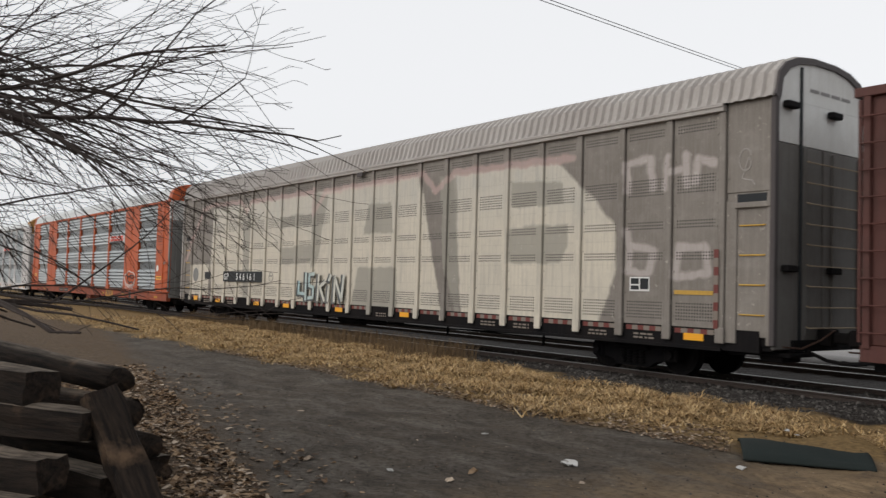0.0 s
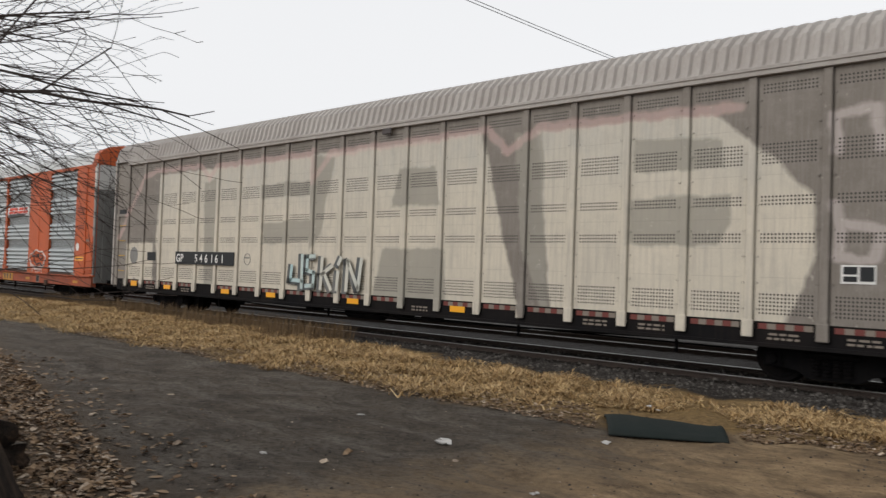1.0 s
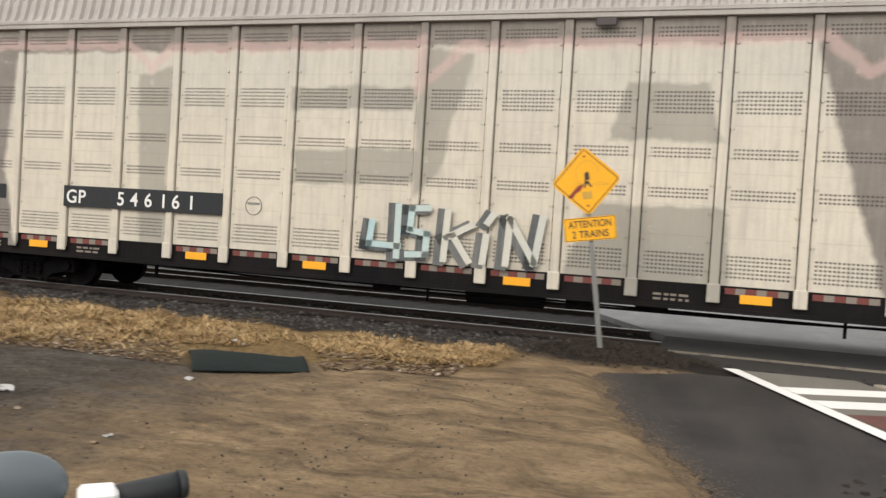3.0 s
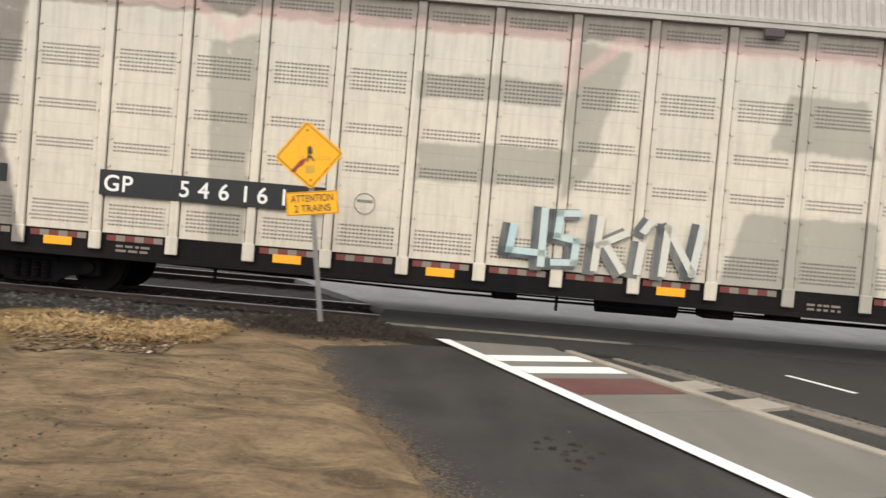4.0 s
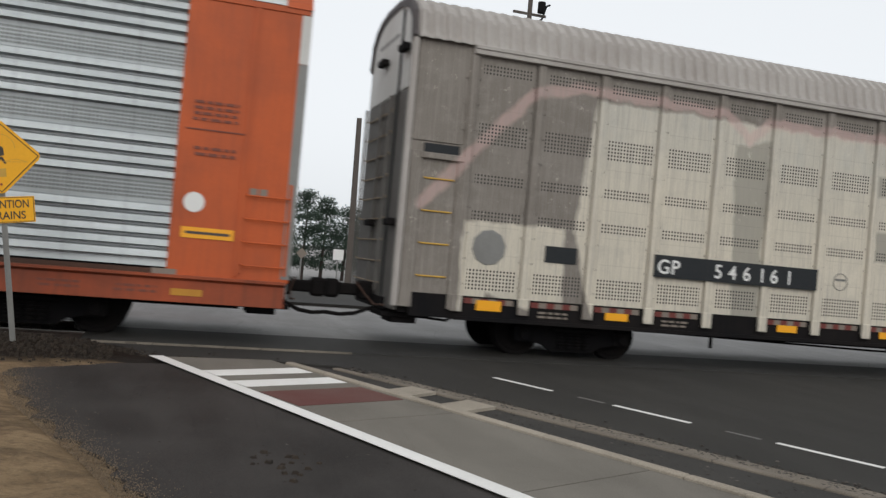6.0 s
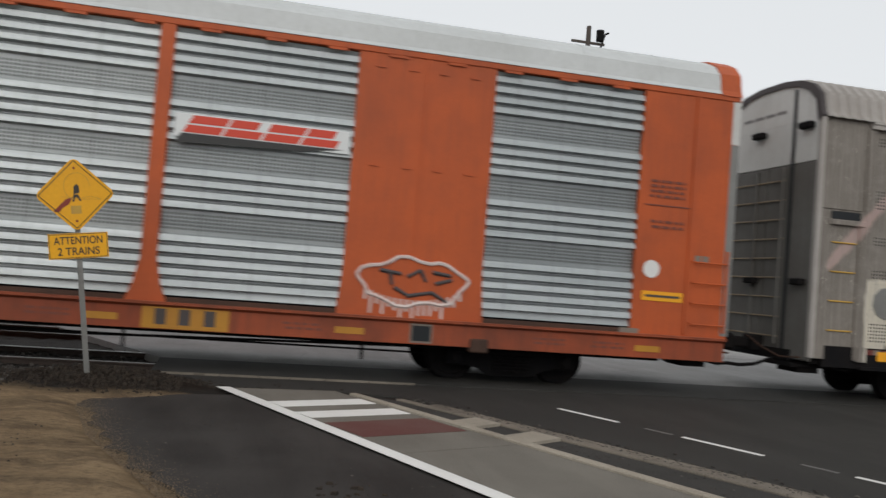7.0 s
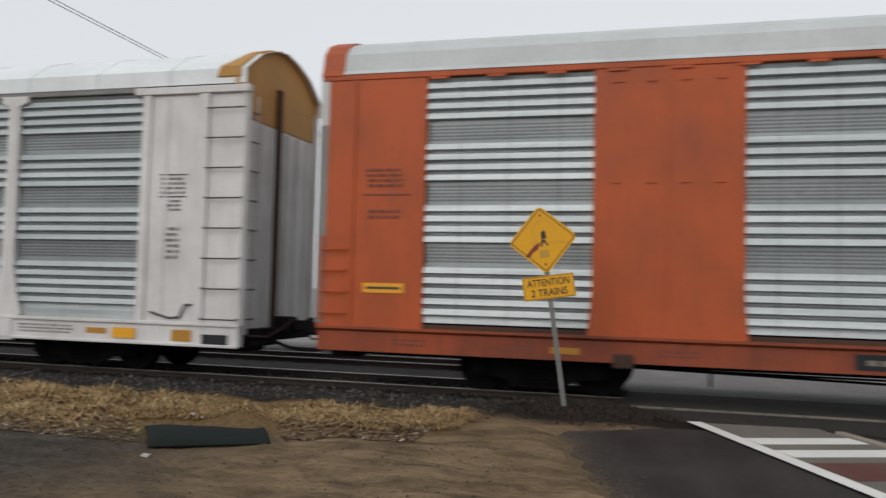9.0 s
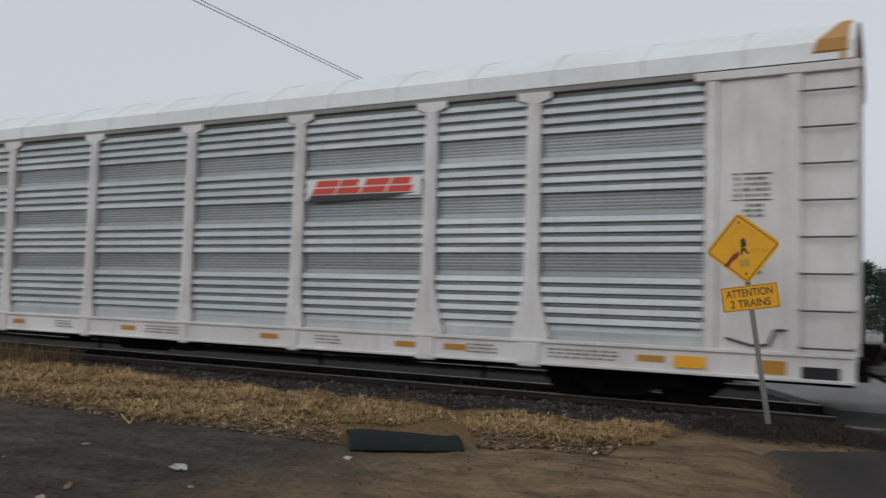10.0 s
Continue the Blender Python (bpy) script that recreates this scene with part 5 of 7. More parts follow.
slab("crossing_lip", [(3.0, 13.08), (60.0, 13.08), (60.0, 13.13), (3.0, 13.13)], -0.1, -0.026, M["road"], "tarred joint of the crossing", "kerb")
slab("crossing_lip", [(-1.75, 13.08), (2.98, 13.08), (2.98, 13.13), (-1.75, 13.13)], -0.1, 0.0, M["gutter"], "pale concrete edge of the crossing", "kerb")

# footway slabs with joints
walk_root = tagged(new("footway"), "grey concrete footway slabs beside the road", "pavement", kind="structure")
cuts = [-0.75, -4.2, -6.6, -9.0, -11.4, -13.8, -16.2]
for a, b in zip(cuts, cuts[1:]):
    bm = bmesh.new()
    top = [road_xy(0.05 + edge_lat(a), a - 0.008), road_xy(1.36, a - 0.008)]
    if a == cuts[0]:
        top = [(0.22, 11.74), (1.60, 11.86), road_xy(1.36, a - 0.008)]
    prism(bm, top + [road_xy(1.36, b + 0.008), road_xy(0.05 + edge_lat(b), b + 0.008)], "z", -0.2, 0.0)
    part("paving_slab", bm, M["concrete"], walk_root)


def stripe(name, lat0, lat1, a0, a1, z, material, label, skew=0.0, root=None):
    bm = bmesh.new()
    prism(bm, [road_xy(lat0, a0), road_xy(lat1, a0 + skew), road_xy(lat1, a1 + skew), road_xy(lat0, a1)], "z", z - 0.004, z)
    ob = new(name, mesh_of(bm, name, material))
    return tagged(ob, label, "road marking", kind="structure")


bm = bmesh.new()
prism(bm, [road_xy(-0.10 + edge_lat(-16.5), -16.5), road_xy(0.07 + edge_lat(-16.5), -16.5), road_xy(0.07, -0.05), road_xy(-0.10, 0.0)], "z", 0.002, 0.006)
tagged(new("edge_line", mesh_of(bm, "edge_line", M["line_white"])), "bright white painted edge line", "road marking", kind="structure")
stripe("cross_bar", 0.03, 1.33, -1.24, -1.62, 0.005, M["line_white"], "white painted bar across the footway", 0.0)
stripe("cross_bar", 0.0, 1.33, -1.98, -2.36, 0.005, M["line_white"], "white painted bar across the footway", 0.0)
stripe("tactile_pad", -0.02, 1.3, -2.66, -3.45, 0.005, M["red_pad"], "dull red tactile paving pad")
for a in (-2.27, -4.32, -6.40, -8.45, -10.5):
    stripe("lane_dash", 3.86, 3.94, a, a - 1.06, -0.023, M["line_white"], "white painted lane dash")
    stripe("lane_dash", 3.87, 3.93, a - 1.5, a - 1.9, -0.024, M["line_faint"], "worn faint lane dash")


def kerb_run(name, lat0, lat1, a0, a1, z, material, label, spread=None):
    root = tagged(new(name), label, "kerb", kind="structure")
    a = a0
    while a > a1:
        b = max(a - 1.5, a1)
        bm = bmesh.new()
        da, db = (spread(a), spread(b)) if spread else (0.0, 0.0)
        prism(bm, [road_xy(lat0 + da, a - 0.006), road_xy(lat1 + da, a - 0.006), road_xy(lat1 + db, b + 0.006), road_xy(lat0 + db, b + 0.006)], "z", -0.2, z)
        bmesh.ops.bevel(bm, geom=[e for e in bm.edges if all(q.co.z > z - 0.01 for q in e.verts)], offset=0.012, segments=1, affect="EDGES")
        part("kerb_stone", bm, material, root)
        a = b
    return root


kerb_run("kerb_inner", 1.37, 1.48, -0.9, -16, 0.03, M["kerb"], "pale concrete kerb beside the footway")
kerb_run("kerb_outer", 2.14, 2.24, -1.35, -16, 0.012, M["gutter"], "pale concrete kerb of the planting strip", gutter_lat)
kerb_run("gutter", 2.25, 2.55, -1.7, -16, -0.015, M["gutter"], "stained concrete gutter beside the road", gutter_lat)
slab("planting_strip", [road_xy(1.485, -0.9), road_xy(2.135 + gutter_lat(-1.3), -1.3), road_xy(2.135 + gutter_lat(-16), -16), road_xy(1.485, -16)], -0.2, -0.012, M["planting"], "dark soil planting strip between kerbs", "verge")
for a0, a1 in ((-2.95, -3.35), (-3.85, -4.25)):
    bm = bmesh.new()
    prism(bm, [road_xy(1.485, a0), road_xy(2.135 + gutter_lat(a0 + 0.1), a0 + 0.1), road_xy(2.135 + gutter_lat(a1 + 0.1), a1 + 0.1), road_xy(1.485, a1)], "z", -0.01, 0.024)
    tagged(new("strip_crosspiece", mesh_of(bm, "strip_crosspiece", M["kerb"])), "pale concrete band across the planting strip", "kerb", kind="structure")

# ---- tracks ----
def track(yc, x0, x1, label, ties):
    root = tagged(new("railway_track"), label, "railway track", kind="structure")
    root.matrix_world = pose(0, 0, 0, 0, 0, SKEW)
    for s in (-1, 1):
        y = yc + s * 0.7525
        bm = bmesh.new()
        prism(bm, [(y + a, h + RAIL_Z - 0.12) for a, h in ((-0.07, -0.06), (-0.07, -0.045), (-0.012, -0.02), (-0.012, 0.075), (-0.036, 0.085), (-0.036, 0.112), (0.036, 0.112), (0.036, 0.085), (0.012, 0.075), (0.012, -0.02), (0.07, -0.045), (0.07, -0.06))], "x", x0, x1)
        rl = part("rail", bm, M["rail_side"], root, "rusty steel rail with a bright running top")
        part("running_top", boxes((x0, x1, y - 0.034, y + 0.034, RAIL_Z - 0.008, RAIL_Z)), M["rail_top"], rl)
    bm = bmesh.new()
    box(bm, -0.115, 0.115, yc - 1.3, yc + 1.3, -0.28, -0.135, bevel=0.012)
    me = mesh_of(bm, "sleeper", M["tie_wood"])
    x = -1.4
    while x > ties:
        again("sleeper", me, root, pose(x + rng.uniform(-0.03, 0.03), rng.uniform(-0.05, 0.05), rng.uniform(-0.01, 0.01), 0, 0, rng.uniform(-1, 1)))
        x -= 0.55
    return root


track(TRACK_Y, -400, 300, "near railway track with dark wooden sleepers in grimy ballast", -45)
track(TRACK_Y + 4.3, -400, 300, "second railway track beyond the train", -30)


def scatter_mesh(name, spots, make, material, label, category):
    """One mesh of many little bits."""
    verts, faces = [], []
    for sp in spots:
        vs, fs = make(*sp)
        k = len(verts)
        verts += vs
        faces += [tuple(i + k for i in f) for f in fs]
    me = bpy.data.meshes.new(name)
    me.from_pydata(verts, [], faces)
    me.materials.append(material)
    return tagged(new(name, me), label, category, kind="stuff")


def island_mat(name, stops, rough=0.85):
    n = Nodes(name)
    r = n.t.nodes.new("ShaderNodeNewGeometry").outputs["Random Per Island"]
    cr = n.put("ShaderNodeValToRGB", Fac=r)
    el = cr.color_ramp.elements
    el[0].position, el[0].color = 0.0, (*stops[0], 1)
    el[1].position, el[1].color = 1.0, (*stops[-1], 1)
    for i, c in enumerate(stops[1:-1]):
        e = el.new((i + 1) / (len(stops) - 1))
        e.color = (*c, 1)
    f = n.noise(n.place(), 40, 3)
    col = n.mix(n.math("MULTIPLY", f, 0.4), cr.outputs[0], tuple(c * 0.5 for c in stops[0]))
    return n.done(col, rough, 0.0, 0.3)


M["straw"] = island_mat("straw", [(0.07, 0.04, 0.02), (0.44, 0.27, 0.11), (0.78, 0.58, 0.31), (0.17, 0.095, 0.042), (0.62, 0.42, 0.19), (0.30, 0.18, 0.08)])
M["reed"] = island_mat("reed", [(0.10, 0.065, 0.035), (0.20, 0.135, 0.07), (0.13, 0.085, 0.05)])
M["leaf"] = island_mat("dead_leaf", [(0.035, 0.02, 0.012), (0.17, 0.105, 0.058), (0.36, 0.25, 0.155), (0.08, 0.046, 0.026), (0.58, 0.47, 0.36)])
M["pebble"] = island_mat("pebble", [(0.02, 0.017, 0.015), (0.06, 0.052, 0.045), (0.03, 0.025, 0.021), (0.14, 0.125, 0.11)])
M["ballast"] = island_mat("ballast_stone", [(0.014, 0.012, 0.010), (0.055, 0.048, 0.042), (0.024, 0.02, 0.018), (0.15, 0.138, 0.125)])
GX, GY = np.arange(-42, 12, 0.06), np.arange(-4, 18, 0.06)
GRID = ground_z(*np.meshgrid(GX, GY)).tolist()


def gz(x, y):
    """Height of the ground."""
    if -41.9 < x < 11.8 and -3.9 < y < 17.8:
        return GRID[int((y + 4) / 0.06 + 0.5)][int((x + 42) / 0.06 + 0.5)]
    return float(ground_z(np.array(x), np.array(y)))




def blade(x, y, h, lean, turn, w):
    z = gz(x, y) - 0.01
    c, s = math.cos(turn), math.sin(turn)
    ex, ey = lean * h * c, lean * h * s
    return ([(x - s * w, y + c * w, z), (x + s * w, y - c * w, z), (x + ex * 0.4 + s * w * 0.8, y + ey * 0.4 - c * w * 0.8, z + h * 0.6), (x + ex * 0.4 - s * w * 0.8, y + ey * 0.4 + c * w * 0.8, z + h * 0.6), (x + ex, y + ey, z + max(h * (1 - 0.25 * lean), 0.01))],
            [(0, 1, 2, 3), (3, 2, 4)])


def grass_low(x):
    return 7.85 + 0.5 * max(0.0, x + 5.2)


def grass_high(x):
    return 10.8 + 0.14 * max(0.0, -8.5 - x) + 0.25 * math.sin(x * 1.3) + 0.15 * math.sin(x * 3.7)


def thick(x, y):
    """How thickly the straw lies: matted patches with bare dirt between."""
    return 0.5 + 0.35 * math.sin(x * 2.1 + 1.0 + math.sin(y * 1.7)) * math.sin(y * 2.6 + x * 0.6) + 0.3 * math.sin(x * 5.3 - y * 3.1) * math.sin(y * 6.1 + 0.4)


rg = random.Random(11)
spots = []
while len(spots) < 30000:
    x = -2.6 - 32 * rg.random() ** 1.5
    lo = grass_low(x) + 0.25 * math.sin(x * 1.7) + 0.2 * math.sin(x * 4.1)
    y = rg.uniform(lo, grass_high(x))
    if abs((x + 4.97) * 0.82 + (y - 8.53) * 0.57) < 0.72 and abs((y - 8.53) * 0.82 - (x + 4.97) * 0.57) < 0.88:
        continue
    if x > -5.5 and (11.2 < y or y < 8.6 + 0.4 * (x + 5.5)):
        continue
    if rg.random() > thick(x, y) * (0.2 + 0.8 * min(1.0, (y - lo) / 0.8, (grass_high(x) - y) / 0.5)):
        continue
    tall = 0.03 + 0.07 * rg.random() ** 2 + (0.12 * rg.random() ** 2 if x < -8 else 0)
    spots.append((x, y, tall, rg.uniform(0.6, 3.2), rg.uniform(0, 6.28), rg.uniform(0.004, 0.010)))
cl = 0
while cl < 1900:
    x = -2.7 - 30 * rg.random() ** 1.5
    lo = grass_low(x) + 0.25 * math.sin(x * 1.7) + 0.2 * math.sin(x * 4.1)
    y = rg.uniform(lo + 0.1, grass_high(x))
    if abs((x + 4.97) * 0.82 + (y - 8.53) * 0.57) < 0.78 and abs((y - 8.53) * 0.82 - (x + 4.97) * 0.57) < 0.95:
        continue
    if x > -5.5 and (11.2 < y or y < 8.7 + 0.4 * (x + 5.5)):
        continue
    if rg.random() > thick(x, y) ** 2 * (0.2 + 0.8 * min(1.0, (y - lo) / 0.8, (grass_high(x) - y) / 0.5)):
        continue
    cl += 1
    big = rg.uniform(0.6, 1.5)
    lay = rg.uniform(0, 6.28)
    for i in range(26):
        a = lay + rg.gauss(0, 0.9)
        rr = 0.10 * big * rg.random()
        spots.append((x + rr * math.cos(a), y + rr * math.sin(a), rg.uniform(0.04, 0.12) * big, rg.uniform(1.0, 3.0), a, rg.uniform(0.003, 0.008)))
scatter_mesh("dry_grass", spots, blade, M["straw"], "matted dry straw-coloured grass along the track", "grass")
spots = []
while len(spots) < 5200:
    x = -14.5 - 22 * rg.random() ** 1.2
    y = grass_high(x) - 0.9 + 1.3 * rg.random()
    if rg.random() > 0.5 + 0.5 * math.sin(x * 1.9) * math.sin(x * 0.7 + 2):
        continue
    spots.append((x, y, 0.18 + 0.34 * rg.random(), rg.uniform(0.0, 0.5), rg.uniform(0, 6.28), rg.uniform(0.003, 0.008)))
scatter_mesh("dry_weeds", spots, blade, M["reed"], "tall thin brown dry weeds beside the track", "weeds")


def leaf(x, y, s, turn, tip):
    z = gz(x, y) + 0.008
    c, q = math.cos(turn), math.sin(turn)
    pts = [(-1, 0, 0.0), (-0.3, 0.5, tip * 0.5), (0.5, 0.45, tip), (1, 0, tip * 0.3), (0.4, -0.5, tip * 0.9), (-0.4, -0.45, 0.1)]
    return ([(x + s * (a * c - b * q), y + s * (a * q + b * c), z + s * h) for a, b, h in pts], [(0, 1, 2, 3, 4, 5)])


spots = []
while len(spots) < 16000:
    x = -3.4 - 13 * rg.random() ** 1.2
    y = rg.uniform(0.4, 5.6)
    d = 1.55 - 0.235 * x - y
    if d < -0.1 and rg.random() > (0.10 if d > -0.8 else 0.006):
        continue
    spots.append((x, y, rg.uniform(0.02, 0.06), rg.uniform(0, 6.28), rg.uniform(-0.2, 0.8)))
for i in range(5200):
    x = -2.8 - 16 * rg.random() ** 1.4
    y = grass_low(x) + 1.0 * rg.random() ** 1.5 - 0.1
    if abs((x + 4.97) * 0.82 + (y - 8.53) * 0.57) < 0.72 and abs((y - 8.53) * 0.82 - (x + 4.97) * 0.57) < 0.88:
        continue
    spots.append((x, y, rg.uniform(0.015, 0.045), rg.uniform(0, 6.28), rg.uniform(-0.2, 0.7)))
for i in range(4200):
    spots.append((-1.6 - 15 * rg.random() ** 1.1, rg.uniform(3.2, 8.4), 0.004 + 0.014 * rg.random() ** 3, rg.uniform(0, 6.28), rg.uniform(-0.1, 0.4)))
scatter_mesh("fallen_leaves", spots, leaf, M["leaf"], "dead brown and pale fallen leaves", "leaves")


def stone_bit(x, y, s, turn, up):
    z = gz(x, y) if y < 12.9 else max(gz(x, y), -0.14)
    c, q = math.cos(turn), math.sin(turn)
    low = [(1, 0.1), (0.2, 0.9), (-0.9, 0.3), (-0.2, -0.8)]
    vs = [(x + s * (a * c - b * q), y + s * (a * q + b * c), z - 0.3 * s) for a, b in low]
    vs += [(x + s * 0.6 * (a * c - b * q), y + s * 0.6 * (a * q + b * c), z + s * up) for a, b in low]
    return vs, [(4, 5, 6, 7), (0, 1, 5, 4), (1, 2, 6, 5), (2, 3, 7, 6), (3, 0, 4, 7)]


spots = []
for i in range(4500):
    x, y = -0.9 - 15 * rg.random() ** 1.2, rg.uniform(2.6, 9.0)
    if x > -1.4 and y < 12:
        x -= 1.5
    spots.append((x, y, 0.004 + 0.013 * rg.random() ** 4, rg.uniform(0, 6.28), rg.uniform(0.3, 0.8)))
scatter_mesh("loose_grit", spots, stone_bit, M["pebble"], "small stones and clods strewn on the dirt", "gravel")
spots = []
for i in range(14000):
    x = -1.3 - 26 * rg.random() ** 1.3
    y = rg.uniform(12.1, 13.6) if rg.random() < 0.6 else rg.uniform(13.6, 16.6)
    spots.append((x, y, rg.uniform(0.02, 0.05), rg.uniform(0, 6.28), rg.uniform(0.3, 0.9)))
for i in range(5000):
    x = -2.4 - 9 * rg.random() ** 1.2
    spots.append((x, 11.0 + 1.2 * rg.random() + 0.3 * math.sin(x * 2.0), rg.uniform(0.010, 0.032), rg.uniform(0, 6.28), rg.uniform(0.3, 0.8)))
scatter_mesh("track_ballast", spots, stone_bit, M["ballast"], "dark grimy crushed stone ballast", "ballast")
spots = []
for i in range(2600):
    x, y = rg.gauss(-1.2, 0.85), rg.gauss(11.85, 0.36)
    if y > 12.9 or (x > -0.4 and y < 11.9):
        continue
    spots.append((x, y, rg.uniform(0.008, 0.04), rg.uniform(0, 6.28), rg.uniform(0.4, 0.9)))
M["clod"] = island_mat("soil_clod", [(0.014, 0.010, 0.007), (0.04, 0.029, 0.02), (0.022, 0.016, 0.012)])
scatter_mesh("soil_heap", spots, stone_bit, M["clod"], "dark crumbly soil heaped at the sign post", "soil")

spots = []
for i in range(26):
    a = rg.uniform(0, 6.28)
    spots.append((1.02 + 0.32 * math.cos(a) * rg.random(), 6.5 + 0.5 * math.sin(a) * rg.random(), rg.uniform(0.012, 0.045), a, 0.5))


def on_asphalt(x, y, s, turn, up):
    vs, fs = stone_bit(x, y, s, turn, up)
    return [(p[0], p[1], -0.022 + (s * up if i > 3 else 0.0)) for i, p in enumerate(vs)], fs


scatter_mesh("dirt_clods", spots, on_asphalt, M["clod"], "dark dirt clods dropped on the asphalt", "clods")
spots = []
for i in range(420):
    lat, al = rg.uniform(-3.4, -0.1), rg.uniform(-8.5, -1.0)
    x, y = road_xy(lat, al)
    if x > -0.3 + (6.8 - y) * 0.2:
        spots.append((x, y, rg.uniform(0.004, 0.016), rg.uniform(0, 6.28), 0.4))
for i in range(1700):
    al = rg.uniform(-9, -1.2)
    x, y = road_xy(rg.gauss(2.42, 0.13) + gutter_lat(al), al)
    spots.append((x, y, rg.uniform(0.006, 0.03), rg.uniform(0, 6.28), 0.35))
for i in range(500):
    x, y = road_xy(rg.uniform(1.5, 2.12), rg.uniform(-9, -4.3))
    spots.append((x, y, rg.uniform(0.006, 0.025), rg.uniform(0, 6.28), 0.6))
scatter_mesh("gutter_grit", spots, on_asphalt, M["pebble"], "grit and dirt gathered along the gutter", "grit")
M["sand_bit"] = island_mat("sand_bit", [(0.13, 0.095, 0.06), (0.26, 0.195, 0.13), (0.18, 0.13, 0.085), (0.07, 0.052, 0.038)])
spots = []
for a, b in zip(edge_pts[:8], edge_pts[1:8]):
    for i in range(1500):
        t = rg.random()
        spots.append((a[0] + (b[0] - a[0]) * t + abs(rg.gauss(0, 0.16)) - 0.12, a[1] + (b[1] - a[1]) * t, rg.uniform(0.002, 0.006), rg.uniform(0, 6.28), rg.uniform(0.1, 0.4)))


def sand_flake(x, y, s, turn, up):
    vs, fs = stone_bit(x, y, s, turn, up)
    return [(p[0], p[1], -0.024 + (0.007 if i > 3 else 0.0)) for i, p in enumerate(vs)], fs


scatter_mesh("spilled_sand", spots, sand_flake, M["sand_bit"], "tan grit spilled over the asphalt edge", "grit")

# ---- things by the track ----
def crossing_sign():
    sign = tagged(new("warning_sign"), "leaning yellow diamond warning sign with plate on steel post", "road sign")
    sign.matrix_world = pose(-1.53, 11.70, 0.06, 0, -8.3, 6)
    part("post", boxes((-0.028, 0.028, -0.012, 0.012, -0.4, 2.66), (-0.032, -0.022, -0.03, 0.012, -0.4, 2.66), (0.022, 0.032, -0.03, 0.012, -0.4, 2.66)), M["zinc"], sign, "galvanised steel channel post")
    d = 0.445
    zc = 2.28

    def diamond(r, y0, y1):
        bm = bmesh.new()
        k = []
        for a in range(4):
            for e in (-6, 0, 6):
                t = radians(90 * a + e)
                k.append((r * (0.96 if e else 0.985) * math.cos(t), zc + r * (0.96 if e else 0.985) * math.sin(t)))
        prism(bm, k, "y", y0, y1)
        return bm
    part("diamond_board", diamond(d, -0.040, -0.036), M["sign_yellow"], sign, "faded yellow diamond board")
    bm = bmesh.new()
    r = d * 0.945
    for a in range(4):
        t0, t1 = radians(90 * a), radians(90 * a + 90)
        rod(bm, (r * math.cos(t0), -0.0405, zc + r * math.sin(t0)), (r * math.cos(t1), -0.0405, zc + r * math.sin(t1)), 0.006, 0.006, 4)
    part("border", bm, M["sign_black"], sign)
    bm = bmesh.new()
    y = -0.0415
    ring = [(0.02 + 0.15 * math.cos(a * 0.35), zc + 0.10 + 0.17 * math.sin(a * 0.35)) for a in range(0, 14)]
    pipe(bm, [(p[0], y, p[1]) for p in ring], 0.0035, 4)
    pipe(bm, [(-0.17, y, zc - 0.02), (0.06, y, zc - 0.06), (0.30, y, zc - 0.07), (0.18, y, zc - 0.03), (0.05, y, zc - 0.05)], 0.003, 4)
    part("faded_drawing", bm, M["rung_yellow"], sign, "faded thin line drawing")
    bm = bmesh.new()
    prism(bm, [(-0.02, zc + 0.0), (0.05, zc + 0.02), (0.045, zc + 0.10), (0.02, zc + 0.13), (-0.015, zc + 0.10)], "y", y - 0.001, y + 0.001)
    prism(bm, [(-0.02, zc + 0.0), (0.03, zc + 0.0), (0.07, zc - 0.08), (0.05, zc - 0.085), (0.01, zc - 0.03), (-0.02, zc - 0.09), (-0.04, zc - 0.085)], "y", y - 0.001, y + 0.001)
    part("dark_symbol", bm, M["sign_black"], sign, "small dark symbol shape")
    bm = bmesh.new()
    prism(bm, [(-0.26, zc - 0.20), (-0.12, zc - 0.06), (-0.03, zc - 0.03), (-0.08, zc - 0.12), (-0.15, zc - 0.16), (-0.20, zc - 0.22)], "y", y - 0.001, y + 0.001)
    part("red_symbol", bm, M["sign_red"], sign, "dark red smear shape")
    bm = boxes((-0.06, 0.06, y - 0.001, y + 0.001, zc - 0.24, zc - 0.14))
    part("pale_sticker", bm, M["rung_yellow"], sign)
    for z in (zc + 0.33, zc - 0.33):
        bm = bmesh.new()
        rod(bm, (0, -0.035, z), (0, -0.05, z), 0.016, 0.014, 8)
        part("bolt", bm, M["sign_red"], sign)
    part("plate", boxes((-0.345, 0.345, -0.040, -0.036, 1.485, 1.80), bevel=0.001), M["sign_yellow"], sign, "yellow plate with black words")
    bm = boxes((-0.335, 0.335, -0.0415, -0.040, 1.785, 1.792), (-0.335, 0.335, -0.0415, -0.040, 1.493, 1.500), (-0.335, -0.328, -0.0415, -0.040, 1.500, 1.785), (0.328, 0.335, -0.0415, -0.040, 1.500, 1.785))
    part("border", bm, M["sign_black"], sign)
    for body, w, z in (("ATTENTION", 0.56, 1.665), ("2 TRAINS", 0.48, 1.53)):
        ob = lettering("plate_lettering", body, 0.135, M["sign_black"], sign, pose(0, 0, 0), 0.001)
        me = ob.data
        xs = [q.co.x for q in me.vertices]
        k = w / (max(xs) - min(xs))
        mid = (max(xs) + min(xs)) / 2
        for q in me.vertices:
            q.co.x = (q.co.x - mid) * k
        ob.matrix_basis = pose(0, -0.0425, z, 90, 0, 0)
    return sign


crossing_sign()


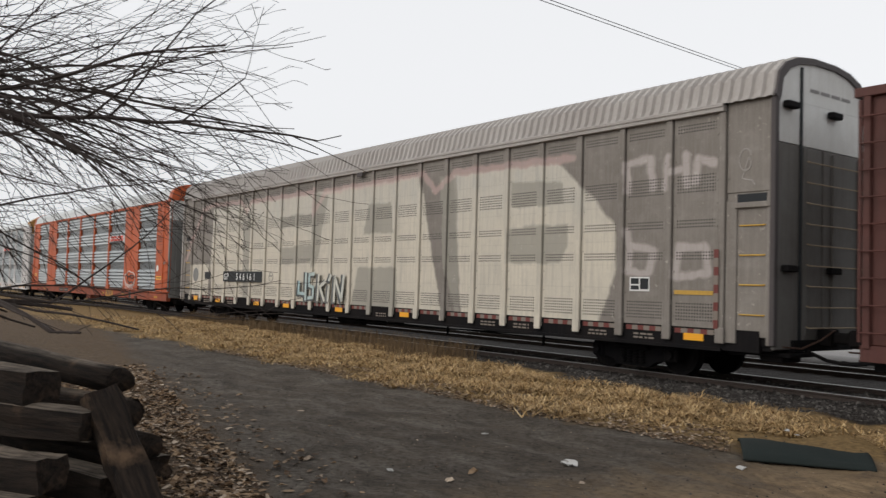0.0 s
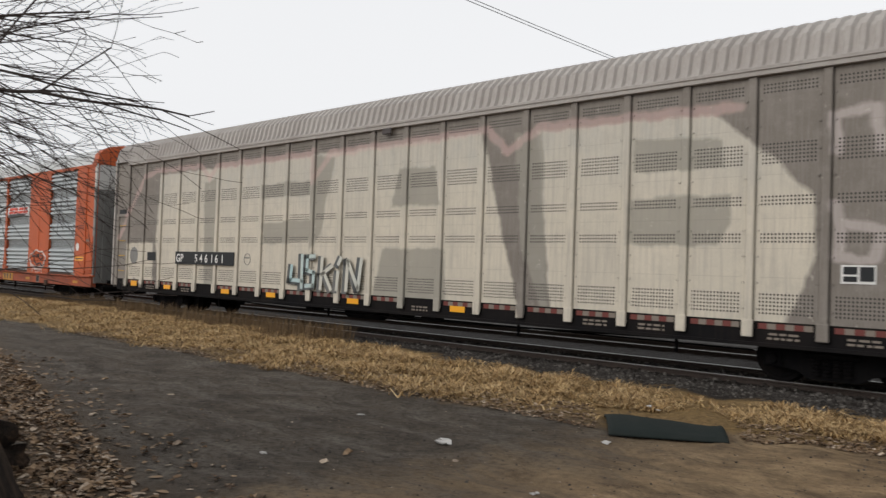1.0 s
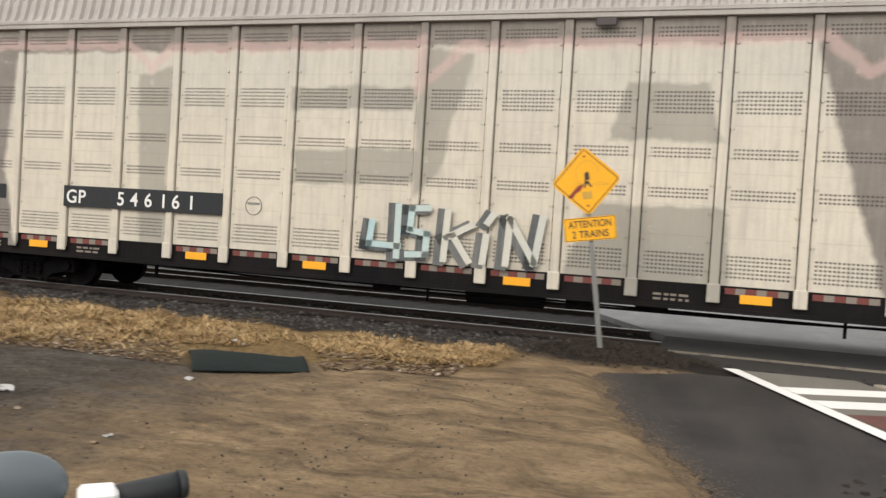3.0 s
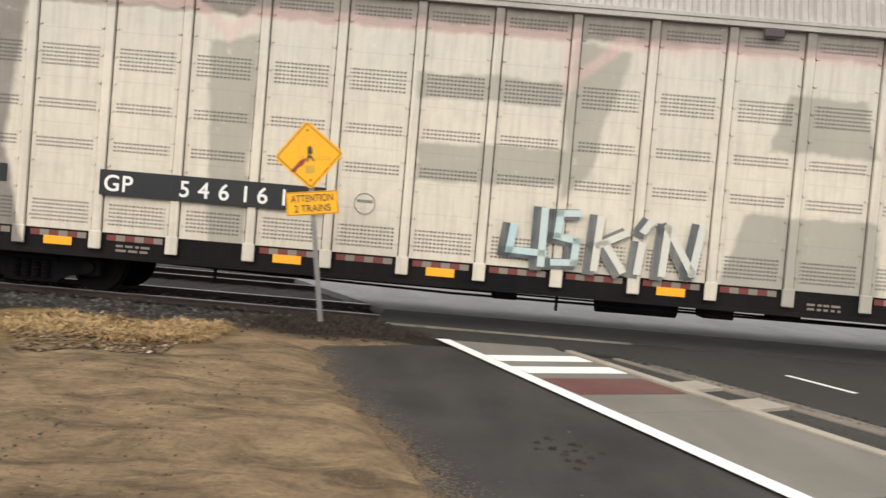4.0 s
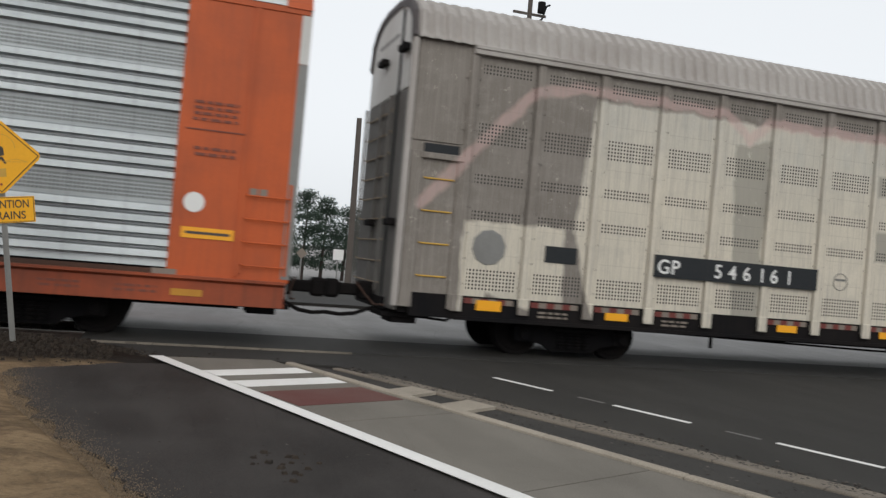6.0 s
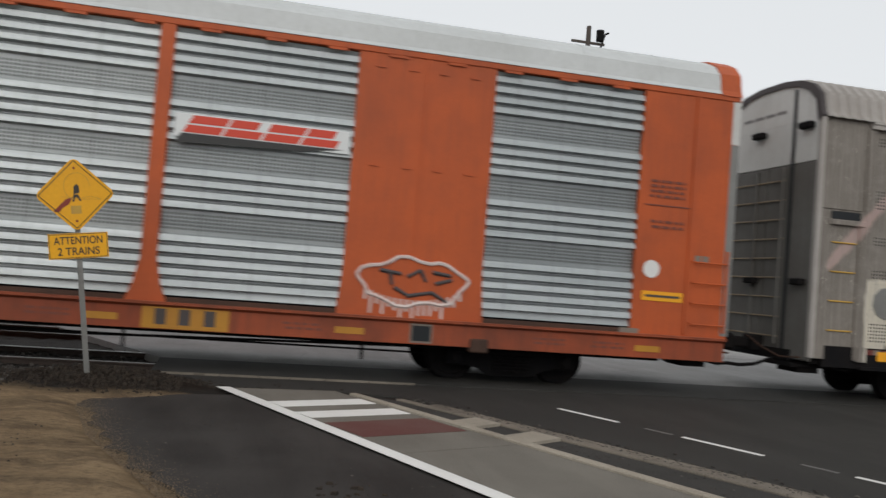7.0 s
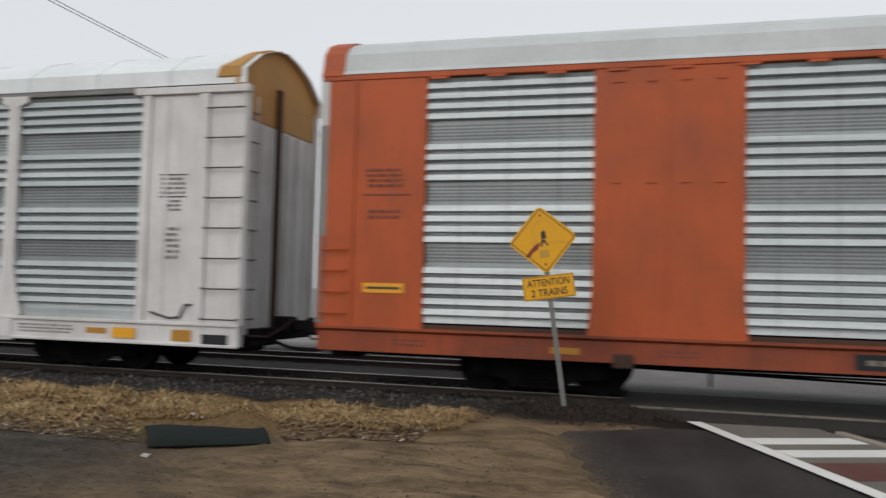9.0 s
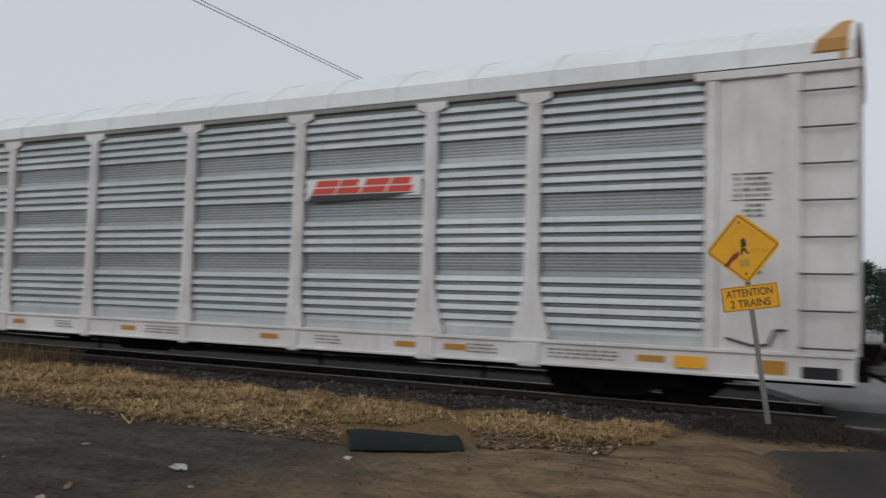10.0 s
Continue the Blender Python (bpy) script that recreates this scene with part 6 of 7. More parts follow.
def rubber_mat():
    bm = bmesh.new()
    nx, ny = 24, 8
    c = [Vector((-5.0, 7.52)), Vector((-4.02, 8.14)), Vector((-4.55, 8.95)), Vector((-5.68, 8.42))]
    grid = []
    for j in range(ny + 1):
        row = []
        for i in range(nx + 1):
            u, v = i / nx, j / ny
            p = c[0] * (1 - u) * (1 - v) + c[1] * u * (1 - v) + c[2] * u * v + c[3] * (1 - u) * v
            hump = 0.13 * math.sin(math.pi * min(1, v * 1.15)) ** 0.6 * (0.75 + 0.25 * math.sin(u * 5 + 0.5)) + 0.008 * math.sin(u * 13) * v
            row.append((p.x, p.y, 0.03 + hump * (0.55 + 0.45 * v)))
        grid.append(row)
    top = [[bm.verts.new(q) for q in r] for r in grid]
    bot = [[bm.verts.new((q[0], q[1], q[2] - 0.02)) for q in r] for r in grid]
    for j in range(ny):
        for i in range(nx):
            bm.faces.new((top[j][i], top[j][i + 1], top[j + 1][i + 1], top[j + 1][i]))
            bm.faces.new((bot[j][i], bot[j + 1][i], bot[j + 1][i + 1], bot[j][i + 1]))
    rim = [(0, i) for i in range(nx + 1)] + [(j, nx) for j in range(1, ny + 1)] + [(ny, i) for i in range(nx - 1, -1, -1)] + [(j, 0) for j in range(ny - 1, 0, -1)]
    for a, b in zip(rim, rim[1:] + rim[:1]):
        bm.faces.new((top[a[0]][a[1]], bot[a[0]][a[1]], bot[b[0]][b[1]], top[b[0]][b[1]]))
    mat = new("rubber_mat", mesh_of(bm, "rubber_mat", M["rubber"], True))
    return tagged(mat, "dark grey-green rubber mat, humped, lying on the dirt", "mat")


rubber_mat()


def litter_bit(x, y, s, material, label, seed):
    rnd = random.Random(seed)
    bm = bmesh.new()
    bmesh.ops.create_icosphere(bm, subdivisions=2, radius=s)
    for q in bm.verts:
        q.co = Vector((q.co.x * 1.3 + rnd.uniform(-s, s) * 0.4, q.co.y * 0.7 + rnd.uniform(-s, s) * 0.4, max(q.co.z * 0.28 + rnd.uniform(-s, s) * 0.2, -0.2 * s)))
    ob = new("paper_scrap", mesh_of(bm, "paper_scrap", material))
    ob.matrix_world = pose(x, y, gz(x, y) + 0.2 * s, 0, 0, rnd.uniform(0, 180))
    return tagged(ob, label, "litter", "scraps on the dirt")


for i, (x, y, s) in enumerate(((-5.7, 5.89, 0.085), (-4.79, 7.17, 0.05), (-5.75, 4.52, 0.045), (-6.36, 4.34, 0.03), (-5.2, 8.62, 0.03), (-5.02, 8.5, 0.02), (-4.1, 5.2, 0.03), (-7.4, 6.3, 0.03))):
    z_up = 0.13 if i in (4, 5) else 0.0
    ob = litter_bit(x, y, s, M["scrap"] if i != 2 else M["leaf"], "crumpled white scrap lying on the dirt", i)
    ob.location.z += z_up


def timber(a, b, w, h, roll, seed, label, round_log=False):
    rnd = random.Random(seed)
    a, b = Vector(a), Vector(b)
    ln = (b - a).length
    bm = bmesh.new()
    k, seg = 9, 12
    rings = []
    for i in range(k + 1):
        x = ln * i / k
        ring = []
        for j in range(seg):
            t = 2 * math.pi * j / seg + math.pi / seg
            c, s = math.cos(t), math.sin(t)
            if round_log:
                y, z = c * w / 2, s * h / 2
            else:
                m = max(abs(c), abs(s)) ** 0.85
                y, z = c / m * w / 2, s / m * h / 2
            q = 1 + rnd.uniform(-0.11, 0.09) - (0.06 if i in (0, k) else 0)
            ring.append(bm.verts.new((x + (rnd.uniform(-0.02, 0.02) if i in (0, k) else 0), y * q, z * q)))
        rings.append(ring)
    for p, q in zip(rings, rings[1:]):
        for j in range(seg):
            bm.faces.new((p[j], p[(j + 1) % seg], q[(j + 1) % seg], q[j]))
    bm.faces.new(rings[0][::-1])
    bm.faces.new(rings[-1])
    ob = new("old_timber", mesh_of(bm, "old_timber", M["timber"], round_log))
    ob.matrix_world = Matrix.Translation(a) @ (b - a).to_track_quat("X", "Z").to_matrix().to_4x4() @ pose(0, 0, 0, roll, 0, 0)
    return tagged(ob, label, "timber", "pile of old timbers")


def timber_mat():
    n = Nodes("old_timber")
    p = n.coords()
    long = n.noise(n.scaled(p, (0.8, 9, 9)), 3.0, 7, 0.7)
    mid = n.noise(p, 3.0, 5)
    fine = n.noise(p, 40, 4)
    col = n.mix(n.ramp(long, 0.35, 0.7), (0.004, 0.003, 0.0027), (0.035, 0.024, 0.017))
    col = n.mix(n.math("MULTIPLY", n.ramp(mid, 0.58, 0.74), 0.8), col, (0.13, 0.082, 0.05))
    # paler grain on the upward faces
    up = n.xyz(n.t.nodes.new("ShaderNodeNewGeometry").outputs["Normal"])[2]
    pale_top = n.math("MULTIPLY", n.ramp(up, 0.72, 0.97), n.ramp(n.math("ADD", long, n.math("MULTIPLY", mid, 0.6)), 0.62, 0.92))
    col = n.mix(n.math("MULTIPLY", pale_top, 0.6), col, (0.26, 0.215, 0.17))
    n.bump(n.math("ADD", long, n.math("MULTIPLY", fine, 0.3)), 0.8, 0.03)
    return n.done(col, 0.9, 0.0, 0.2)


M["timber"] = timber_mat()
timber((-6.95, 2.20, 0.80), (-10.6, 1.15, 0.98), 0.26, 0.22, 5, 1, "dark weathered log with a pale top", True)
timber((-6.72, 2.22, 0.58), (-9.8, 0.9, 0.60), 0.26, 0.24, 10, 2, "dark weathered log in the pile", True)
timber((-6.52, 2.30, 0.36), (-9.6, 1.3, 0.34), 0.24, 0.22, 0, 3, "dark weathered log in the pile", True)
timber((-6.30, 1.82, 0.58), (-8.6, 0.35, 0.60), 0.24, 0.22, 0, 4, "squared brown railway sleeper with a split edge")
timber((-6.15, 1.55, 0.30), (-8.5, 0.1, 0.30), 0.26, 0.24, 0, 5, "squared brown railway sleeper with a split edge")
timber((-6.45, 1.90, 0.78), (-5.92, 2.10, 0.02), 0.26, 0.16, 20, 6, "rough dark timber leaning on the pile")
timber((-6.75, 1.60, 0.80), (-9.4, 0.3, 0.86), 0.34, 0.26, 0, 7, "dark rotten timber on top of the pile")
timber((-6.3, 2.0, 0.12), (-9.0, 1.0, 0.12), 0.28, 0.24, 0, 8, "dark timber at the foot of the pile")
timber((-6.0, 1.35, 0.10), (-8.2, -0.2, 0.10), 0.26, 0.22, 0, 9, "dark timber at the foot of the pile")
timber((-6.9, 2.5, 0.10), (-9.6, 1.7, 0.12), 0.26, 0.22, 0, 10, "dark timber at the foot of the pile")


def grow(bm, rnd, a, d, ln, r, level, bend, spread, cut=False):
    """One branch as a chain of tapering pieces, with side branches, kept within the crown's reach."""
    reach = rnd.uniform(-0.75, 0.9)
    k = max(4, int(ln / 0.22))
    p, v = Vector(a), Vector(d).normalized()
    for i in range(k):
        t = i / k
        v = (v + Vector((rnd.uniform(-1, 1), rnd.uniform(-1, 1), rnd.uniform(-1, 1))) * 0.15 + bend * 0.045).normalized()
        q = p + v * ln / k
        r0, r1 = r * (1 - t * 0.85), r * (1 - (t + 1 / k) * 0.85)
        if q.y > -0.545 * q.x - reach:
            return
        cut = cut or q.z < 1.08 + 0.3 * abs(reach)
        if not cut:
            rod(bm, p, q, max(r0, 0.0026), max(r1, 0.0022), 5 if level < 2 else 4, False)
        p = q
        if level < 3 and t > 0.12 and rnd.random() < (0.9, 0.72, 0.42)[level]:
            side = v.orthogonal().normalized()
            side.rotate(Matrix.Rotation(rnd.uniform(0, 6.28), 3, v))
            nd = (v * rnd.uniform(0.7, 1.3) + side * spread).normalized()
            grow(bm, rnd, p, nd, ln * rnd.uniform(0.28, 0.55) * (1 - t * 0.45), r1 * 0.62, level + 1, bend, spread, cut)


def near_tree():
    rnd = random.Random(21)
    tree = tagged(new("bare_tree"), "leafless tree with long drooping twigs reaching over the dirt road", "tree")
    bm = bmesh.new()
    base = Vector((-9.3, -2.6, 0.0))
    pts = [base + Vector((0, 0, -0.2)), base + Vector((0.05, 0.1, 1.2)), base + Vector((0.0, 0.3, 2.6)), base + Vector((0.1, 0.5, 4.2)), base + Vector((0, 0.6, 6.5))]
    rr = [0.24, 0.19, 0.16, 0.12, 0.06]
    for a, b, r0, r1 in zip(pts, pts[1:], rr, rr[1:]):
        rod(bm, a, b, r0, r1, 12, False)
    part("trunk", bm, M["bark"], tree, "dark rough bark trunk", True)
    goals = [(-6.7, 4.3, 4.4, 1.9), (-7.0, 3.6, 3.9, 2.2), (-7.1, 3.9, 3.2, 2.0), (-7.3, 3.0, 5.2, 2.6), (-7.4, 2.9, 2.6, 1.8), (-7.6, 2.4, 4.6, 2.4), (-7.9, 2.3, 5.8, 3.0), (-7.2, 3.3, 2.0, 1.5), (-7.9, 1.6, 3.5, 2.2), (-7.6, 1.9, 6.2, 3.2), (-7.4, 2.3, 1.7, 1.4), (-7.8, 2.5, 3.0, 2.0), (-6.9, 2.9, 5.0, 2.5), (-7.3, 3.4, 3.6, 2.3)]
    for i, (x, y, z, z0) in enumerate(goals):
        bm = bmesh.new()
        a = base + Vector((0, 0.3, z0))
        g = Vector((x, y, z))
        ln = (g - a).length
        d = (g - a).normalized() + Vector((0, 0, 0.18))
        grow(bm, rnd, a, d, ln * 1.05, rnd.uniform(0.03, 0.05), 0, Vector((0.05, 0.1, -0.5)), 0.55)
        part("limb", bm, M["bark"], tree)
    return tree


near_tree()


def bicycle():
    """Only its handlebar and mirror rise into view; it stands on its wheels."""
    bike = tagged(new("bicycle"), "parked bicycle with black grips and a rounded grey mirror", "bicycle")
    bike.matrix_world = pose(-1.135, 1.285, 0.0, 0, 0, 43.0)
    zb = 1.135
    bm = bmesh.new()
    pipe(bm, [(-0.20, 0.02, zb + 0.012), (-0.10, 0.0, zb - 0.01), (0.0, -0.01, zb - 0.04), (0.10, 0.0, zb - 0.045), (0.20, 0.02, zb - 0.034)], 0.013, 10)
    part("handlebar", bm, M["black_steel"], bike)
    for s in (-1, 1):
        bm = bmesh.new()
        dz = 0.012 if s < 0 else -0.034
        rod(bm, (s * 0.13, 0.01, zb - 0.006 + dz), (s * 0.275, 0.03, zb + 0.008 + dz), 0.021, 0.024, 16)
        rod(bm, (s * 0.268, 0.029, zb + 0.007 + dz), (s * 0.282, 0.031, zb + 0.008 + dz), 0.027, 0.024, 16)
        part("grip", bm, M["black_rubber"], bike, "black rubber grip", True)
    bm = bmesh.new()
    box(bm, 0.10, 0.165, -0.03, 0.03, zb - 0.055, zb - 0.012, bevel=0.008)
    part("bell", bm, M["stencil_white"], bike, "white bell")
    bm = bmesh.new()
    bmesh.ops.create_uvsphere(bm, u_segments=24, v_segments=14, radius=1.0)
    for q in bm.verts:
        q.co = Vector((q.co.x * 0.088, q.co.y * 0.03 + 0.02, q.co.z * 0.062 + zb - 0.010))
    part("mirror", bm, M["mirror_shell"], bike, "rounded dark grey mirror back", True)
    bm = bmesh.new()
    pipe(bm, [(0, -0.01, zb - 0.04), (0, 0.10, 0.62)], 0.022, 10)
    pipe(bm, [(0, 0.06, 0.80), (0, -0.50, 0.42)], 0.02, 8)
    pipe(bm, [(0, 0.09, 0.66), (0, -0.50, 0.40)], 0.016, 8)
    pipe(bm, [(0, -0.50, 0.40), (0, -0.62, 0.85)], 0.016, 8)
    for s in (-0.05, 0.05):
        pipe(bm, [(0, 0.10, 0.64), (s, 0.12, 0.58), (s, 0.20, 0.33)], 0.012, 8)
        pipe(bm, [(0, -0.50, 0.40), (s, -0.55, 0.40), (s, -0.93, 0.33)], 0.010, 8)
    part("frame", bm, M["black_steel"], bike)
    part("saddle", boxes((-0.08, 0.08, -0.75, -0.50, 0.84, 0.90), bevel=0.02), M["black_rubber"], bike)
    for y in (0.20, -0.93):
        bm = bmesh.new()
        ring = [(0, y + 0.31 * math.cos(a * math.pi / 16), 0.33 + 0.31 * math.sin(a * math.pi / 16)) for a in range(33)]
        pipe(bm, ring, 0.02, 8)
        wh = part("wheel", bm, M["black_rubber"], bike)
        bm = bmesh.new()
        for a in range(12):
            t = a * math.pi / 6
            rod(bm, (0, y, 0.33), (0, y + 0.30 * math.cos(t), 0.33 + 0.30 * math.sin(t)), 0.002, 0.002, 4)
        rod(bm, (-0.05, y, 0.33), (0.05, y, 0.33), 0.02, 0.02, 10)
        part("spokes", bm, M["zinc"], wh)


bicycle()


# ---- far side ----
def utility_pole(x, y, h, label, arm=None, lean=0.0, gear=False):
    z = gz(x, y)
    pole = tagged(new("utility_pole"), label, "pole")
    pole.matrix_world = pose(x, y, z, 0, lean, 0)
    bm = bmesh.new()
    rod(bm, (0, 0, -0.3), (0, 0, h), 0.17, 0.12, 12)
    part("shaft", bm, M["pole_wood"], pole)
    if arm:
        bm = bmesh.new()
        pipe(bm, [(0, 0, h - 1.6), (0.5, 0, h - 1.1), (1.1, 0, h - 0.85), (1.7, 0, h - 0.78)], 0.045, 8)
        part("lamp_arm", bm, M["zinc"], pole)
        part("lamp_head", boxes((1.6, 2.5, -0.14, 0.14, h - 0.86, h - 0.70), bevel=0.05), M["zinc"], pole, "unlit cobra-head street lamp")
    if gear:
        bm = boxes((-0.9, 0.9, -0.05, 0.05, h - 0.9, h - 0.78))
        part("crossarm", bm, M["pole_wood"], pole)
        bm = bmesh.new()
        pipe(bm, [(0.1, 0, h - 1.4), (0.7, 0, h - 1.0), (0.9, 0, h - 0.3), (1.1, 0, h - 0.2)], 0.05, 6)
        rod(bm, (0.55, -0.2, h - 0.75), (0.55, -0.2, h - 0.2), 0.2, 0.2, 10)
        part("bracket", bm, M["black_steel"], pole)
    return pole


utility_pole(-6.75, 41.2, 13.0, "grey wooden utility pole with a street lamp arm", arm=True)
utility_pole(8.5, 39.6, 8.6, "thin wooden utility pole beyond the track", lean=-1.0)
utility_pole(16.8, 40.5, 16.0, "utility pole with brackets beyond the track", gear=True)


def overhead_wire(x, z, dz, label):
    bm = bmesh.new()
    pts = []
    for i in range(49):
        t = i / 48
        y = -40 + 140 * t
        pts.append((x - 0.05 * y, y, z + dz - 1.6 * 4 * t * (1 - t) + 1.6))
    pipe(bm, pts, 0.012, 5)
    tagged(new("overhead_wire", mesh_of(bm, "overhead_wire", M["wire"])), label, "wire", "overhead wires")


overhead_wire(-16.2, 9.4, 0.0, "thin dark overhead wire strung along the road")
overhead_wire(-16.2, 9.4, 0.10, "thin dark overhead wire strung along the road")
for y in (-40.0, 100.0):
    utility_pole(-16.2 - 0.05 * y, y, 11.2 - gz(-16.2 - 0.05 * y, y) * 1.0, "wooden pole that carries the overhead wires")


def conifer(x, y, h, seed):
    rnd = random.Random(seed)
    z = gz(x, y)
    tree = tagged(new("pine_tree"), "dark green pine with a ragged crown and bare lower trunk", "tree", "pines beyond the track")
    tree.matrix_world = pose(x, y, z)
    bm = bmesh.new()
    rod(bm, (0, 0, -0.2), (0.1, 0, h * 0.95), 0.14, 0.03, 8)
    part("trunk", bm, M["bark"], tree)
    verts, faces = [], []
    for i in range(85):
        t = rnd.random()
        zz = h * (0.16 + 0.84 * t)
        reach = (1 - t) ** 0.8 * h * 0.42 + 0.2
        a = rnd.uniform(0, 6.28)
        rr = reach * rnd.uniform(0.2, 1.0)
        c = Vector((rr * math.cos(a), rr * math.sin(a), zz))
        for j in range(50):
            p = c + Vector((rnd.gauss(0, 0.32), rnd.gauss(0, 0.32), rnd.gauss(0, 0.14)))
            d = Vector((rnd.uniform(-1, 1), rnd.uniform(-1, 1), rnd.uniform(-0.3, 0.8))).normalized() * rnd.uniform(0.12, 0.26)
            w = d.orthogonal().normalized() * 0.05
            k = len(verts)
            verts += [tuple(p - w), tuple(p + w), tuple(p + d)]
            faces.append((k, k + 1, k + 2))
    me = bpy.data.meshes.new("crown")
    me.from_pydata(verts, [], faces)
    me.materials.append(M["needles"])
    ob = new("crown", me)
    ob.parent = tree


for i, (x, y, h) in enumerate(((0.4, 60, 6.2), (2.2, 61, 5.4), (3.8, 63, 5.2), (-2.2, 63, 5.4), (-3.6, 65, 4.6), (5.5, 64, 5.2), (7.4, 62, 5.6), (9.5, 60, 6.2), (11.2, 62, 5.8), (13.2, 64, 5.4), (-1.0, 70, 5.2), (15.5, 68, 5.6), (8.5, 69, 5.6), (-5.2, 68, 4.6), (0.9, 66, 5.0), (-7.0, 72, 4.4))):
    conifer(x, y, h, 40 + i)


def far_bare_tree(x, y, h, seed):
    rnd = random.Random(seed)
    tree = tagged(new("bare_tree"), "distant leafless grey-brown tree", "tree", "bare trees beyond the track")
    tree.matrix_world = pose(x, y, gz(x, y))
    bm = bmesh.new()
    rod(bm, (0, 0, -0.2), (0, 0, h * 0.5), 0.16, 0.09, 8)
    part("trunk", bm, M["twigs"], tree)
    bm = bmesh.new()
    for i in range(9):
        a = rnd.uniform(0, 6.28)
        grow_far(bm, rnd, Vector((0, 0, h * rnd.uniform(0.25, 0.5))), Vector((math.cos(a) * 0.6, math.sin(a) * 0.6, 1)), h * 0.5, 0.05, 0)
    part("crown", bm, M["twigs"], tree)


def grow_far(bm, rnd, p, d, ln, r, level):
    v = d.normalized()
    for i in range(4):
        v = (v + Vector((rnd.uniform(-1, 1), rnd.uniform(-1, 1), rnd.uniform(-0.6, 1))) * 0.16).normalized()
        q = p + v * ln / 4
        rod(bm, p, q, max(r * (1 - i / 5), 0.012), max(r * (1 - (i + 1) / 5), 0.01), 3, False)
        p = q
        if level < 2:
            for _ in range(2):
                grow_far(bm, rnd, p, v + Vector((rnd.uniform(-1, 1), rnd.uniform(-1, 1), rnd.uniform(-0.3, 0.7))) * 0.8, ln * 0.5, r * 0.5, level + 1)


for i, (x, y, h) in enumerate(((-9, 75, 6.0), (-12, 80, 6.5), (-15, 78, 6.0), (-19, 85, 6.5), (-23, 80, 6.0), (-6, 82, 5.5), (-3.5, 85, 5.5), (3, 84, 5.2), (19, 80, 6.0), (-27, 84, 6.2))):
    far_bare_tree(x, y, h, 80 + i)


def waiting_car():
    x, y = -4.9, 36.5
    car = tagged(new("waiting_car"), "dark car with lit red tail lamps beyond the crossing", "car")
    car.matrix_world = pose(x, y, gz(x, y), 0, 0, 23)
    bm = bmesh.new()
    prism(bm, [(-2.2, 0.35), (2.2, 0.35), (2.25, 0.75), (1.6, 0.98), (0.8, 1.05), (0.2, 1.45), (-1.3, 1.45), (-1.9, 1.08), (-2.25, 1.0)], "x", -0.88, 0.88)
    bmesh.ops.bevel(bm, geom=bm.edges[:], offset=0.06, segments=2, affect="EDGES")
    part("body", bm, M["car_paint"], car)
    part("rear_window", boxes((-0.65, 0.65, -1.74, -1.70, 1.10, 1.36)), M["glass_dark"], car)
    for s in (-1, 1):
        part("tail_lamp", boxes((s * 0.70 - 0.13, s * 0.70 + 0.13, -2.29, -2.20, 0.72, 0.92), bevel=0.02), M["red_glow"], car, "glowing red tail lamp")
        for yy in (-1.4, 1.4):
            bm = bmesh.new()
            rod(bm, (s * 0.72, yy, 0.32), (s * 0.92, yy, 0.32), 0.32, 0.32, 18)
            part("wheel", bm, M["black_rubber"], car)


waiting_car()


def traffic_signal(x, y):
    z = gz(x, y)
    sg = tagged(new("traffic_signal"), "traffic signal showing red beyond the crossing", "traffic light")
    sg.matrix_world = pose(x, y, z)
    bm = bmesh.new()
    rod(bm, (0, 0, -0.1), (0, 0, 2.3), 0.06, 0.06, 10)
    part("pole", bm, M["zinc"], sg)
    part("housing", boxes((-0.17, 0.17, -0.15, 0.12, 1.75, 2.75), bevel=0.03), M["stencil_black"], sg, "black signal housing")
    bm = bmesh.new()
    rod(bm, (0, -0.15, 2.55), (0, -0.19, 2.55), 0.13, 0.12, 16)
    part("red_lens", bm, M["red_glow"], sg, "glowing red lens")


traffic_signal(-8.75, 40.0)


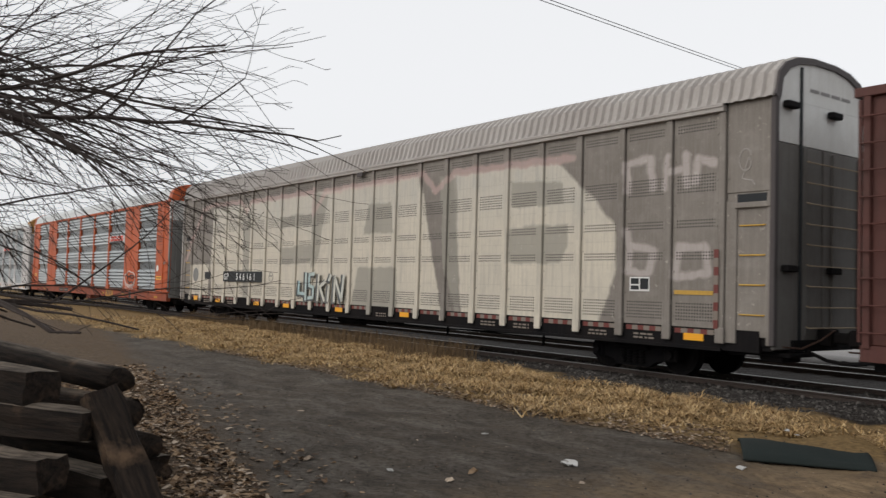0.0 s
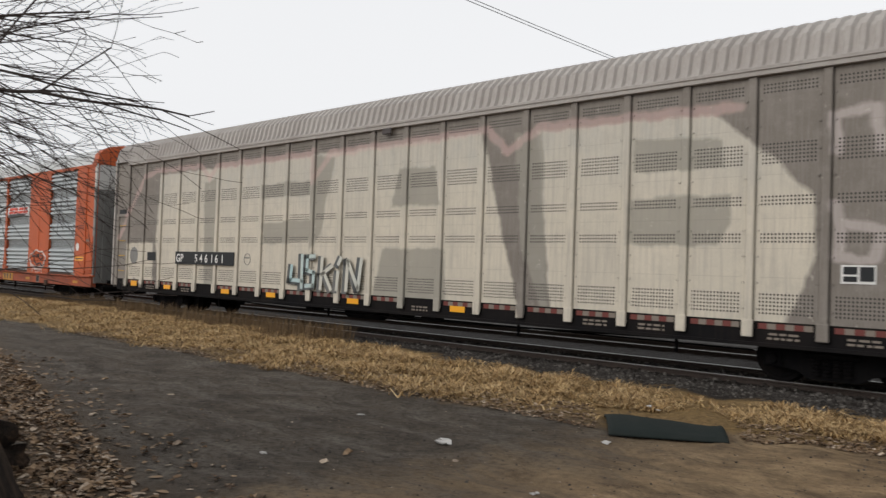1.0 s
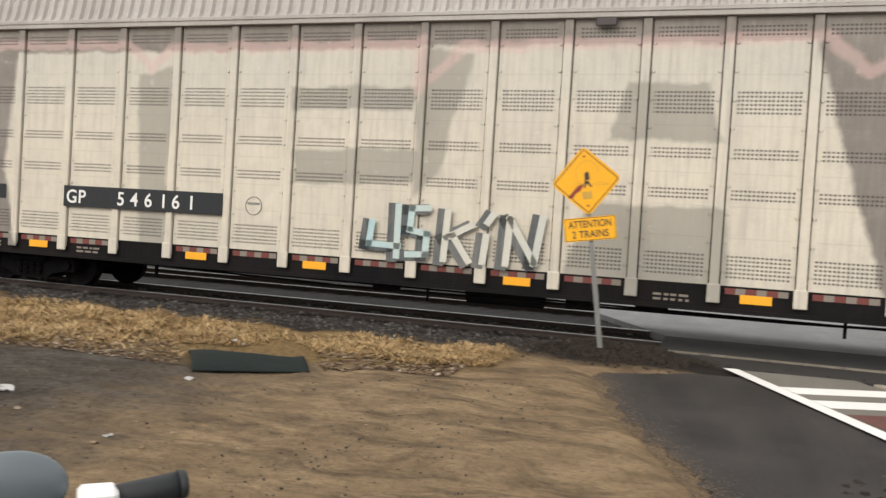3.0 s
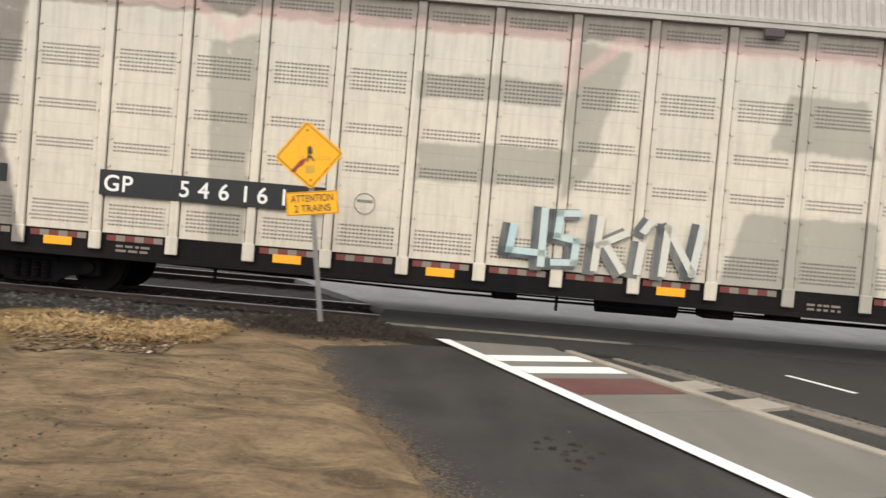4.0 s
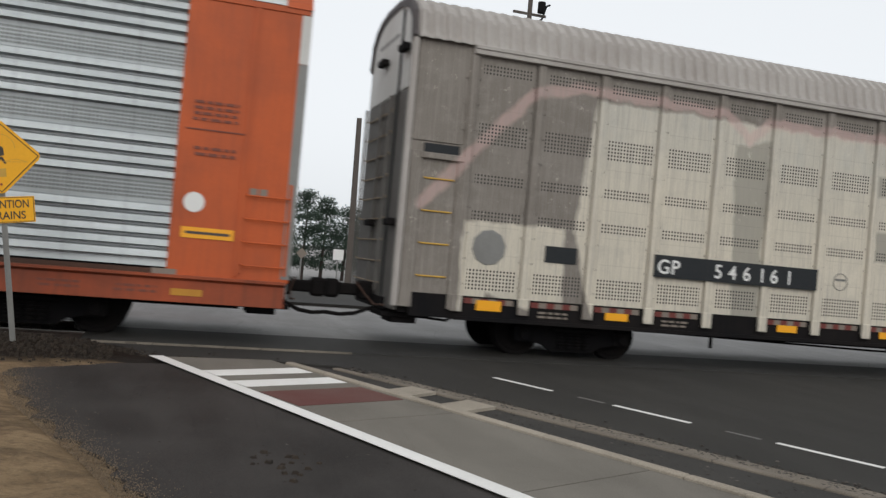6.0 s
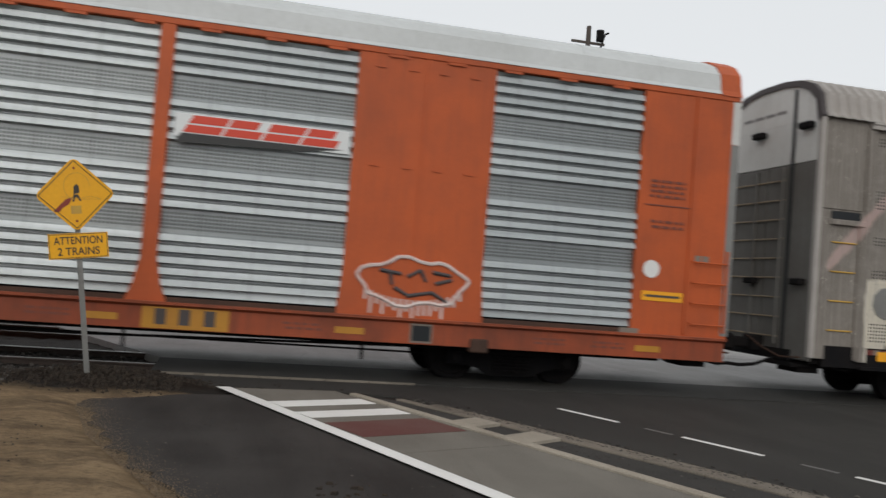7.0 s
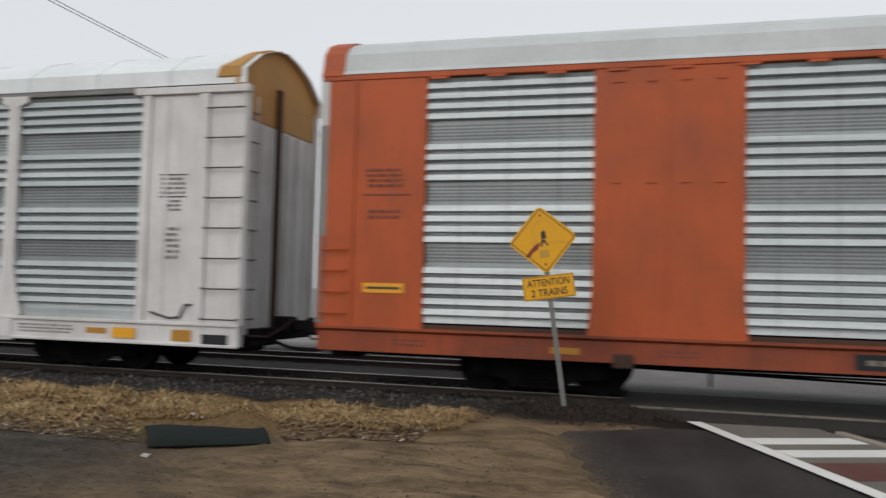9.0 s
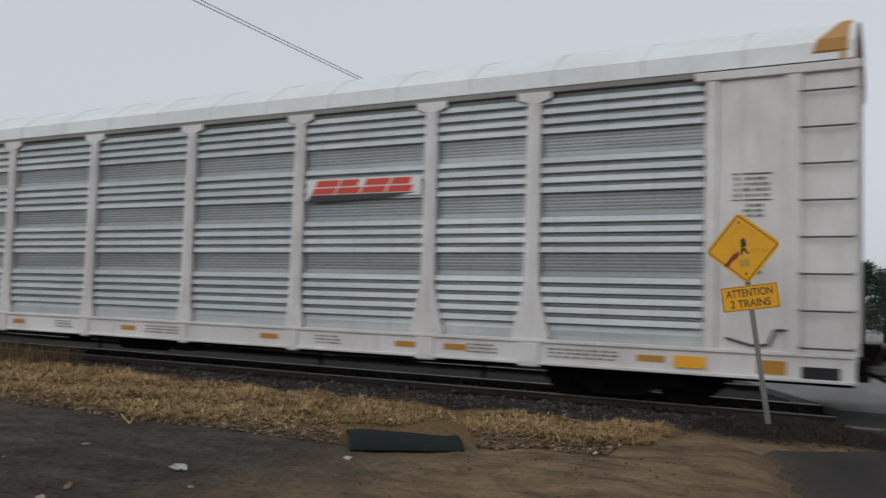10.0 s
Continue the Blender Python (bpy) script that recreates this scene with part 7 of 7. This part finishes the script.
def small_sign(x, y, zc, size, material, label, diamond=True):
    z = gz(x, y)
    sg = tagged(new("road_sign"), label, "road sign")
    sg.matrix_world = pose(x, y, z)
    bm = bmesh.new()
    rod(bm, (0, 0, -0.1), (0, 0, zc - z + size * 0.4), 0.03, 0.03, 8)
    part("post", bm, M["zinc"], sg)
    bm = bmesh.new()
    k = zc - z
    if diamond:
        prism(bm, [(0, k - size / 2), (size / 2, k), (0, k + size / 2), (-size / 2, k)], "y", -0.05, -0.035)
    else:
        prism(bm, [(-size / 2, k - size / 2), (size / 2, k - size / 2), (size / 2, k + size / 2), (-size / 2, k + size / 2)], "y", -0.05, -0.035)
    part("board", bm, M[material], sg)


small_sign(-1.7, 34.5, 0.72, 0.42, "sign_yellow", "small yellow diamond sign beyond the crossing")
small_sign(-3.4, 34.0, 1.05, 0.40, "stencil_white", "small white diamond sign beyond the crossing")
small_sign(7.3, 36.5, 1.25, 0.45, "stencil_white", "small white sign plate beyond the track", False)
small_sign(5.5, 35.0, 1.2, 0.45, "tape_white", "pale diamond sign beyond the track")
bm = bmesh.new()
rod(bm, (-4.55, 33.0, -1.0), (-4.55, 33.0, 0.85), 0.07, 0.07, 10)
tagged(new("bollard", mesh_of(bm, "bollard", M["reflector"])), "yellow post beyond the crossing", "bollard")


# ---- what moves ----
SPEED = 6.67
DRIFT = [(0.0, 0.05), (0.5, -0.12), (1.0, 0.02), (1.5, -0.02), (2.0, 0.15), (2.2, 0.14), (3.3, -0.07), (3.5, -0.11), (4.0, 0.06), (4.5, -0.06), (5.0, 0.18), (5.5, 0.04), (6.0, 0.31),
         (6.2, 0.29), (7.3, 0.04), (7.5, 0.03), (8.0, 0.33), (8.5, 0.17), (9.0, 0.46), (9.5, 0.22), (10.0, 0.52)]


def rolled(t):
    for (a, p), (b, q) in zip(DRIFT, DRIFT[1:]):
        if t <= b:
            return SPEED * t + p + (q - p) * (t - a) / (b - a)
    return SPEED * t


def motions():
    for car, x in CARS:
        walk(car, [(t, on_track(x + rolled(t))) for t, d in DRIFT])
    k = 160
    for wheelset, x in WHEELSETS:
        walk(wheelset, [(10 * i / k, pose(x, 0, WHEEL_R, 0, math.degrees(rolled(10 * i / k) / WHEEL_R), 0)) for i in range(k + 1)])


motions()
